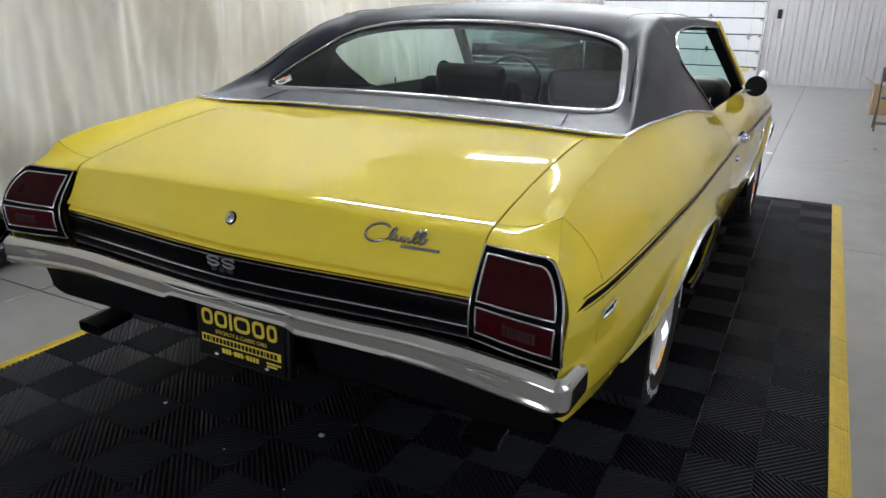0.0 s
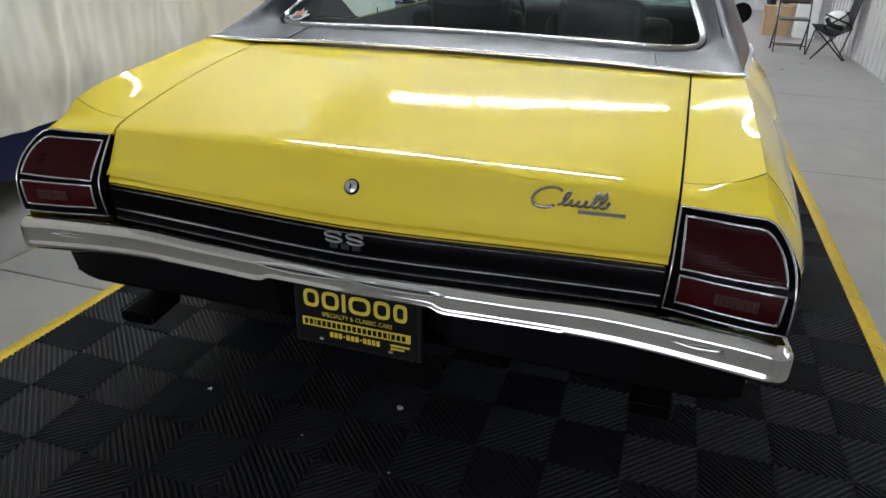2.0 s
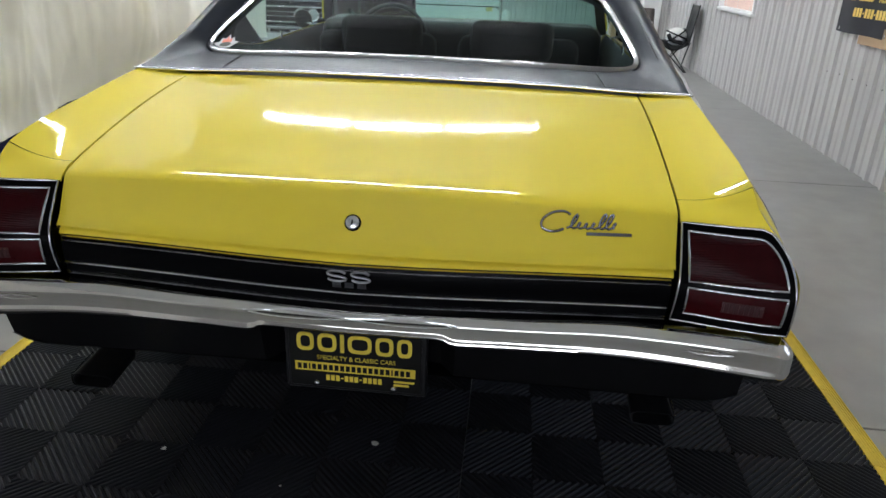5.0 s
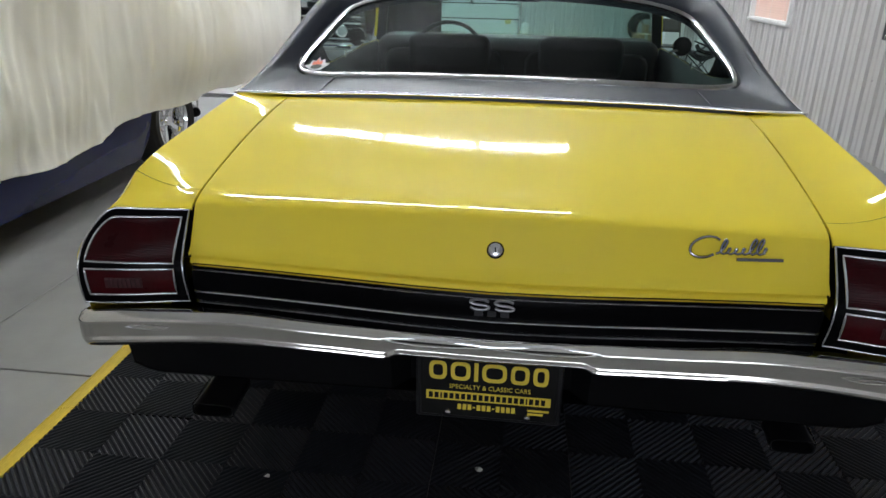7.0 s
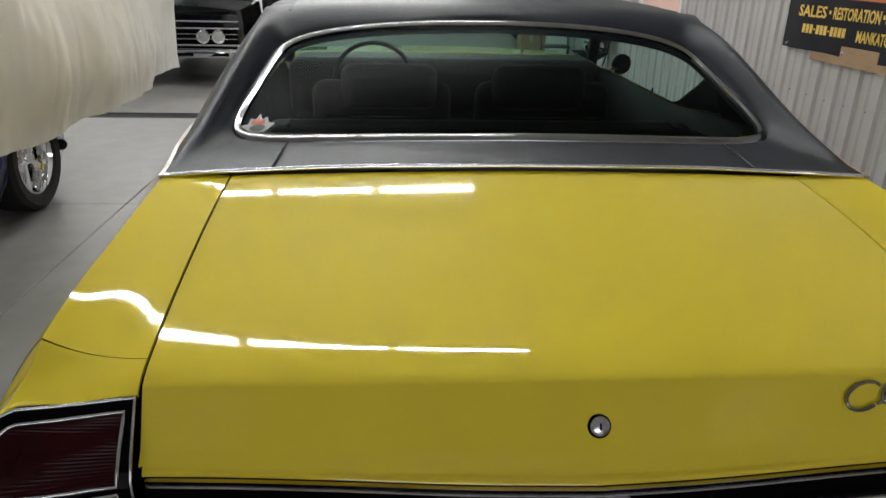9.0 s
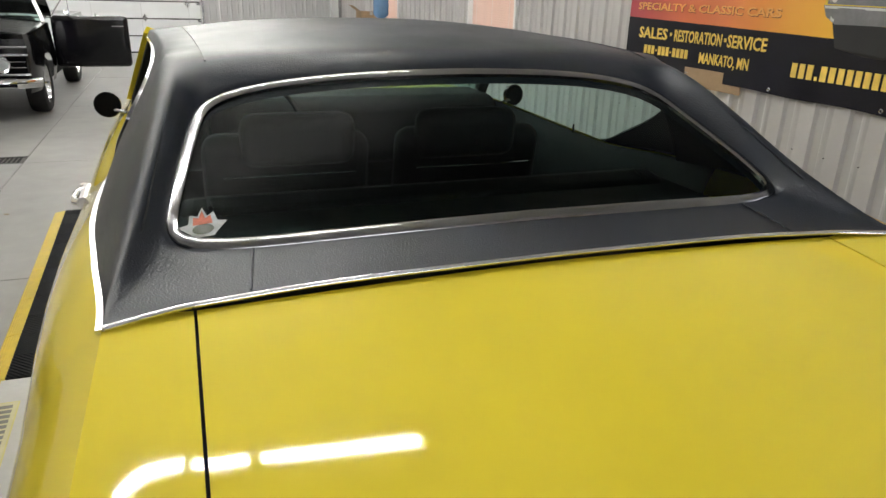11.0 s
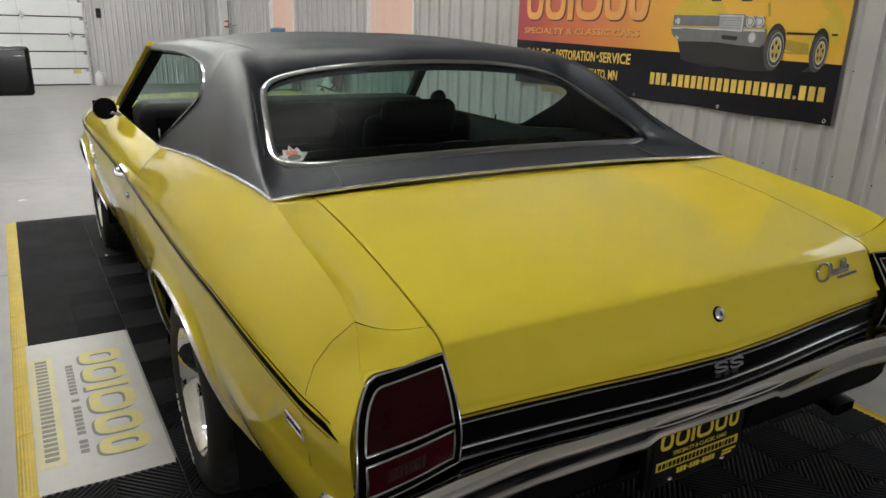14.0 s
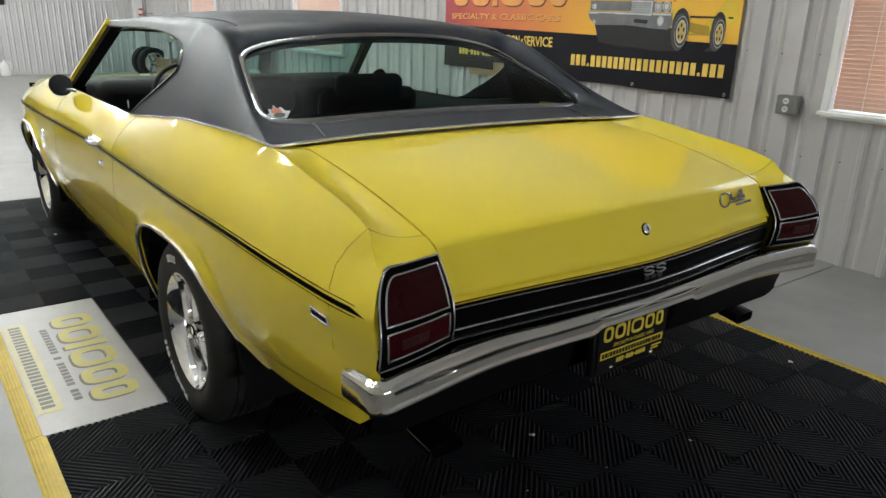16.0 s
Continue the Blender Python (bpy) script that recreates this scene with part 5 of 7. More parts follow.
# moulding between vinyl and paint: along the deck and up each side
deck = [(x, trim_y(abs(x)) - 0.004, trim_z(abs(x)) + 0.001) for x in lin(-0.806, 0.806, 60)]
part("deck_moulding", tube(deck, 0.0055, 8), MOULDING, car)
for s in (-1, 1):
    pts = [(s * (belt_x(y) + 0.003), y, belt_z(y) + 0.001) for y in lin(0.955, 2.27, 50)]
    part("belt_moulding", soften(sweep(pts, [(-0.005, -0.0048), (0.002, -0.004), (0.004, 0.0), (0.002, 0.004), (-0.005, 0.0048)], up=(1, 0, 0)), 70), MOULDING, car)
    pts = [(s * (sail_x(y, win_lo(y)) + 0.003), y, win_lo(y)) for y in lin(2.26, WIN_Y + 0.004, 16)]
    pts += [(s * (sail_x(y, win_hi(y)) + 0.003), y, win_hi(y)) for y in [WIN_Y] + lin(1.815, 2.96, 36)]
    part("drip_moulding", soften(sweep(pts, [(-0.003, -0.0045), (0.002, -0.004), (0.004, 0.0), (0.002, 0.004), (-0.003, 0.0045)], up=(1, 0, 0)), 70), BRIGHT_TRIM, car)
    # windscreen pillar
    top, foot = Vector((s * 0.735, 2.975, 1.322)), Vector((s * 0.850, 3.46, 1.0))
    pts = [top.lerp(foot, t) for t in lin(0, 1, 8)]
    part("windscreen_pillar", soften(sweep(pts, [(-0.024, 0.0), (0.014, 0.0), (0.016, 0.024), (-0.014, 0.030)], up=(0, 1, 0.4)), 40), YELLOW, car)
    pts = [q + Vector((-s * 0.022, -0.012, -0.004)) for q in pts]
    part("pillar_trim", soften(sweep(pts, [(-0.026, -0.022), (0.026, -0.022), (0.026, 0.014), (-0.026, 0.014)], up=(0, 1, 0.4)), 40), CLOTH_BLACK, car)
# header, windscreen and cowl
bm = sheet(lambda x, t: (x * (1 - 0.0 * t), 2.955 + 0.05 * t, roof_z(x, 2.96) - 0.045 * t), lin(-0.735, 0.735, 21), [0, 0.5, 1])
part("windscreen_header", soften(bm), CLOTH_BLACK, car)
bm = sheet(lambda p, t: (p * (0.72 + 0.11 * t), 2.99 + 0.50 * t + 0.06 * (1 - p * p) * (0.3 + t), 1.345 - 0.03 * p * p - 0.345 * t), lin(-1, 1, 17), lin(0, 1, 6))
soften(bm, 60)
if sum((f.normal.y for f in bm.faces)) > 0:
    bmesh.ops.reverse_faces(bm, faces=bm.faces[:])
ws = part("windscreen", bm, CAR_GLASS, car, "clear curved windscreen")
ws.visible_shadow = False
hood_z = curve([(3.4, 0.985), (3.7, 0.988), (4.3, 0.968), (4.9, 0.915), (5.05, 0.88)])
bm = sheet(lambda p, y: (p * (belt_x(y) - 0.0), y, belt_z(y) + (hood_z(y) - belt_z(y) + 0.012) * (1 - abs(p) ** 2.2)), lin(-1, 1, 25), lin(3.46, 5.0, 24))
part("hood", soften(bm), YELLOW, car)
bm = sheet(lambda x, t: (x, 4.99 + 0.03 * (1 - (x / 0.9) ** 2), 0.42 + 0.46 * t), lin(-0.86, 0.86, 15), lin(0, 1, 5))
part("front_grille", soften(bm), TRIM_BLACK, car)
part("front_bumper", tube([(x, 5.04 - 0.12 * abs(x / 0.9) ** 4, 0.50) for x in lin(-0.9, 0.9, 31)], 0.055, 12), CHROME, car)

# door furniture
# near-black colour in place of the dark room the mirrors reflect
MIRROR_DARK = material("dark_mirror", (0.006, 0.006, 0.007), 0.12, 0.0, vary=0.1, spec=0.12)
for s in (-1, 1):
    d = body_parts["door", s]
    hy, hz = 2.38, 0.853
    hx = side_x(hy, hz)
    pts = [(s * (hx + o), hy + dy, hz) for dy, o in ((-0.075, 0.006), (-0.06, 0.028), (-0.02, 0.034), (0.04, 0.033), (0.07, 0.024), (0.08, 0.004))]
    h = part("door_handle", tube(pts, 0.011, 10), CHROME, d, "chrome door handle")
    part("handle_plate", soften(sweep([(s * (hx + 0.001), hy + y, hz) for y in lin(-0.09, 0.09, 6)], circle(0.02, 10), up=(1, 0, 0))), CHROME, h)
    b = lathe([(0, 0.012), (0.009, 0.012), (0.012, 0.006), (0.013, 0)], 14)
    b.transform(Matrix.Translation((s * side_x(2.30, 0.775), 2.30, 0.775)) @ Matrix.Diagonal((s, 1, 1, 1)))
    part("door_lock", soften(b), CHROME, d)
    # mirror on a stalk
    mx, my, mz = s * 0.938, 3.25, 1.012
    stalk = part("mirror_stalk", tube([(s * 0.862, my - 0.02, 0.975), (s * 0.90, my - 0.01, 0.990), (mx, my + 0.02, mz - 0.03)], 0.009, 10), BRIGHT_TRIM, d, "chrome mirror stalk")
    b = lathe([(0, 0.050), (0.026, 0.046), (0.045, 0.030), (0.0535, 0.006), (0.0545, -0.004), (0.051, -0.006)], 32)
    b.transform(Matrix.Translation((mx, my, mz)) @ Matrix.Rotation(radians(s * 8), 4, "Z") @ Matrix.Rotation(radians(90), 4, "Z"))
    part("mirror_shell", b, BLACK_PAINT, stalk)
    b = lathe([(0, -0.004), (0.051, -0.004)], 32)
    b.transform(Matrix.Translation((mx, my, mz)) @ Matrix.Rotation(radians(s * 8), 4, "Z") @ Matrix.Rotation(radians(90), 4, "Z"))
    part("mirror_glass", b, MIRROR_DARK, stalk, "round door mirror glass with its dark reflection put into the colour")
    # inner door trim and sill
    part("inner_trim", soften(sheet(lambda y, t: (s * (belt_x(y) - 0.015 - 0.06 * min(1, t * 4)), y, belt_z(y) - 0.002 - 0.5 * t), lin(1.6, 3.4, 20), [0, 0.04, 0.12, 0.5, 1])), CLOTH_BLACK, d)
    part("lock_button", tube([(s * 0.82, 2.42, 0.98), (s * 0.82, 2.42, 1.015)], 0.005, 8), CHROME, d)

# cabin
part("cabin_floor", box(-0.78, 0.78, 1.5, 3.5, 0.40, 0.46), CLOTH_BLACK, car)
part("package_shelf", box(-0.72, 0.72, 1.12, 1.72, 0.965, 0.985, 0.006), CLOTH_BLACK, car)
part("shelf_front", box(-0.74, 0.74, 1.05, 1.14, 0.6, 1.0), CLOTH_BLACK, car)


def cushion(x0, x1, y0, y1, z0, z1, r, lean=0.0, pleats=0, bm=None):
    b = box(x0, x1, y0, y1, z0, z1, r, seg=4)
    if lean:
        b.transform(Matrix.Translation((0, y0, z0)) @ Matrix.Rotation(radians(lean), 4, "X") @ Matrix.Translation((0, -y0, -z0)))
    return add(bm, b) if bm else b


rs = part("rear_seat", cushion(-0.70, 0.70, 1.72, 2.25, 0.46, 0.64, 0.05), CLOTH_BLACK, car)
b = cushion(-0.70, 0.70, 1.70, 1.84, 0.56, 1.0, 0.045, 12)
part("rear_backrest", b, CLOTH_BLACK, rs)
for x in (-0.62, 0.62):
    part("pleat", tube([(x, 1.64, 1.004), (x, 1.70, 1.012)], 0.006, 6), CLOTH_BLACK, rs)
for s in (-1, 1):
    fs = part("front_seat", cushion(s * 0.34 - 0.30, s * 0.34 + 0.30, 2.40, 2.95, 0.46, 0.66, 0.06), CLOTH_BLACK, car, "black upholstered front seat")
    part("backrest", cushion(s * 0.33 - 0.28, s * 0.33 + 0.28, 2.36, 2.48, 0.56, 1.04, 0.055, 10), CLOTH_BLACK, fs)
    part("headrest", cushion(s * 0.30 - 0.19, s * 0.30 + 0.19, 2.26, 2.36, 0.93, 1.112, 0.048, 8), CLOTH_BLACK, fs)
    part("seat_trim", tube([(s * 0.33 - 0.22, 2.275, 0.91), (s * 0.33, 2.262, 0.912), (s * 0.33 + 0.22, 2.275, 0.91)], 0.003, 6), CHROME, fs)
    part("headliner_rail", soften(sheet(lambda y, t: (s * (edge_x(y) - 0.01 - 0.08 * t), y, edge_z(y) - 0.03 - 0.02 * (1 - t)), lin(1.75, 2.95, 12), [0, 1])), CLOTH_BLACK, car)
    part("sail_trim", soften(sheet(lambda y, t: (s * (sail_x(y, belt_z(y) + (edge_z(y) - belt_z(y)) * t) - 0.02), y, belt_z(y) + (edge_z(y) - belt_z(y)) * t - 0.012), lin(1.2, WIN_Y - 0.01, 12), lin(0, 1, 5))), CLOTH_BLACK, car)
part("headliner", soften(sheet(lambda p, t: (p * edge_x(1.75 + 1.2 * t) * 0.98, 1.75 + 1.2 * t, roof_z(p * edge_x(1.75 + 1.2 * t) * 0.98, 1.75 + 1.2 * t) - 0.03), lin(-1, 1, 15), lin(0, 1, 10))), CLOTH_BLACK, car)
part("dashboard", cushion(-0.80, 0.80, 3.10, 3.46, 0.72, 1.040, 0.07), CLOTH_BLACK, car)
wc, wr = Vector((-0.37, 2.98, 0.955)), 0.19
tilt = Matrix.Rotation(radians(-28), 3, "X")
wheel_pts = [wc + tilt @ Vector((wr * math.cos(a), 0, wr * math.sin(a))) for a in lin(0, 2 * math.pi, 41)[:-1]]
sw_ = part("steering_wheel", tube(wheel_pts, 0.012, 8, closed=True), SATIN_BLACK, car, "thin black steering wheel")
for a in (200, 340, 270):
    part("spoke", tube([wc, wc + tilt @ Vector((wr * math.cos(radians(a)), 0, wr * math.sin(radians(a))))], 0.009, 6), SATIN_BLACK, sw_)
part("column", tube([wc, wc + Vector((0, 0.35, -0.18))], 0.03, 10), SATIN_BLACK, sw_)
part("rear_view_mirror", box(-0.12, 0.12, 2.93, 2.955, 1.245, 1.295, 0.01), CHROME, car, "chrome inside rear-view mirror")
part("mirror_stem", tube([(0, 2.95, 1.29), (0, 2.99, 1.35)], 0.007, 6), CHROME, car)
# sticker low in the rear window
STICKER = material("sticker", (0.42, 0.44, 0.44), 0.5, vary=0.3, scale=40, fine=120)
STICKER_RED = material("sticker_flame", (0.55, 0.12, 0.06), 0.5, vary=0.3, scale=60)
STICKER_DARK = material("sticker_dark", (0.03, 0.035, 0.02), 0.5, vary=0.3, scale=60)


def on_pane(pts, out):
    bm = bmesh.new()
    bm.faces.new([bm.verts.new((x, y, pane_z(x, y) - 0.006 + out)) for x, y in pts])
    return bm


cx, cy = -0.648, 1.262
st = part("window_sticker", on_pane([(cx - 0.045, cy + 0.008), (cx - 0.015, cy - 0.022), (cx + 0.018, cy - 0.022), (cx + 0.045, cy + 0.008), (cx + 0.028, cy + 0.012), (cx + 0.022, cy + 0.034), (cx + 0.010, cy + 0.026), (cx + 0.002, cy + 0.048), (cx - 0.008, cy + 0.028), (cx - 0.022, cy + 0.034), (cx - 0.026, cy + 0.012)], 0.0015), STICKER, rw, "small winged flame sticker")
part("flame", on_pane([(cx - 0.018, cy + 0.006), (cx + 0.018, cy + 0.006), (cx + 0.016, cy + 0.026), (cx + 0.006, cy + 0.020), (cx + 0.001, cy + 0.040), (cx - 0.006, cy + 0.022), (cx - 0.016, cy + 0.026)], 0.0025), STICKER_RED, st)
part("disc", on_pane([(cx + 0.02 * math.cos(a), cy - 0.006 + 0.012 * math.sin(a)) for a in lin(0, 2 * math.pi, 17)[:-1]], 0.003), STICKER_DARK, st)


# wheels
tyre_prof = [(0.196, 0.096), (0.205, 0.108), (0.230, 0.120), (0.262, 0.124), (0.290, 0.119), (0.308, 0.108), (0.322, 0.094), (0.327, 0.086)]
for g in (0.058, 0.030, 0.0, -0.030, -0.058):
    tyre_prof += [(0.330, g + 0.010), (0.330, g + 0.004), (0.322, g + 0.003), (0.322, g - 0.003), (0.330, g - 0.004)]
tyre_prof += [(0.327, -0.086), (0.322, -0.094), (0.290, -0.119), (0.262, -0.124), (0.205, -0.108), (0.196, -0.096)]


def tread(bm):
    """Cuts slots across the shoulders of a tyre that lies along x."""
    for v in bm.verts:
        r = math.hypot(v.co.y, v.co.z)
        k = round(math.atan2(v.co.z, v.co.y) / (2 * math.pi) * 96) % 96
        if r > 0.318 and abs(v.co.x) > 0.03 and (k + (2 if v.co.x > 0 else 0)) % 4 == 0:
            v.co.y *= 0.978
            v.co.z *= 0.978
    return soften(bm, 25)


def wheel_parts(at, s):
    m = Matrix.Translation(at) @ Matrix.Diagonal((s, 1, 1, 1))

    def put(name, bm, mat, parent, label=""):
        bm.transform(m)
        if s < 0:
            bmesh.ops.reverse_faces(bm, faces=bm.faces[:])
        return part(name, bm, mat, parent, label)
    w = put("wheel", lathe([(0.186, -0.098), (0.197, -0.100), (0.197, 0.094), (0.212, 0.104), (0.213, 0.110), (0.204, 0.112), (0.192, 0.098), (0.180, 0.060), (0.176, -0.02), (0.176, -0.098)], 56), CHROME, car, "polished wheel with white raised-letter tyre")
    put("tyre", tread(lathe(tyre_prof, 96)), RUBBER, w, "black tyre with white letter shapes")
    put("wheel_back", lathe([(0, -0.02), (0.178, -0.02)], 32), UNDER, w)
    put("hub_disc", lathe([(0, 0.040), (0.035, 0.040), (0.062, 0.034), (0.075, 0.02), (0.075, -0.01)], 32), CHROME, w)
    cap = put("hub_cap", lathe([(0, 0.092), (0.018, 0.091), (0.026, 0.084), (0.029, 0.07), (0.033, 0.038)], 24), CHROME, w)
    put("cap_ring", lathe([(0.017, 0.0925), (0.020, 0.0935), (0.022, 0.0915)], 24), TRIM_BLACK, cap)
    for k in range(5):
        a = radians(72 * k + 90)
        R = Matrix.Rotation(a, 4, "X")
        b = bmesh.new()
        rows = []
        for r, hw, x in ((0.055, 0.030, 0.036), (0.10, 0.032, 0.030), (0.15, 0.040, 0.020), (0.180, 0.054, 0.012)):
            rows.append([b.verts.new((x - 0.022, -hw, r)), b.verts.new((x, -hw * 0.7, r)), b.verts.new((x + 0.006, 0, r)), b.verts.new((x, hw * 0.7, r)), b.verts.new((x - 0.022, hw, r))])
        for p, q in zip(rows, rows[1:]):
            for j in range(4):
                b.faces.new((p[j], p[j + 1], q[j + 1], q[j]))
        b.transform(R)
        put("spoke", soften(b, 40), CHROME, w)
        b = lathe([(0, 0.060), (0.008, 0.059), (0.011, 0.05), (0.012, 0.02)], 6)
        b.transform(Matrix.Rotation(a + radians(36), 4, "X") @ Matrix.Translation((0, 0, 0.052)))
        put("lug_nut", b, CHROME, w)
    # raised white lettering: a word and bars on the near side, bars elsewhere
    def curved(bm, start, base=0.250):
        """Bends flat lettering round the tyre from a clock angle on."""
        for v in bm.verts:
            a, r = radians(start) + v.co.x / 0.265, base + v.co.y
            v.co = Vector((0.1232 + v.co.z, s * r * math.sin(a), r * math.cos(a)))
        return bm
    b = curved(words("Radial", 0.036, Matrix(), 0.0015, 0.185), 184)
    for ob in letters("tyre_letter", b, WHITE_INK, w):
        ob.data.transform(m)
        if s < 0:
            ob.data.flip_normals()
    for start, count in ((229, 3), (338, 4)) if s < 0 else ((229, 3), (70, 6)):
        for k in range(count):
            flat = box(0, 0.015 if k % 3 else 0.019, 0.0, 0.026, -0.0012, 0.0012)
            put("letter_bar", curved(flat, start + k * 5.2), WHITE_INK, w)
    return w


for y in (AXLE_R, AXLE_F):
    for s in (-1, 1):
        x = (-0.842 if s < 0 else 0.785) if y == AXLE_R else s * 0.835
        wheel_parts((x, y, HUB_Z), s)

# the car stands a little askew on its mat and widens towards the front
for ob in car.children_recursive:
    me = ob.data
    co = np.empty(len(me.vertices) * 3)
    me.vertices.foreach_get("co", co)
    co = co.reshape(-1, 3)
    w = 0.010 * np.maximum(0, co[:, 1] - 1.0)
    co[:, 0] += co[:, 0] * w / 0.97 - w
    me.vertices.foreach_set("co", co.ravel())
    me.update()

# ---- things round the car ----
# cream curtain hung along the bay
hem = curve([(-4.5, 0.40), (1.2, 0.41), (2.2, 0.42), (3.0, 0.46), (4.0, 0.52), (4.15, 0.51), (4.5, 0.47), (5.4, 0.52), (6.45, 0.56)])
CURT_X = -2.30


def curtain_at(y, t):
    z = hem(y) + 0.025 * math.sin(y * 4.3 + 1) + (3.05 - hem(y)) * t
    amp = (0.030 + 0.022 * math.sin(y * 1.9 + 1)) * (1 - 0.3 * t)
    x = CURT_X + amp * math.sin(y * 6.1 + 1.7 * math.sin(y * 1.3) + 0.8 * t) + 0.006 * math.sin(y * 19 + 2 * math.sin(y * 3) + 2 * t)
    x += 0.05 * math.exp(-((z - 1.0) / 0.5) ** 2) * math.sin(y * 1.6 + 3 * t + 0.6)
    x += 0.05 * noise.noise(Vector((y * 1.1 + z * 0.8, z * 0.9, 0))) + 0.034 * noise.noise(Vector((y * 3.2 - z * 1.0, z * 0.8, 4))) + 0.007 * noise.noise(Vector((y * 8.5 + z * 2.5, z * 2.0, 9)))
    x += 0.016 * (1 - abs(noise.noise(Vector((y * 1.7 + z * 0.9, z * 0.45, 13))))) ** 7
    x -= 0.010 * (1 - abs(noise.noise(Vector((y * 2.6 - z * 1.2, z * 0.7, 21))))) ** 8
    x += 0.014 * (1 - abs(noise.noise(Vector((y * 4.4 + z * 0.25, z * 0.30, 31))))) ** 5
    x -= 0.011 * (1 - abs(noise.noise(Vector((y * 6.3 - z * 0.5, z * 0.55, 47))))) ** 6
    x += 0.004 * noise.noise(Vector((y * 15 + z * 6, z * 7, 53)))
    x -= 0.06 * math.exp(-((z - hem(y)) / 0.22) ** 2)
    return (x, y, z)


curt = thing("curtain", (CURT_X, 1, 0.4), "cream fabric curtain hanging in loose folds over a parked car", "curtain")
bm = sheet(curtain_at, lin(-4.5, 6.45, 560), [t ** 1.3 for t in lin(0, 1, 90)])
ob = part("cloth", soften(bm, 80), CURTAIN, curt)
sol = ob.modifiers.new("thick", "SOLIDIFY")
sol.thickness = 0.004
part("curtain_track", tube([(CURT_X, -4.5, 3.05), (CURT_X, 6.5, 3.05)], 0.02, 8), STEEL, curt)
for y in lin(-4.3, 6.3, 7):
    part("track_rod", tube([(CURT_X, y, 3.05), (CURT_X, y, CEIL_Z)], 0.006, 6), STEEL, curt)


def simple_wheel(parent, at, r, w, s, rim_mat):
    """A plain car wheel, its face towards s on the x axis."""
    m = Matrix.Translation(at) @ Matrix.Diagonal((s, 1, 1, 1))

    def put(name, bm, mat, par):
        bm.transform(m)
        if s < 0:
            bmesh.ops.reverse_faces(bm, faces=bm.faces[:])
        return part(name, bm, mat, par)
    k = r / 0.33
    t = put("wheel", lathe([(0.66 * r, 0.40 * w), (0.72 * r, 0.5 * w), (0.88 * r, 0.52 * w), (0.97 * r, 0.44 * w), (r, 0.34 * w), (r, -0.34 * w), (0.97 * r, -0.44 * w), (0.7 * r, -0.5 * w)], 48), RUBBER, parent)
    put("rim", lathe([(0.66 * r, 0.36 * w), (0.68 * r, 0.44 * w), (0.64 * r, 0.45 * w), (0.60 * r, 0.30 * w), (0.58 * r, -0.1 * w), (0, -0.1 * w)], 40), rim_mat, t)
    put("hub", lathe([(0, 0.30 * w), (0.10 * r, 0.29 * w), (0.13 * r, 0.2 * w), (0.16 * r, -0.1 * w)], 20), CHROME, t)
    for i in range(5):
        b = bmesh.new()
        rows = [[b.verts.new((x, -h, q)) for x, h in ((d - 0.05, hw), (d, hw * 0.6), (d, -hw * 0.6), (d - 0.05, -hw))] for q, hw, d in ((0.10 * r, 0.022 * k, 0.16 * w), (0.6 * r, 0.034 * k, 0.26 * w))]
        for j in range(3):
            b.faces.new((rows[0][j], rows[0][j + 1], rows[1][j + 1], rows[1][j]))
        b.transform(Matrix.Rotation(radians(72 * i + 20), 4, "X"))
        put("spoke", soften(b, 40), CHROME, t)
    return t


# dark blue car behind the curtain
BLUE = material("blue_paint", (0.002, 0.006, 0.075), 0.25, vary=0.1, scale=3, fine=300, coat=0.1, spec=0.2)
blue = thing("blue_car", (-3.3, 2.2, FLOOR_Z), "low dark blue car half hidden behind the curtain", "car")
BX, BC = 0.80, -3.36


def blue_at(y, t, s):
    lo = 0.13
    for c in (1.05, 3.86):
        if abs(y - c) < 0.40:
            lo = max(lo, -0.016 + 0.30 + 0.40 * math.sqrt(max(0, 1 - ((y - c) / 0.40) ** 2)) - 0.02)
    hi = 0.80 - 0.08 * max(0, (y - 3.2) / 1.4) ** 2
    z = lo + (hi - lo) * t
    taper = 1 - 0.30 * max(0, (abs(y - 2.3) - 1.75) / 0.6) ** 2
    x = BX * taper + 0.05 * math.sin(math.pi * min(1, max(0, (z - 0.1) / 0.7))) - 0.06 * max(0, 0.3 - z) * 3
    return (BC + s * x, y, z)


ys_b = sorted(set(lin(-0.1, 4.40, 60) + [c - 0.3999 * math.cos(math.pi * i / 24) for c in (1.05, 3.86) for i in range(25)]))
for s in (-1, 1):
    part("side_panel", soften(sheet(lambda y, t: blue_at(y, t, s), ys_b, lin(0, 1, 12)), 50), BLUE, blue)
bm = sheet(lambda y, p: (BC + p * (abs(blue_at(y, 1, 1)[0] - BC)), y, blue_at(y, 1, 1)[2] + 0.10 * (1 - p * p)), ys_b, lin(-1, 1, 13))
part("upper_deck", soften(bm), BLUE, blue)
bm = sheet(lambda y, p: (BC + p * 0.55, y, 1.22 - 0.35 * abs((y - 2.0) / 1.35) ** 3 - 0.06 * p * p), lin(0.75, 3.2, 20), lin(-1, 1, 9))
part("cabin_roof", soften(bm), BLUE, blue)
part("nose", soften(sheet(lambda p, t: (BC + p * 0.70, 4.40 + 0.10 * (1 - p * p), 0.16 + 0.56 * t), lin(-1, 1, 13), lin(0, 1, 5))), BLUE, blue)
part("floor_pan", box(BC - 0.7, BC + 0.7, 0.0, 4.35, 0.14, 0.2), UNDER, blue)
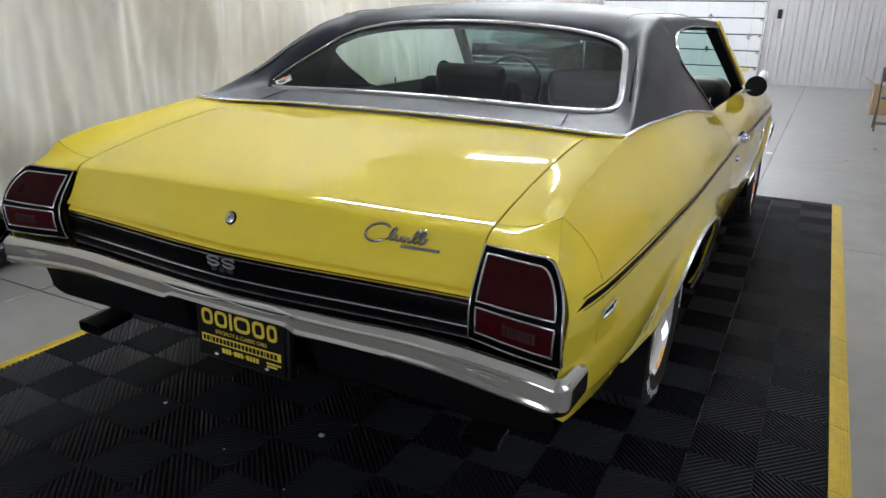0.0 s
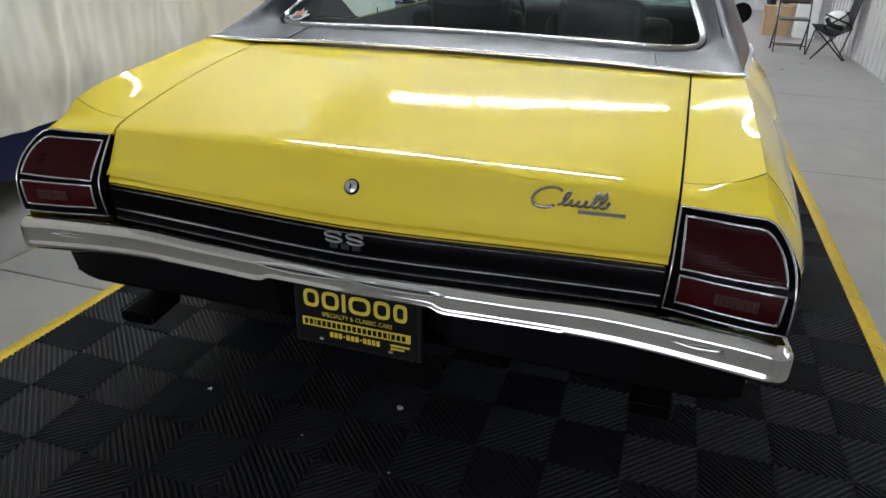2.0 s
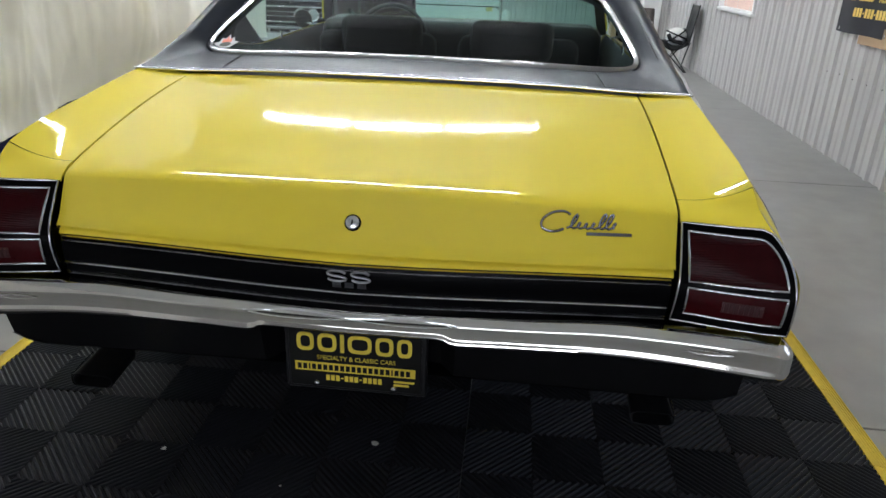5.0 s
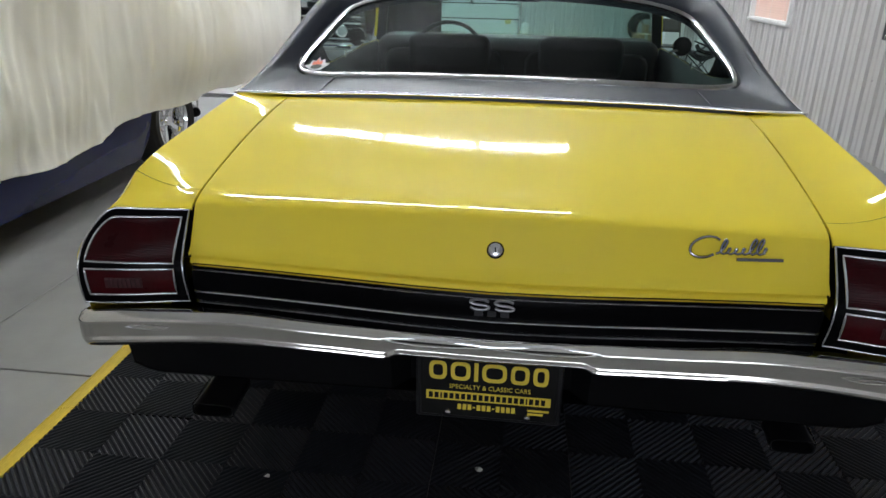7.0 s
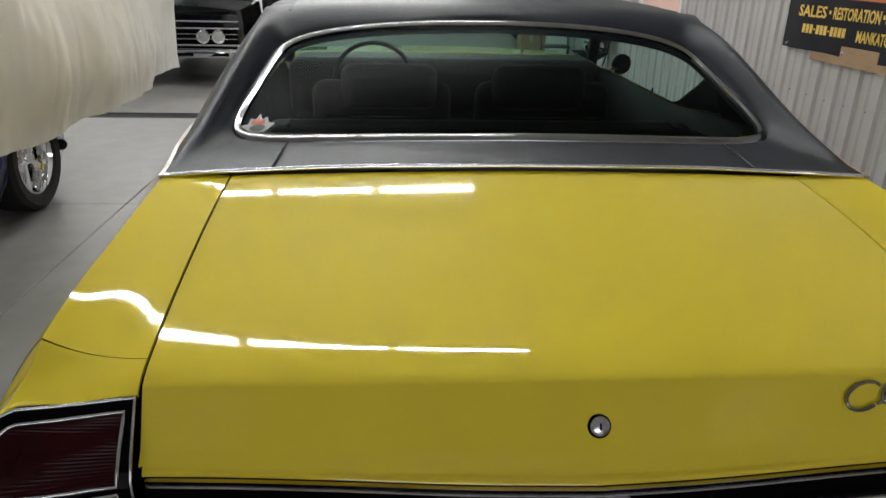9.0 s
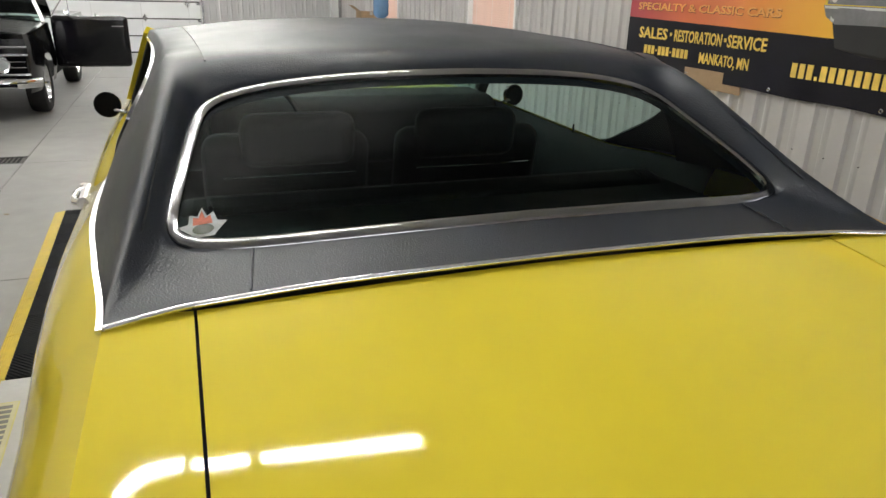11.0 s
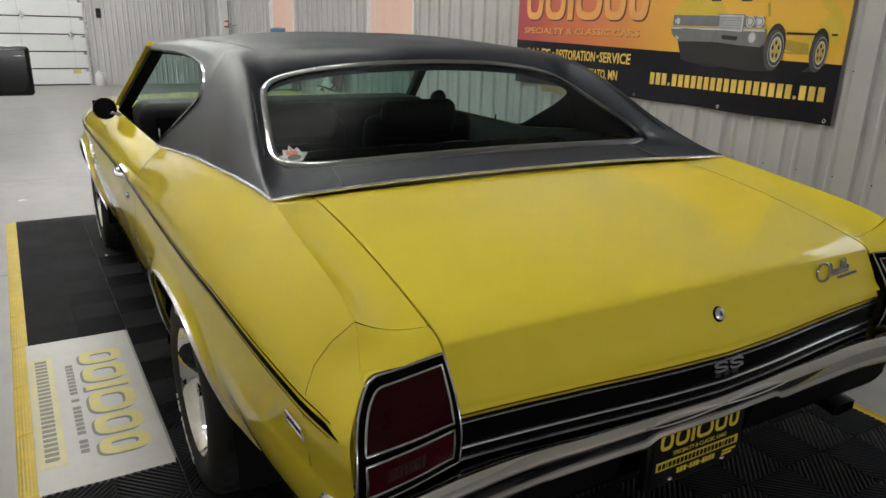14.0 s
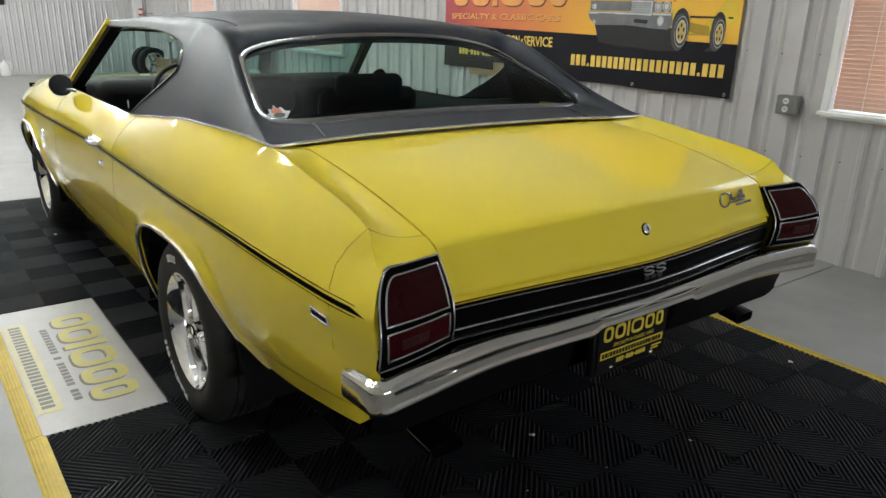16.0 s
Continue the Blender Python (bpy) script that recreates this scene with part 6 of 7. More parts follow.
part("bumper_corner", soften(sweep([(BC + 0.55, 4.48, 0.30), (BC + 0.70, 4.42, 0.30), (BC + 0.78, 4.30, 0.30)], circle(0.04, 10))), SATIN_BLACK, blue)
for y in (1.05, 3.86):
    for s in (-1, 1):
        simple_wheel(blue, (BC + s * 0.72, y, FLOOR_Z + 0.335), 0.335, 0.22, s, CHROME)

# black classic car with its door open
blk = thing("black_car", (-3.1, 11.2, FLOOR_Z), "glossy black classic car with chrome front and an open door", "car")
KC, KW, KY = -3.12, 0.90, 8.85


def black_at(y, t, s):
    lo = 0.30
    for c in (9.62, 12.50):
        if abs(y - c) < 0.42:
            lo = max(lo, 0.28 + 0.40 * math.sqrt(max(0, 1 - ((y - c) / 0.42) ** 2)))
    hi = 0.93 + 0.06 * min(1, (y - KY) / 1.2)
    z = lo + (hi - lo) * t
    return (KC + s * (KW + 0.03 * math.sin(math.pi * min(1, max(0, (z - 0.25) / 0.7))) - 0.10 * max(0, 0.45 - z) - 0.06 * max(0, 1 - (y - KY) / 0.4) ** 2), y, z)


def ky(a, b):
    return sorted(set(lin(a, b, int((b - a) / 0.08) + 2) + [c - 0.4199 * math.cos(math.pi * i / 24) for c in (9.62, 12.50) for i in range(25) if a < c - 0.4199 * math.cos(math.pi * i / 24) < b]))


for s in (-1, 1):
    part("front_fender", soften(sheet(lambda y, t: black_at(y, t, s), ky(KY, 10.25), lin(0, 1, 12)), 50), BLACK_PAINT, blk)
    part("rear_quarter", soften(sheet(lambda y, t: black_at(y, t, s), ky(11.40, 13.7), lin(0, 1, 12)), 50), BLACK_PAINT, blk)
    if s < 0:
        part("closed_door", soften(sheet(lambda y, t: black_at(y, t, s), ky(10.254, 11.396), lin(0, 1, 12)), 50), BLACK_PAINT, blk)
    for y in (9.62, 12.50):
        simple_wheel(blk, (KC + s * 0.79, y, FLOOR_Z + 0.335), 0.335, 0.21, s, CHROME)
bm = sheet(lambda y, p: (KC + p * (KW - 0.04), y, black_at(y, 1, 1)[2] + 0.055 * (1 - p * p)), lin(KY, 10.35, 16), lin(-1, 1, 15))
part("hood", soften(bm), BLACK_PAINT, blk)
bm = sheet(lambda y, p: (KC + p * (KW - 0.04), y, 0.99 + 0.02 * (1 - p * p)), lin(12.6, 13.7, 8), lin(-1, 1, 9))
part("boot_lid", soften(bm), BLACK_PAINT, blk)
bm = sheet(lambda p, t: (KC + p * (0.82 - 0.20 * t), 10.35 + 0.50 * t + 0.05 * (1 - p * p), 0.98 + 0.38 * t), lin(-1, 1, 11), lin(0, 1, 5))
g = part("windscreen", soften(bm), CAR_GLASS, blk)
bm = sheet(lambda y, p: (KC + p * (0.64 - 0.05 * p * p), y, 1.39 - 0.05 * p * p - 0.45 * max(0, (y - 11.9) / 0.9) ** 2), lin(10.83, 12.75, 18), lin(-1, 1, 11))
part("roof", soften(bm), BLACK_PAINT, blk)
for s in (-1, 1):
    part("windscreen_post", tube([(KC + s * 0.84, 10.33, 0.97), (KC + s * 0.64, 10.86, 1.36)], 0.025, 8), CHROME, blk)
part("floor_pan", box(KC - 0.8, KC + 0.8, 10.1, 12.0, 0.28, 0.36), UNDER, blk)
part("engine_bay", box(KC - 0.60, KC + 0.60, 9.0, 10.2, 0.35, 0.85), UNDER, blk)
part("front_seat", box(KC - 0.6, KC + 0.6, 11.1, 11.3, 0.4, 1.02, 0.05, seg=3), CLOTH_BLACK, blk)
part("front_panel", soften(sheet(lambda p, t: (KC + p * 0.86, KY - 0.02 + 0.05 * abs(p) ** 3, 0.36 + 0.52 * t), lin(-1, 1, 17), lin(0, 1, 5))), BLACK_PAINT, blk)
part("grille_recess", soften(sheet(lambda p, t: (KC + p * 0.84, KY - 0.036 + 0.02 * abs(p) ** 3, 0.52 + 0.19 * t), lin(-1, 1, 15), lin(0, 1, 3))), TRIM_BLACK, blk)
for i in range(2):
    z = 0.585 + i * 0.06
    part("grille_bar", tube([(KC - 0.84, KY - 0.045, z), (KC, KY - 0.06, z), (KC + 0.84, KY - 0.045, z)], 0.004, 6), CHROME, blk)
for z in (0.51, 0.715, 0.80):
    part("grille_frame", tube([(KC - 0.87, KY - 0.04, z), (KC, KY - 0.06, z), (KC + 0.87, KY - 0.04, z)], 0.013, 8), CHROME, blk)
GLASS_WHITE = material("lamp_glass", (0.30, 0.32, 0.32), 0.12, vary=0.1, scale=40, coat=1.0)
for s in (-1, 1):
    for d in (0.42, 0.61):
        b = lathe([(0.062, 0.03), (0.082, 0.045), (0.088, 0.035), (0.090, 0)], 28)
        b.transform(Matrix.Translation((KC + s * d, KY - 0.03, 0.615)) @ Matrix.Rotation(radians(-90), 4, "Z"))
        lamp = part("headlamp", b, CHROME, blk)
        b = lathe([(0, 0.038), (0.03, 0.036), (0.064, 0.028)], 24)
        b.transform(Matrix.Translation((KC + s * d, KY - 0.03, 0.615)) @ Matrix.Rotation(radians(-90), 4, "Z"))
        part("lens", b, GLASS_WHITE, lamp)
prof = [(-0.03, -0.05), (0.01, -0.055), (0.035, -0.03), (0.04, 0.0), (0.03, 0.04), (0.0, 0.055), (-0.03, 0.05)]
part("front_bumper", soften(sweep([(KC + x, KY - 0.12 + 0.16 * abs(x / 0.95) ** 5, 0.42) for x in lin(-0.95, 0.95, 41)], prof, up=(0, 0, 1)), 40), CHROME, blk)
for x0, x1 in ((-0.74, -0.42), (-0.30, -0.02), (0.02, 0.30), (0.42, 0.74)):
    part("bumper_slot", box(KC + x0, KC + x1, KY - 0.168 + 0.02 * (abs(x0) > 0.4), KY - 0.14, 0.385, 0.425, 0.006), TRIM_BLACK, blk)
# the open door stands out square from its hinge
dr = part("open_door", box(-2.20, -1.30, 10.255, 10.375, 0.43, 1.07, 0.055, seg=4), BLACK_PAINT, blk, "open black car door seen edge-on")
part("door_handle", tube([(-1.50, 10.255, 0.945), (-1.49, 10.235, 0.945), (-1.37, 10.235, 0.945), (-1.36, 10.255, 0.945)], 0.008, 8), CHROME, dr)
part("door_lock", tube([(-1.40, 10.272, 0.90), (-1.40, 10.258, 0.90)], 0.012, 10), CHROME, dr)
part("vent_frame", tube([(-2.18, 10.31, 1.07), (-1.98, 10.31, 1.36), (-1.98, 10.31, 1.07)], 0.010, 8), CHROME, dr)
part("door_mirror", tube([(-1.99, 10.28, 1.08), (-1.99, 10.20, 1.10), (-1.99, 10.16, 1.12)], 0.028, 10, scale=lambda t: 0.35 + 0.8 * t), CHROME, dr)

# ---- banner on the right wall ----
def banner_paint():
    m = bpy.data.materials.new("banner_print")
    m.use_nodes = True
    nt = m.node_tree
    b = nt.nodes["Principled BSDF"]
    b.inputs["Roughness"].default_value = 0.38
    co, sep, ramp = nt.nodes.new("ShaderNodeTexCoord"), nt.nodes.new("ShaderNodeSeparateXYZ"), nt.nodes.new("ShaderNodeValToRGB")
    rng, nz = nt.nodes.new("ShaderNodeMapRange"), nt.nodes.new("ShaderNodeTexNoise")
    nz.inputs["Scale"].default_value = 3.0
    ad = nt.nodes.new("ShaderNodeMath")
    ad.operation = "MULTIPLY_ADD"
    ad.inputs[1].default_value = 0.35
    nt.links.new(co.outputs["Object"], sep.inputs[0])
    nt.links.new(co.outputs["Object"], nz.inputs["Vector"])
    nt.links.new(nz.outputs["Fac"], ad.inputs[0])
    nt.links.new(sep.outputs["Y"], ad.inputs[2])
    rng.inputs[1].default_value, rng.inputs[2].default_value = 5.3, 3.2
    nt.links.new(ad.outputs[0], rng.inputs[0])
    nt.links.new(rng.outputs[0], ramp.inputs[0])
    e = ramp.color_ramp.elements
    e[0].position, e[0].color = 0.0, (0.42, 0.045, 0.06, 1)
    e[1].position, e[1].color = 1.0, (0.80, 0.45, 0.04, 1)
    mid = ramp.color_ramp.elements.new(0.55)
    mid.color = (0.70, 0.20, 0.06, 1)
    nt.links.new(ramp.outputs[0], b.inputs["Base Color"])
    return m


BAN_DARK = material("banner_dark", (0.008, 0.0075, 0.013), 0.4, vary=0.2, scale=4, fine=60, spec=0.2)
BAN_PRINT = banner_paint()
GOLD_INK = material("banner_gold", (0.80, 0.55, 0.11), 0.45, vary=0.15, scale=14, fine=60)
BROWN_INK = material("banner_brown", (0.12, 0.04, 0.03), 0.5, vary=0.1)
ORANGE_INK = material("banner_orange", (0.78, 0.36, 0.10), 0.5, vary=0.1)
CARDBOARD = material("cardboard", (0.36, 0.24, 0.14), 0.8, vary=0.15, scale=5, fine=40)
ban = thing("wall_banner", (WALL_X - 0.04, 3.5, 0.93), "printed vinyl banner, dark below and orange above, hung on the siding", "banner")
B_L, B_R, B_TOP = 5.18, 1.875, 2.28
low = lambda y: 0.925 + 0.028 * (y - B_R) / (B_L - B_R) + 0.004 * math.sin((y - B_R) * 7.5)
split = lambda y: 1.287 + 0.06 * (y - B_R) / (B_L - B_R)


def ban_x(y, z, out=0.0):
    return WALL_X - 0.034 - out - 0.005 * (math.sin(y * 5.1 + z * 2) + math.sin(y * 11.3 - z * 4) * 0.5)


bm = sheet(lambda y, t: (ban_x(y, 1.0), y, low(y) + (split(y) - low(y)) * t), lin(B_R, B_L, 90), lin(0, 1, 5))
part("dark_band", soften(bm), BAN_DARK, ban)
bm = sheet(lambda y, t: (ban_x(y, 1.0), y, split(y) + (B_TOP - split(y)) * t), lin(B_R, B_L, 90), lin(0, 1, 7))
part("print", soften(bm), BAN_PRINT, ban)
for y in (2.71, 3.53, 4.37, 1.92, 5.12):
    b = lathe([(0.006, 0.002), (0.010, 0.004), (0.014, 0.001)], 14)
    b.transform(Matrix.Translation((ban_x(y, 1), y, low(y) + 0.025)) @ Matrix.Diagonal((-1, 1, 1, 1)))
    part("grommet", b, STEEL, ban)


def ban_words(text, y_left, z, width, size, mat, out=0.004, slope=0.0):
    m = Matrix.Translation((ban_x(y_left, z, out), y_left, z)) @ Matrix.Rotation(radians(-90), 4, "Z") @ Matrix.Rotation(radians(90), 4, "X") @ Matrix.Rotation(slope, 4, "Z")
    b = words(text, size, m, 0.0008, width, 0.022 * size)
    for v in b.verts:
        v.co.x = ban_x(v.co.y, 1.0, out) + (v.co.x - ban_x(y_left, z, out))
    return letters("letter", b, mat, ban)


def ban_bar(y0, y1, z0, z1, mat, name="bar", out=0.004, lean=0.0):
    b = bmesh.new()
    pts = [(y0, z0), (y1, z0), (y1 - lean, z1), (y0 - lean, z1)]
    fr = [b.verts.new((ban_x(y, 1.0, out), y, z)) for y, z in pts]
    bk = [b.verts.new((ban_x(y, 1.0, out - 0.0015), y, z)) for y, z in pts]
    b.faces.new(fr)
    for i in range(4):
        b.faces.new((fr[i], fr[(i + 1) % 4], bk[(i + 1) % 4], bk[i]))
    bmesh.ops.recalc_face_normals(b, faces=b.faces[:])
    return part(name, b, mat, ban)


ban_words("SALES", 5.00, 1.195, 0.36, 0.115, GOLD_INK)
ban_words("RESTORATION", 4.555, 1.195, 0.52, 0.115, GOLD_INK)
ban_words("SERVICE", 3.975, 1.195, 0.37, 0.115, GOLD_INK)
for y in (4.60, 4.00):
    ban_bar(y - 0.012, y + 0.012, 1.225, 1.25, GOLD_INK)
y = 4.91
for k in range(12):
    w = 0.022 if k in (3, 7) else 0.036
    ban_bar(y - w, y, 1.10 if k in (3, 7) else 1.075, 1.112 if k in (3, 7) else 1.14, GOLD_INK, "number_bar")
    y -= w + 0.012
ban_words("MANKATO, MN", 4.245, 1.062, 0.51, 0.105, GOLD_INK)
ban_words("SPECIALTY & CLASSIC CARS", 5.05, 1.405, 1.52, 0.075, BROWN_INK, 0.004)
ban_words("SPECIALTY & CLASSIC CARS", 5.052, 1.409, 1.52, 0.075, ORANGE_INK, 0.0065)
y = 5.035
for w in (0.25, 0.28, 0.07, 0.33, 0.25, 0.21):
    for shift, out, m in ((-0.012, 0.003, BROWN_INK), (0.0, 0.005, ORANGE_INK)):
        if w < 0.1:
            ban_bar(y - w + shift, y + shift, 1.532 + shift, 1.89 + shift, m, "name_bar", out)
        else:
            part("name_ring", ring_shape(y - w + shift, y + shift, 1.532 + shift, 1.89 + shift, 0.062, lambda a, b, d: (ban_x(a, 1.0, out - 0.0015 * (1 - d)), a, b)), m, ban)
    y -= w + 0.035
y = 3.372
for k in range(25):
    w = 0.020 if k in (3, 21) else 0.042
    ban_bar(y - w, y, 1.062, 1.085 if k in (3, 21) else 1.150, GOLD_INK, "web_bar")
    y -= w + 0.0175

# the printed car on the banner: flat colour shapes
P_YEL = material("print_yellow", (0.66, 0.46, 0.03), 0.45, vary=0.12, scale=6)
P_GREY = material("print_grey", (0.16, 0.16, 0.17), 0.4, vary=0.25, scale=12)
P_DARK = material("print_dark", (0.008, 0.008, 0.010), 0.4, vary=0.2)
P_SHADE = material("print_ochre", (0.40, 0.26, 0.02), 0.45, vary=0.15, scale=6)
P_SILVER = material("print_silver", (0.36, 0.37, 0.38), 0.4, vary=0.2, scale=14)
P_TYRE = material("print_tyre", (0.05, 0.05, 0.052), 0.45, vary=0.2, scale=10)
P_GILT = material("print_gilt", (0.50, 0.36, 0.10), 0.4, vary=0.25, scale=18)
P_PALE = material("print_pale", (0.55, 0.55, 0.55), 0.4, vary=0.15, scale=12)


def ban_shape(points, mat, out, name="print_shape"):
    b = bmesh.new()
    b.faces.new([b.verts.new((ban_x(y, 1.0, out), y, z)) for y, z in points])
    bmesh.ops.triangulate(b, faces=b.faces[:])
    return part(name, b, mat, ban)


def disc(cy, cz, ry, rz, n=24):
    return [(cy + ry * math.cos(2 * math.pi * i / n), cz + rz * math.sin(2 * math.pi * i / n)) for i in range(n)]


# body, far side and shadow
ban_shape([(3.15, 1.40), (3.10, 1.26), (2.9, 1.225), (2.5, 1.215), (2.05, 1.235), (1.98, 1.30), (2.40, 1.38)], P_DARK, 0.003)
ban_shape([(3.225, 1.47), (2.40, 1.40), (2.24, 1.338), (2.10, 1.336), (1.90, 1.43), (1.895, 1.50), (1.905, 1.56), (1.96, 1.63), (2.12, 1.70), (2.42, 1.76), (2.95, 1.74), (3.16, 1.66), (3.215, 1.58)], P_YEL, 0.0038)
ban_shape([(2.95, 1.745), (2.45, 1.765), (2.16, 1.715), (2.33, 1.90), (2.80, 1.92)], P_DARK, 0.0045)
ban_shape([(2.93, 1.735), (2.88, 1.66), (2.80, 1.66), (2.79, 1.74)], P_DARK, 0.0048)
ban_shape([(2.66, 1.74), (2.63, 1.655), (2.55, 1.655), (2.56, 1.745)], P_DARK, 0.0048)
ban_shape([(2.43, 1.640), (2.41, 1.56), (2.395, 1.56), (2.41, 1.645)], P_SHADE, 0.0048)
ban_shape([(2.26, 1.467), (1.93, 1.462), (1.93, 1.450), (2.26, 1.452)], P_DARK, 0.0048)
ban_shape([(2.42, 1.44), (2.24, 1.42), (2.10, 1.40), (2.09, 1.338), (2.24, 1.336), (2.40, 1.37)], P_SHADE, 0.0048)
# front: lamp row, grilles, bumper with its lights
ban_shape([(3.205, 1.572), (2.43, 1.560), (2.43, 1.490), (3.205, 1.497)], P_GREY, 0.0052)
for y in (3.158, 3.098, 2.540, 2.468):
    for k, m, o in ((1.0, P_PALE, 0.0062), (0.80, P_GREY, 0.0072), (0.60, P_PALE, 0.0082)):
        ban_shape(disc(y, 1.528, 0.033 * k, 0.036 * k), m, o)
for a, b, inner in ((3.066, 2.880, P_DARK), (2.808, 2.586, P_PALE)):
    ban_shape([(a, 1.578), (b, 1.574), (b, 1.457), (a, 1.466)], P_GREY, 0.0062)
    ban_shape([(a - 0.008, 1.572), (b + 0.008, 1.568), (b + 0.008, 1.463), (a - 0.008, 1.472)], P_PALE, 0.0072)
    ban_shape([(a - 0.018, 1.563), (b + 0.018, 1.560), (b + 0.018, 1.471), (a - 0.018, 1.479)], P_GREY if inner is P_DARK else P_SILVER, 0.0082)
    for k in range(5):
        z = 1.486 + k * 0.016
        ban_shape([(a - 0.02, z + 0.003), (b + 0.02, z + 0.001), (b + 0.02, z - 0.002), (a - 0.02, z)], inner if inner is P_DARK else P_GREY, 0.0090)
ban_shape([(3.228, 1.492), (2.41, 1.484), (2.405, 1.40), (2.44, 1.368), (2.60, 1.375), (2.80, 1.392), (3.13, 1.388), (3.20, 1.43)], P_GREY, 0.0056)
ban_shape([(3.222, 1.488), (2.42, 1.480), (2.42, 1.466), (3.215, 1.474)], P_PALE, 0.0060)
for a, b in ((3.04, 2.90), (2.76, 2.62)):
    ban_shape([(a, 1.440), (b, 1.432), (b + 0.01, 1.405), (a - 0.01, 1.412)], P_DARK, 0.0066)
for y, r in ((3.146, 0.024), (2.510, 0.030)):
    ban_shape(disc(y, 1.428, r, r * 1.2), P_SILVER, 0.0066)
    ban_shape(disc(y, 1.428, r * 0.75, r * 0.9), P_PALE, 0.0074)
# wheels: dark tyre with a pale letter ring, gilt spokes
for cy, cz, ry, rz in ((2.318, 1.358, 0.066, 0.128), (2.016, 1.350, 0.048, 0.112)):
    ban_shape(disc(cy + 0.012, cz + 0.030, ry * 1.12, rz * 1.02), P_DARK, 0.0060)
    ban_shape(disc(cy + 0.016, cz - 0.004, ry * 1.10, rz), P_TYRE, 0.0070)
    ban_shape(disc(cy, cz, ry * 0.86, rz * 0.84), P_SILVER, 0.0078)
    ban_shape(disc(cy, cz, ry * 0.80, rz * 0.79), P_TYRE, 0.0084)
    ban_shape(disc(cy, cz, ry * 0.62, rz * 0.62), P_PALE, 0.0090)
    ban_shape(disc(cy, cz, ry * 0.54, rz * 0.54), P_GILT, 0.0096)
    for i in range(5):
        a = 2 * math.pi * i / 5 + 0.3
        ban_shape(disc(cy + ry * 0.34 * math.cos(a), cz + rz * 0.34 * math.sin(a), ry * 0.12, rz * 0.12, 8), P_DARK, 0.0102)
cb = thing("cardboard_strip", (WALL_X - 0.03, 4.2, 0.9), "strip of brown cardboard wedged behind the banner's lower edge", "cardboard")
part("strip", box(WALL_X - 0.033, WALL_X - 0.028, 3.785, 4.75, 0.888, 1.02), CARDBOARD, cb)

# ---- far right corner: chairs, helmet, boxes, water jug ----
CHAIR_MET = material("brown_metal", (0.065, 0.055, 0.048), 0.4, 0.3, vary=0.15)
ch = thing("folding_chair", (2.15, 10.2, FLOOR_Z), "brown metal folding chair facing the room", "chair")
fx0, fx1, fz = 1.95, 2.36, FLOOR_Z
for x in (fx0, fx1):
    part("front_leg", tube([(x, 10.05, fz), (x, 10.40, 0.80)], 0.011, 8), CHAIR_MET, ch)
    part("rear_leg", tube([(x, 10.48, fz), (x, 10.20, 0.42)], 0.011, 8), CHAIR_MET, ch)
for y, z in ((10.09, 0.08), (10.46, 0.06)):
    part("stretcher", tube([(fx0, y, z), (fx1, y, z)], 0.008, 8), CHAIR_MET, ch)
part("seat", box(fx0 + 0.01, fx1 - 0.01, 10.02, 10.42, 0.415, 0.44, 0.01), CHAIR_MET, ch)
b = bmesh.new()
sheet(lambda x, t: (x, 10.34 + 0.05 * t + 0.04 * (1 - ((x - 2.155) / 0.2) ** 2), 0.62 + 0.19 * t), lin(fx0, fx1, 9), lin(0, 1, 5), b)
bk = part("backrest", soften(b), CHAIR_MET, ch)
bk.modifiers.new("thick", "SOLIDIFY").thickness = 0.012

cc = thing("camp_chair", (2.58, 9.75, FLOOR_Z), "black folding camp chair with its back to the siding", "chair")
for a, b in (((2.36, 9.55), (2.76, 9.97)), ((2.76, 9.55), (2.36, 9.97)), ((2.36, 9.55), (2.70, 9.57)), ((2.78, 9.55), (2.44, 9.57)), ((2.36, 9.97), (2.36, 9.58)), ((2.78, 9.97), (2.78, 9.58))):
    part("leg", tube([(*a, FLOOR_Z), (*b, 0.40)], 0.009, 6), SATIN_BLACK, cc)
for y in (9.56, 9.97):
    part("back_post", tube([(2.76, y, 0.36), (2.84, y, 0.92)], 0.009, 6), SATIN_BLACK, cc)
b = sheet(lambda u, v: (2.36 + 0.43 * u, 9.55 + 0.42 * v, 0.40 - 0.12 * math.sin(math.pi * u) * math.sin(math.pi * min(1, 0.3 + v * 0.7))), lin(0, 1, 9), lin(0, 1, 9))
part("seat_cloth", soften(b, 80), CLOTH_BLACK, cc).modifiers.new("thick", "SOLIDIFY").thickness = 0.006
b = sheet(lambda u, v: (2.77 + 0.07 * v + 0.03 * math.sin(math.pi * u), 9.56 + 0.41 * u, 0.40 + 0.50 * v), lin(0, 1, 9), lin(0, 1, 5))
part("back_cloth", soften(b, 80), CLOTH_BLACK, cc).modifiers.new("thick", "SOLIDIFY").thickness = 0.006
HELM = material("helmet_white", (0.74, 0.74, 0.73), 0.3, vary=0.05, coat=0.6)
hm = thing("helmet", (2.58, 9.72, 0.32), "white helmet with black straps lying on the camp chair", "helmet")
b = bmesh.new()
bmesh.ops.create_uvsphere(b, u_segments=28, v_segments=18, radius=0.135, matrix=Matrix.Translation((2.60, 9.70, 0.475)) @ Matrix.Diagonal((1.1, 1.0, 0.92, 1)))
part("shell", soften(b, 80), HELM, hm)
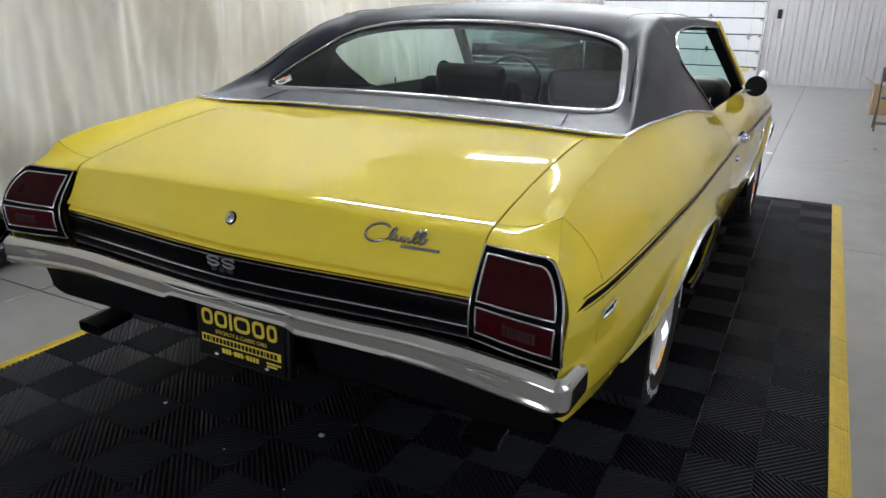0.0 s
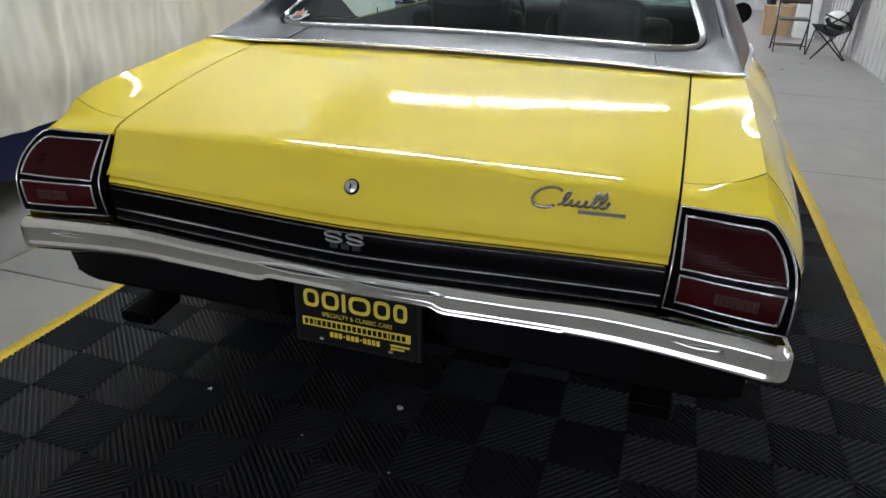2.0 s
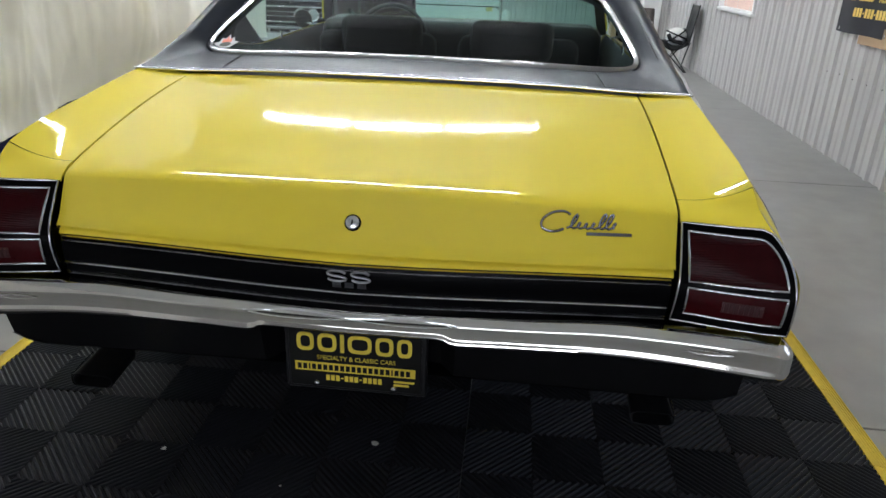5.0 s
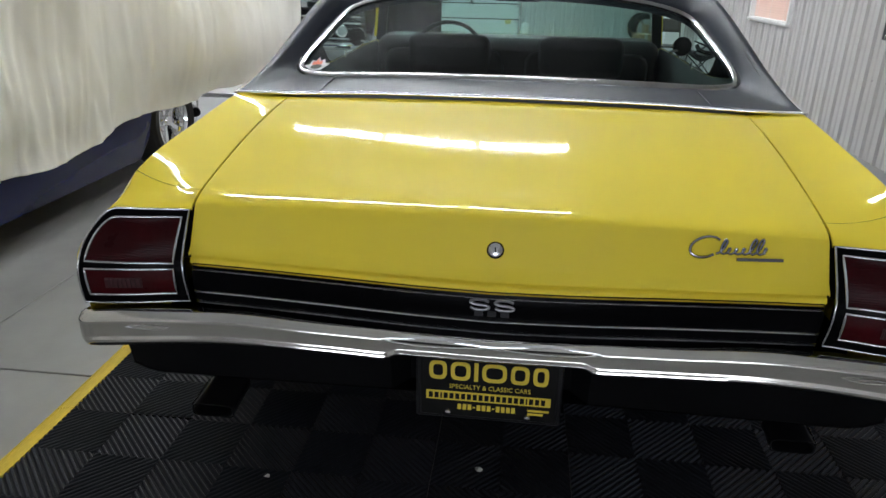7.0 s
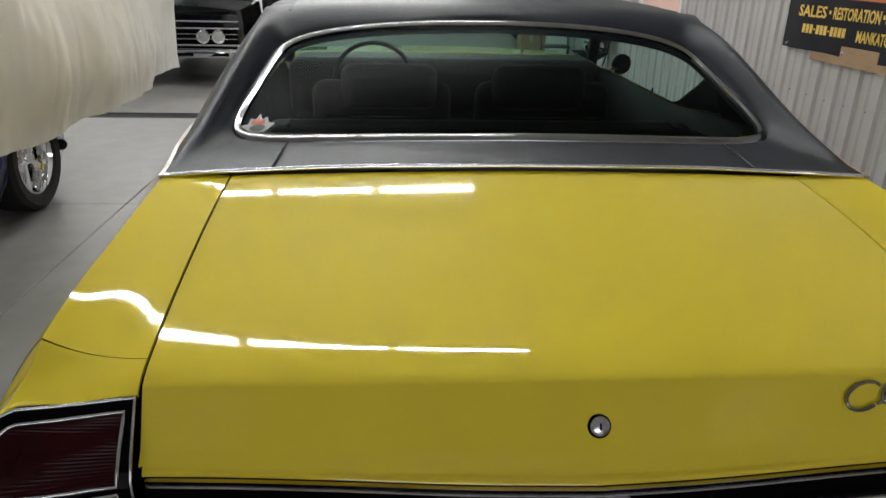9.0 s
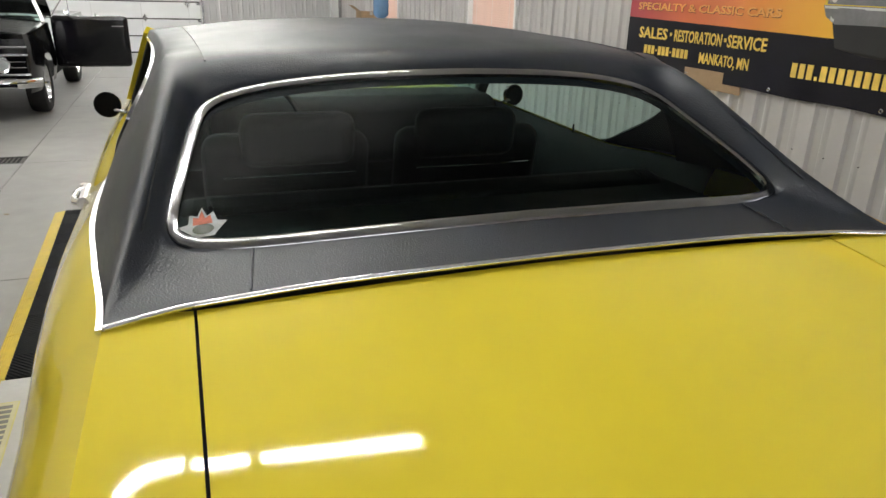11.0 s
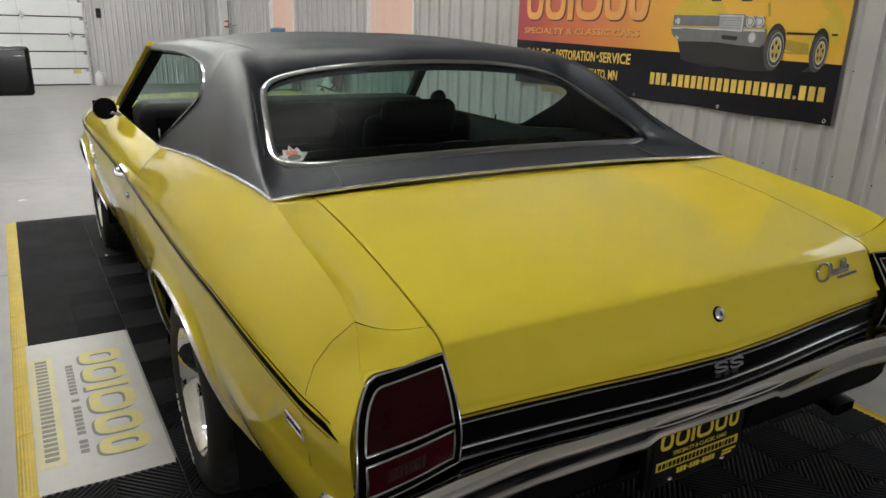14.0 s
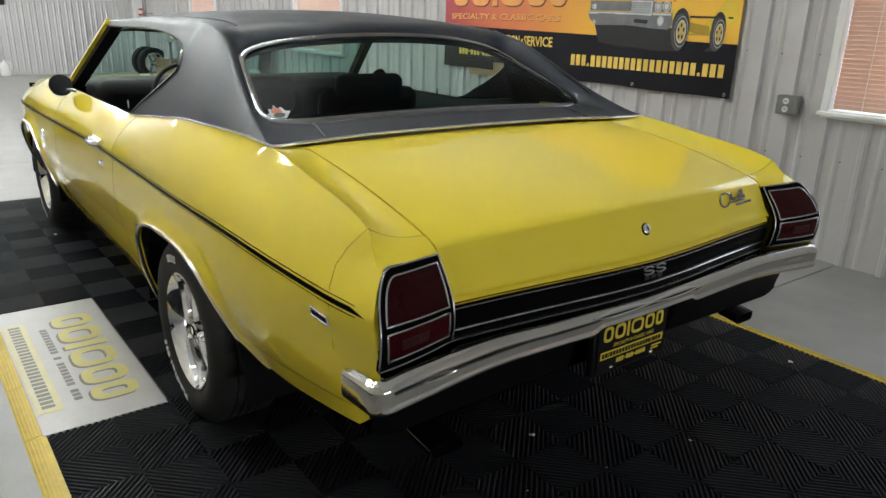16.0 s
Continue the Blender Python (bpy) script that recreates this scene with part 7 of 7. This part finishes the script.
for k, (r0, tilt_) in enumerate(((0.142, 20), (0.142, -35))):
    pts = []
    for a in lin(0, 2 * math.pi, 33)[:-1]:
        v = Matrix.Rotation(radians(tilt_), 3, "Y") @ Vector((r0 * 1.1 * math.cos(a), r0 * math.sin(a), 0.02))
        pts.append(Vector((2.60, 9.70, 0.475)) + v)
    part("strap", tube(pts, 0.012, 6, closed=True), SATIN_BLACK, hm)
part("chin_bar", tube([(2.47, 9.60, 0.50), (2.50, 9.55, 0.44), (2.58, 9.53, 0.41), (2.66, 9.56, 0.40)], 0.03, 10), SATIN_BLACK, hm)


def carton(x0, x1, y0, y1, z0, h, label):
    t = thing("cardboard_box", ((x0 + x1) / 2, (y0 + y1) / 2, z0), label, "box")
    part("carton", box(x0, x1, y0, y1, z0, z0 + h, 0.004, seg=1), CARDBOARD, t)
    part("tape", box((x0 + x1) / 2 - 0.025, (x0 + x1) / 2 + 0.025, y0 - 0.001, y1 + 0.001, z0 + h * 0.7, z0 + h + 0.0012), PANEL_WHITE, t)
    for s in (-1, 1):
        b = box(-0.001, 0.001, y0, y1, 0, (x1 - x0) * 0.45)
        b.transform(Matrix.Translation((x0 if s < 0 else x1, 0, z0 + h)) @ Matrix.Rotation(radians(s * 55), 4, "Y"))
        part("flap", b, CARDBOARD, t)
    return t


carton(1.98, 2.36, 12.2, 12.6, FLOOR_Z, 0.46, "brown cardboard box with open flaps on the floor")
TABLE_TOP = material("grey_table", (0.35, 0.34, 0.32), 0.5, vary=0.1)
tb = thing("work_table", (2.60, 12.95, FLOOR_Z), "grey work table with boxes on top", "table")
part("tabletop", box(2.35, 2.88, 12.75, 13.35, 0.86, 0.90, 0.005), TABLE_TOP, tb)
for x in (2.40, 2.83):
    for y in (12.80, 13.30):
        part("leg", box(x - 0.025, x + 0.025, y - 0.025, y + 0.025, FLOOR_Z, 0.86), STEEL, tb)
carton(2.42, 2.80, 12.82, 13.2, 0.90, 0.20, "open brown cardboard box on the table")
RED = material("red_plastic", (0.45, 0.05, 0.05), 0.4, vary=0.1)
rd = thing("wall_canister", (2.82, 16.9, 1.3), "small red and white canister on the conduit beside the post", "canister")
part("canister_body", lathe([(0, 0), (0.05, 0.0), (0.06, 0.02), (0.06, 0.12), (0.04, 0.16), (0, 0.17)], 18), RED, rd).matrix_parent_inverse = Matrix.Rotation(radians(-90), 4, "Y")
part("canister_band", lathe([(0.061, 0.05), (0.063, 0.055), (0.063, 0.115), (0.061, 0.12)], 18), WHITE_FRAME, rd).matrix_parent_inverse = Matrix.Rotation(radians(-90), 4, "Y")
cdt = thing("wall_conduit", (2.86, 16.9, FLOOR_Z), "grey steel conduit pipes running up beside the far corner", "pipes")
for y, x in ((16.86, 2.87), (16.72, 2.88)):
    part("pipe", tube([(x, y, FLOOR_Z), (x, y, CEIL_Z)], 0.018, 8), STEEL, cdt)
part("branch", tube([(2.88, 16.72, 1.36), (2.88, 16.3, 1.36), (2.90, 16.25, 1.36)], 0.014, 8), STEEL, cdt)
part("valve", box(2.83, 2.90, 16.80, 16.92, 1.30, 1.42, 0.015), STEEL, cdt)
jg = thing("white_jug", (-0.02, 17.2, FLOOR_Z), "translucent white plastic jug on the floor by the door", "jug")
part("jug_body", lathe([(0, 0), (0.085, 0), (0.095, 0.02), (0.095, 0.22), (0.075, 0.27), (0.03, 0.31), (0.03, 0.335), (0, 0.335)], 20), WHITE_FRAME, jg).matrix_parent_inverse = Matrix.Rotation(radians(-90), 4, "Y")
part("jug_handle", tube([(0.05, -0.03, 0.30), (0.10, -0.05, 0.28), (0.11, -0.05, 0.18), (0.085, -0.03, 0.15)], 0.012, 8), WHITE_FRAME, jg).matrix_parent_inverse = Matrix()
JUG = material("blue_jug", (0.12, 0.24, 0.42), 0.15, vary=0.15, coat=0.6)
wcool = thing("water_cooler", (2.62, 12.1, FLOOR_Z), "white water cooler with a blue bottle on top", "water cooler")
part("cooler_body", box(2.44, 2.76, 11.95, 12.27, FLOOR_Z, 0.96, 0.02), WHITE_FRAME, wcool)
b = lathe([(0, 0.0), (0.05, 0.0), (0.06, 0.05), (0.125, 0.11), (0.135, 0.14), (0.130, 0.20), (0.135, 0.26), (0.130, 0.32), (0.135, 0.38), (0.12, 0.40), (0, 0.40)], 28)
b.transform(Matrix.Translation((2.60, 12.11, 0.96)) @ Matrix.Rotation(radians(-90), 4, "Y"))
part("bottle", b, JUG, wcool, "blue water bottle")
solo("corner_post", box(2.74, 2.925, 17.1, 17.37, FLOOR_Z, CEIL_Z, 0.01), WHITE_FRAME, "white painted steel post in the far corner", "post", kind="structure")
# spare wheels leaning near the table
for k, (x, y) in enumerate(((2.70, 15.8), (2.72, 16.4))):
    sp = thing("spare_wheel", (x, y, FLOOR_Z), "loose car wheel leaning near the far wall", "wheel", "loose wheels")
    simple_wheel(sp, (0, 0, 0), 0.33, 0.2, 1, CHROME).matrix_parent_inverse = Matrix.Translation((0, 0, 0.33)) @ Matrix.Rotation(radians(-80), 4, "Z")

carton(2.45, 2.85, 14.2, 14.6, FLOOR_Z, 0.5, "tall brown cardboard box with open flaps against the siding")

# litter on mat and concrete
PAPER = material("paper_scrap", (0.70, 0.69, 0.64), 0.8, vary=0.1)
LEAF = material("dry_crumb", (0.25, 0.18, 0.10), 0.8, vary=0.3)


def scrap(x, y, r, mat, z, label, seed):
    rnd = random.Random(seed)
    b = bmesh.new()
    ring = [b.verts.new((x + r * rnd.uniform(0.5, 1.1) * math.cos(a), y + r * rnd.uniform(0.5, 1.1) * math.sin(a), z + rnd.uniform(0.0005, 0.3 * r))) for a in lin(0, 2 * math.pi, 8)[:-1]]
    top = b.verts.new((x, y, z + 0.5 * r))
    for i in range(7):
        b.faces.new((ring[i], ring[(i + 1) % 7], top))
    return solo("paper_scrap" if mat is PAPER else "crumb", b, mat, label, "litter", "litter on the floor")


for i, (x, y, r) in enumerate(((-0.027, 0.639, 0.014), (-0.637, 0.523, 0.012), (1.32, 0.417, 0.014), (0.42, 0.30, 0.008), (-1.02, 4.05, 0.016), (-0.25, 0.42, 0.005), (0.05, 0.36, 0.005))):
    scrap(x, y, r, PAPER, 0.0, "small pale scrap lying on the black mat", i)
for i, (x, y, r) in enumerate(((0.85, 7.38, 0.05), (1.9, 8.4, 0.03), (1.6, 7.4, 0.02), (-1.5, 5.9, 0.04), (-1.9, 5.2, 0.02), (2.2, 9.0, 0.03))):
    scrap(x, y, r, PAPER if i in (0, 3) else LEAF, FLOOR_Z, "small scrap lying on the concrete", 20 + i)
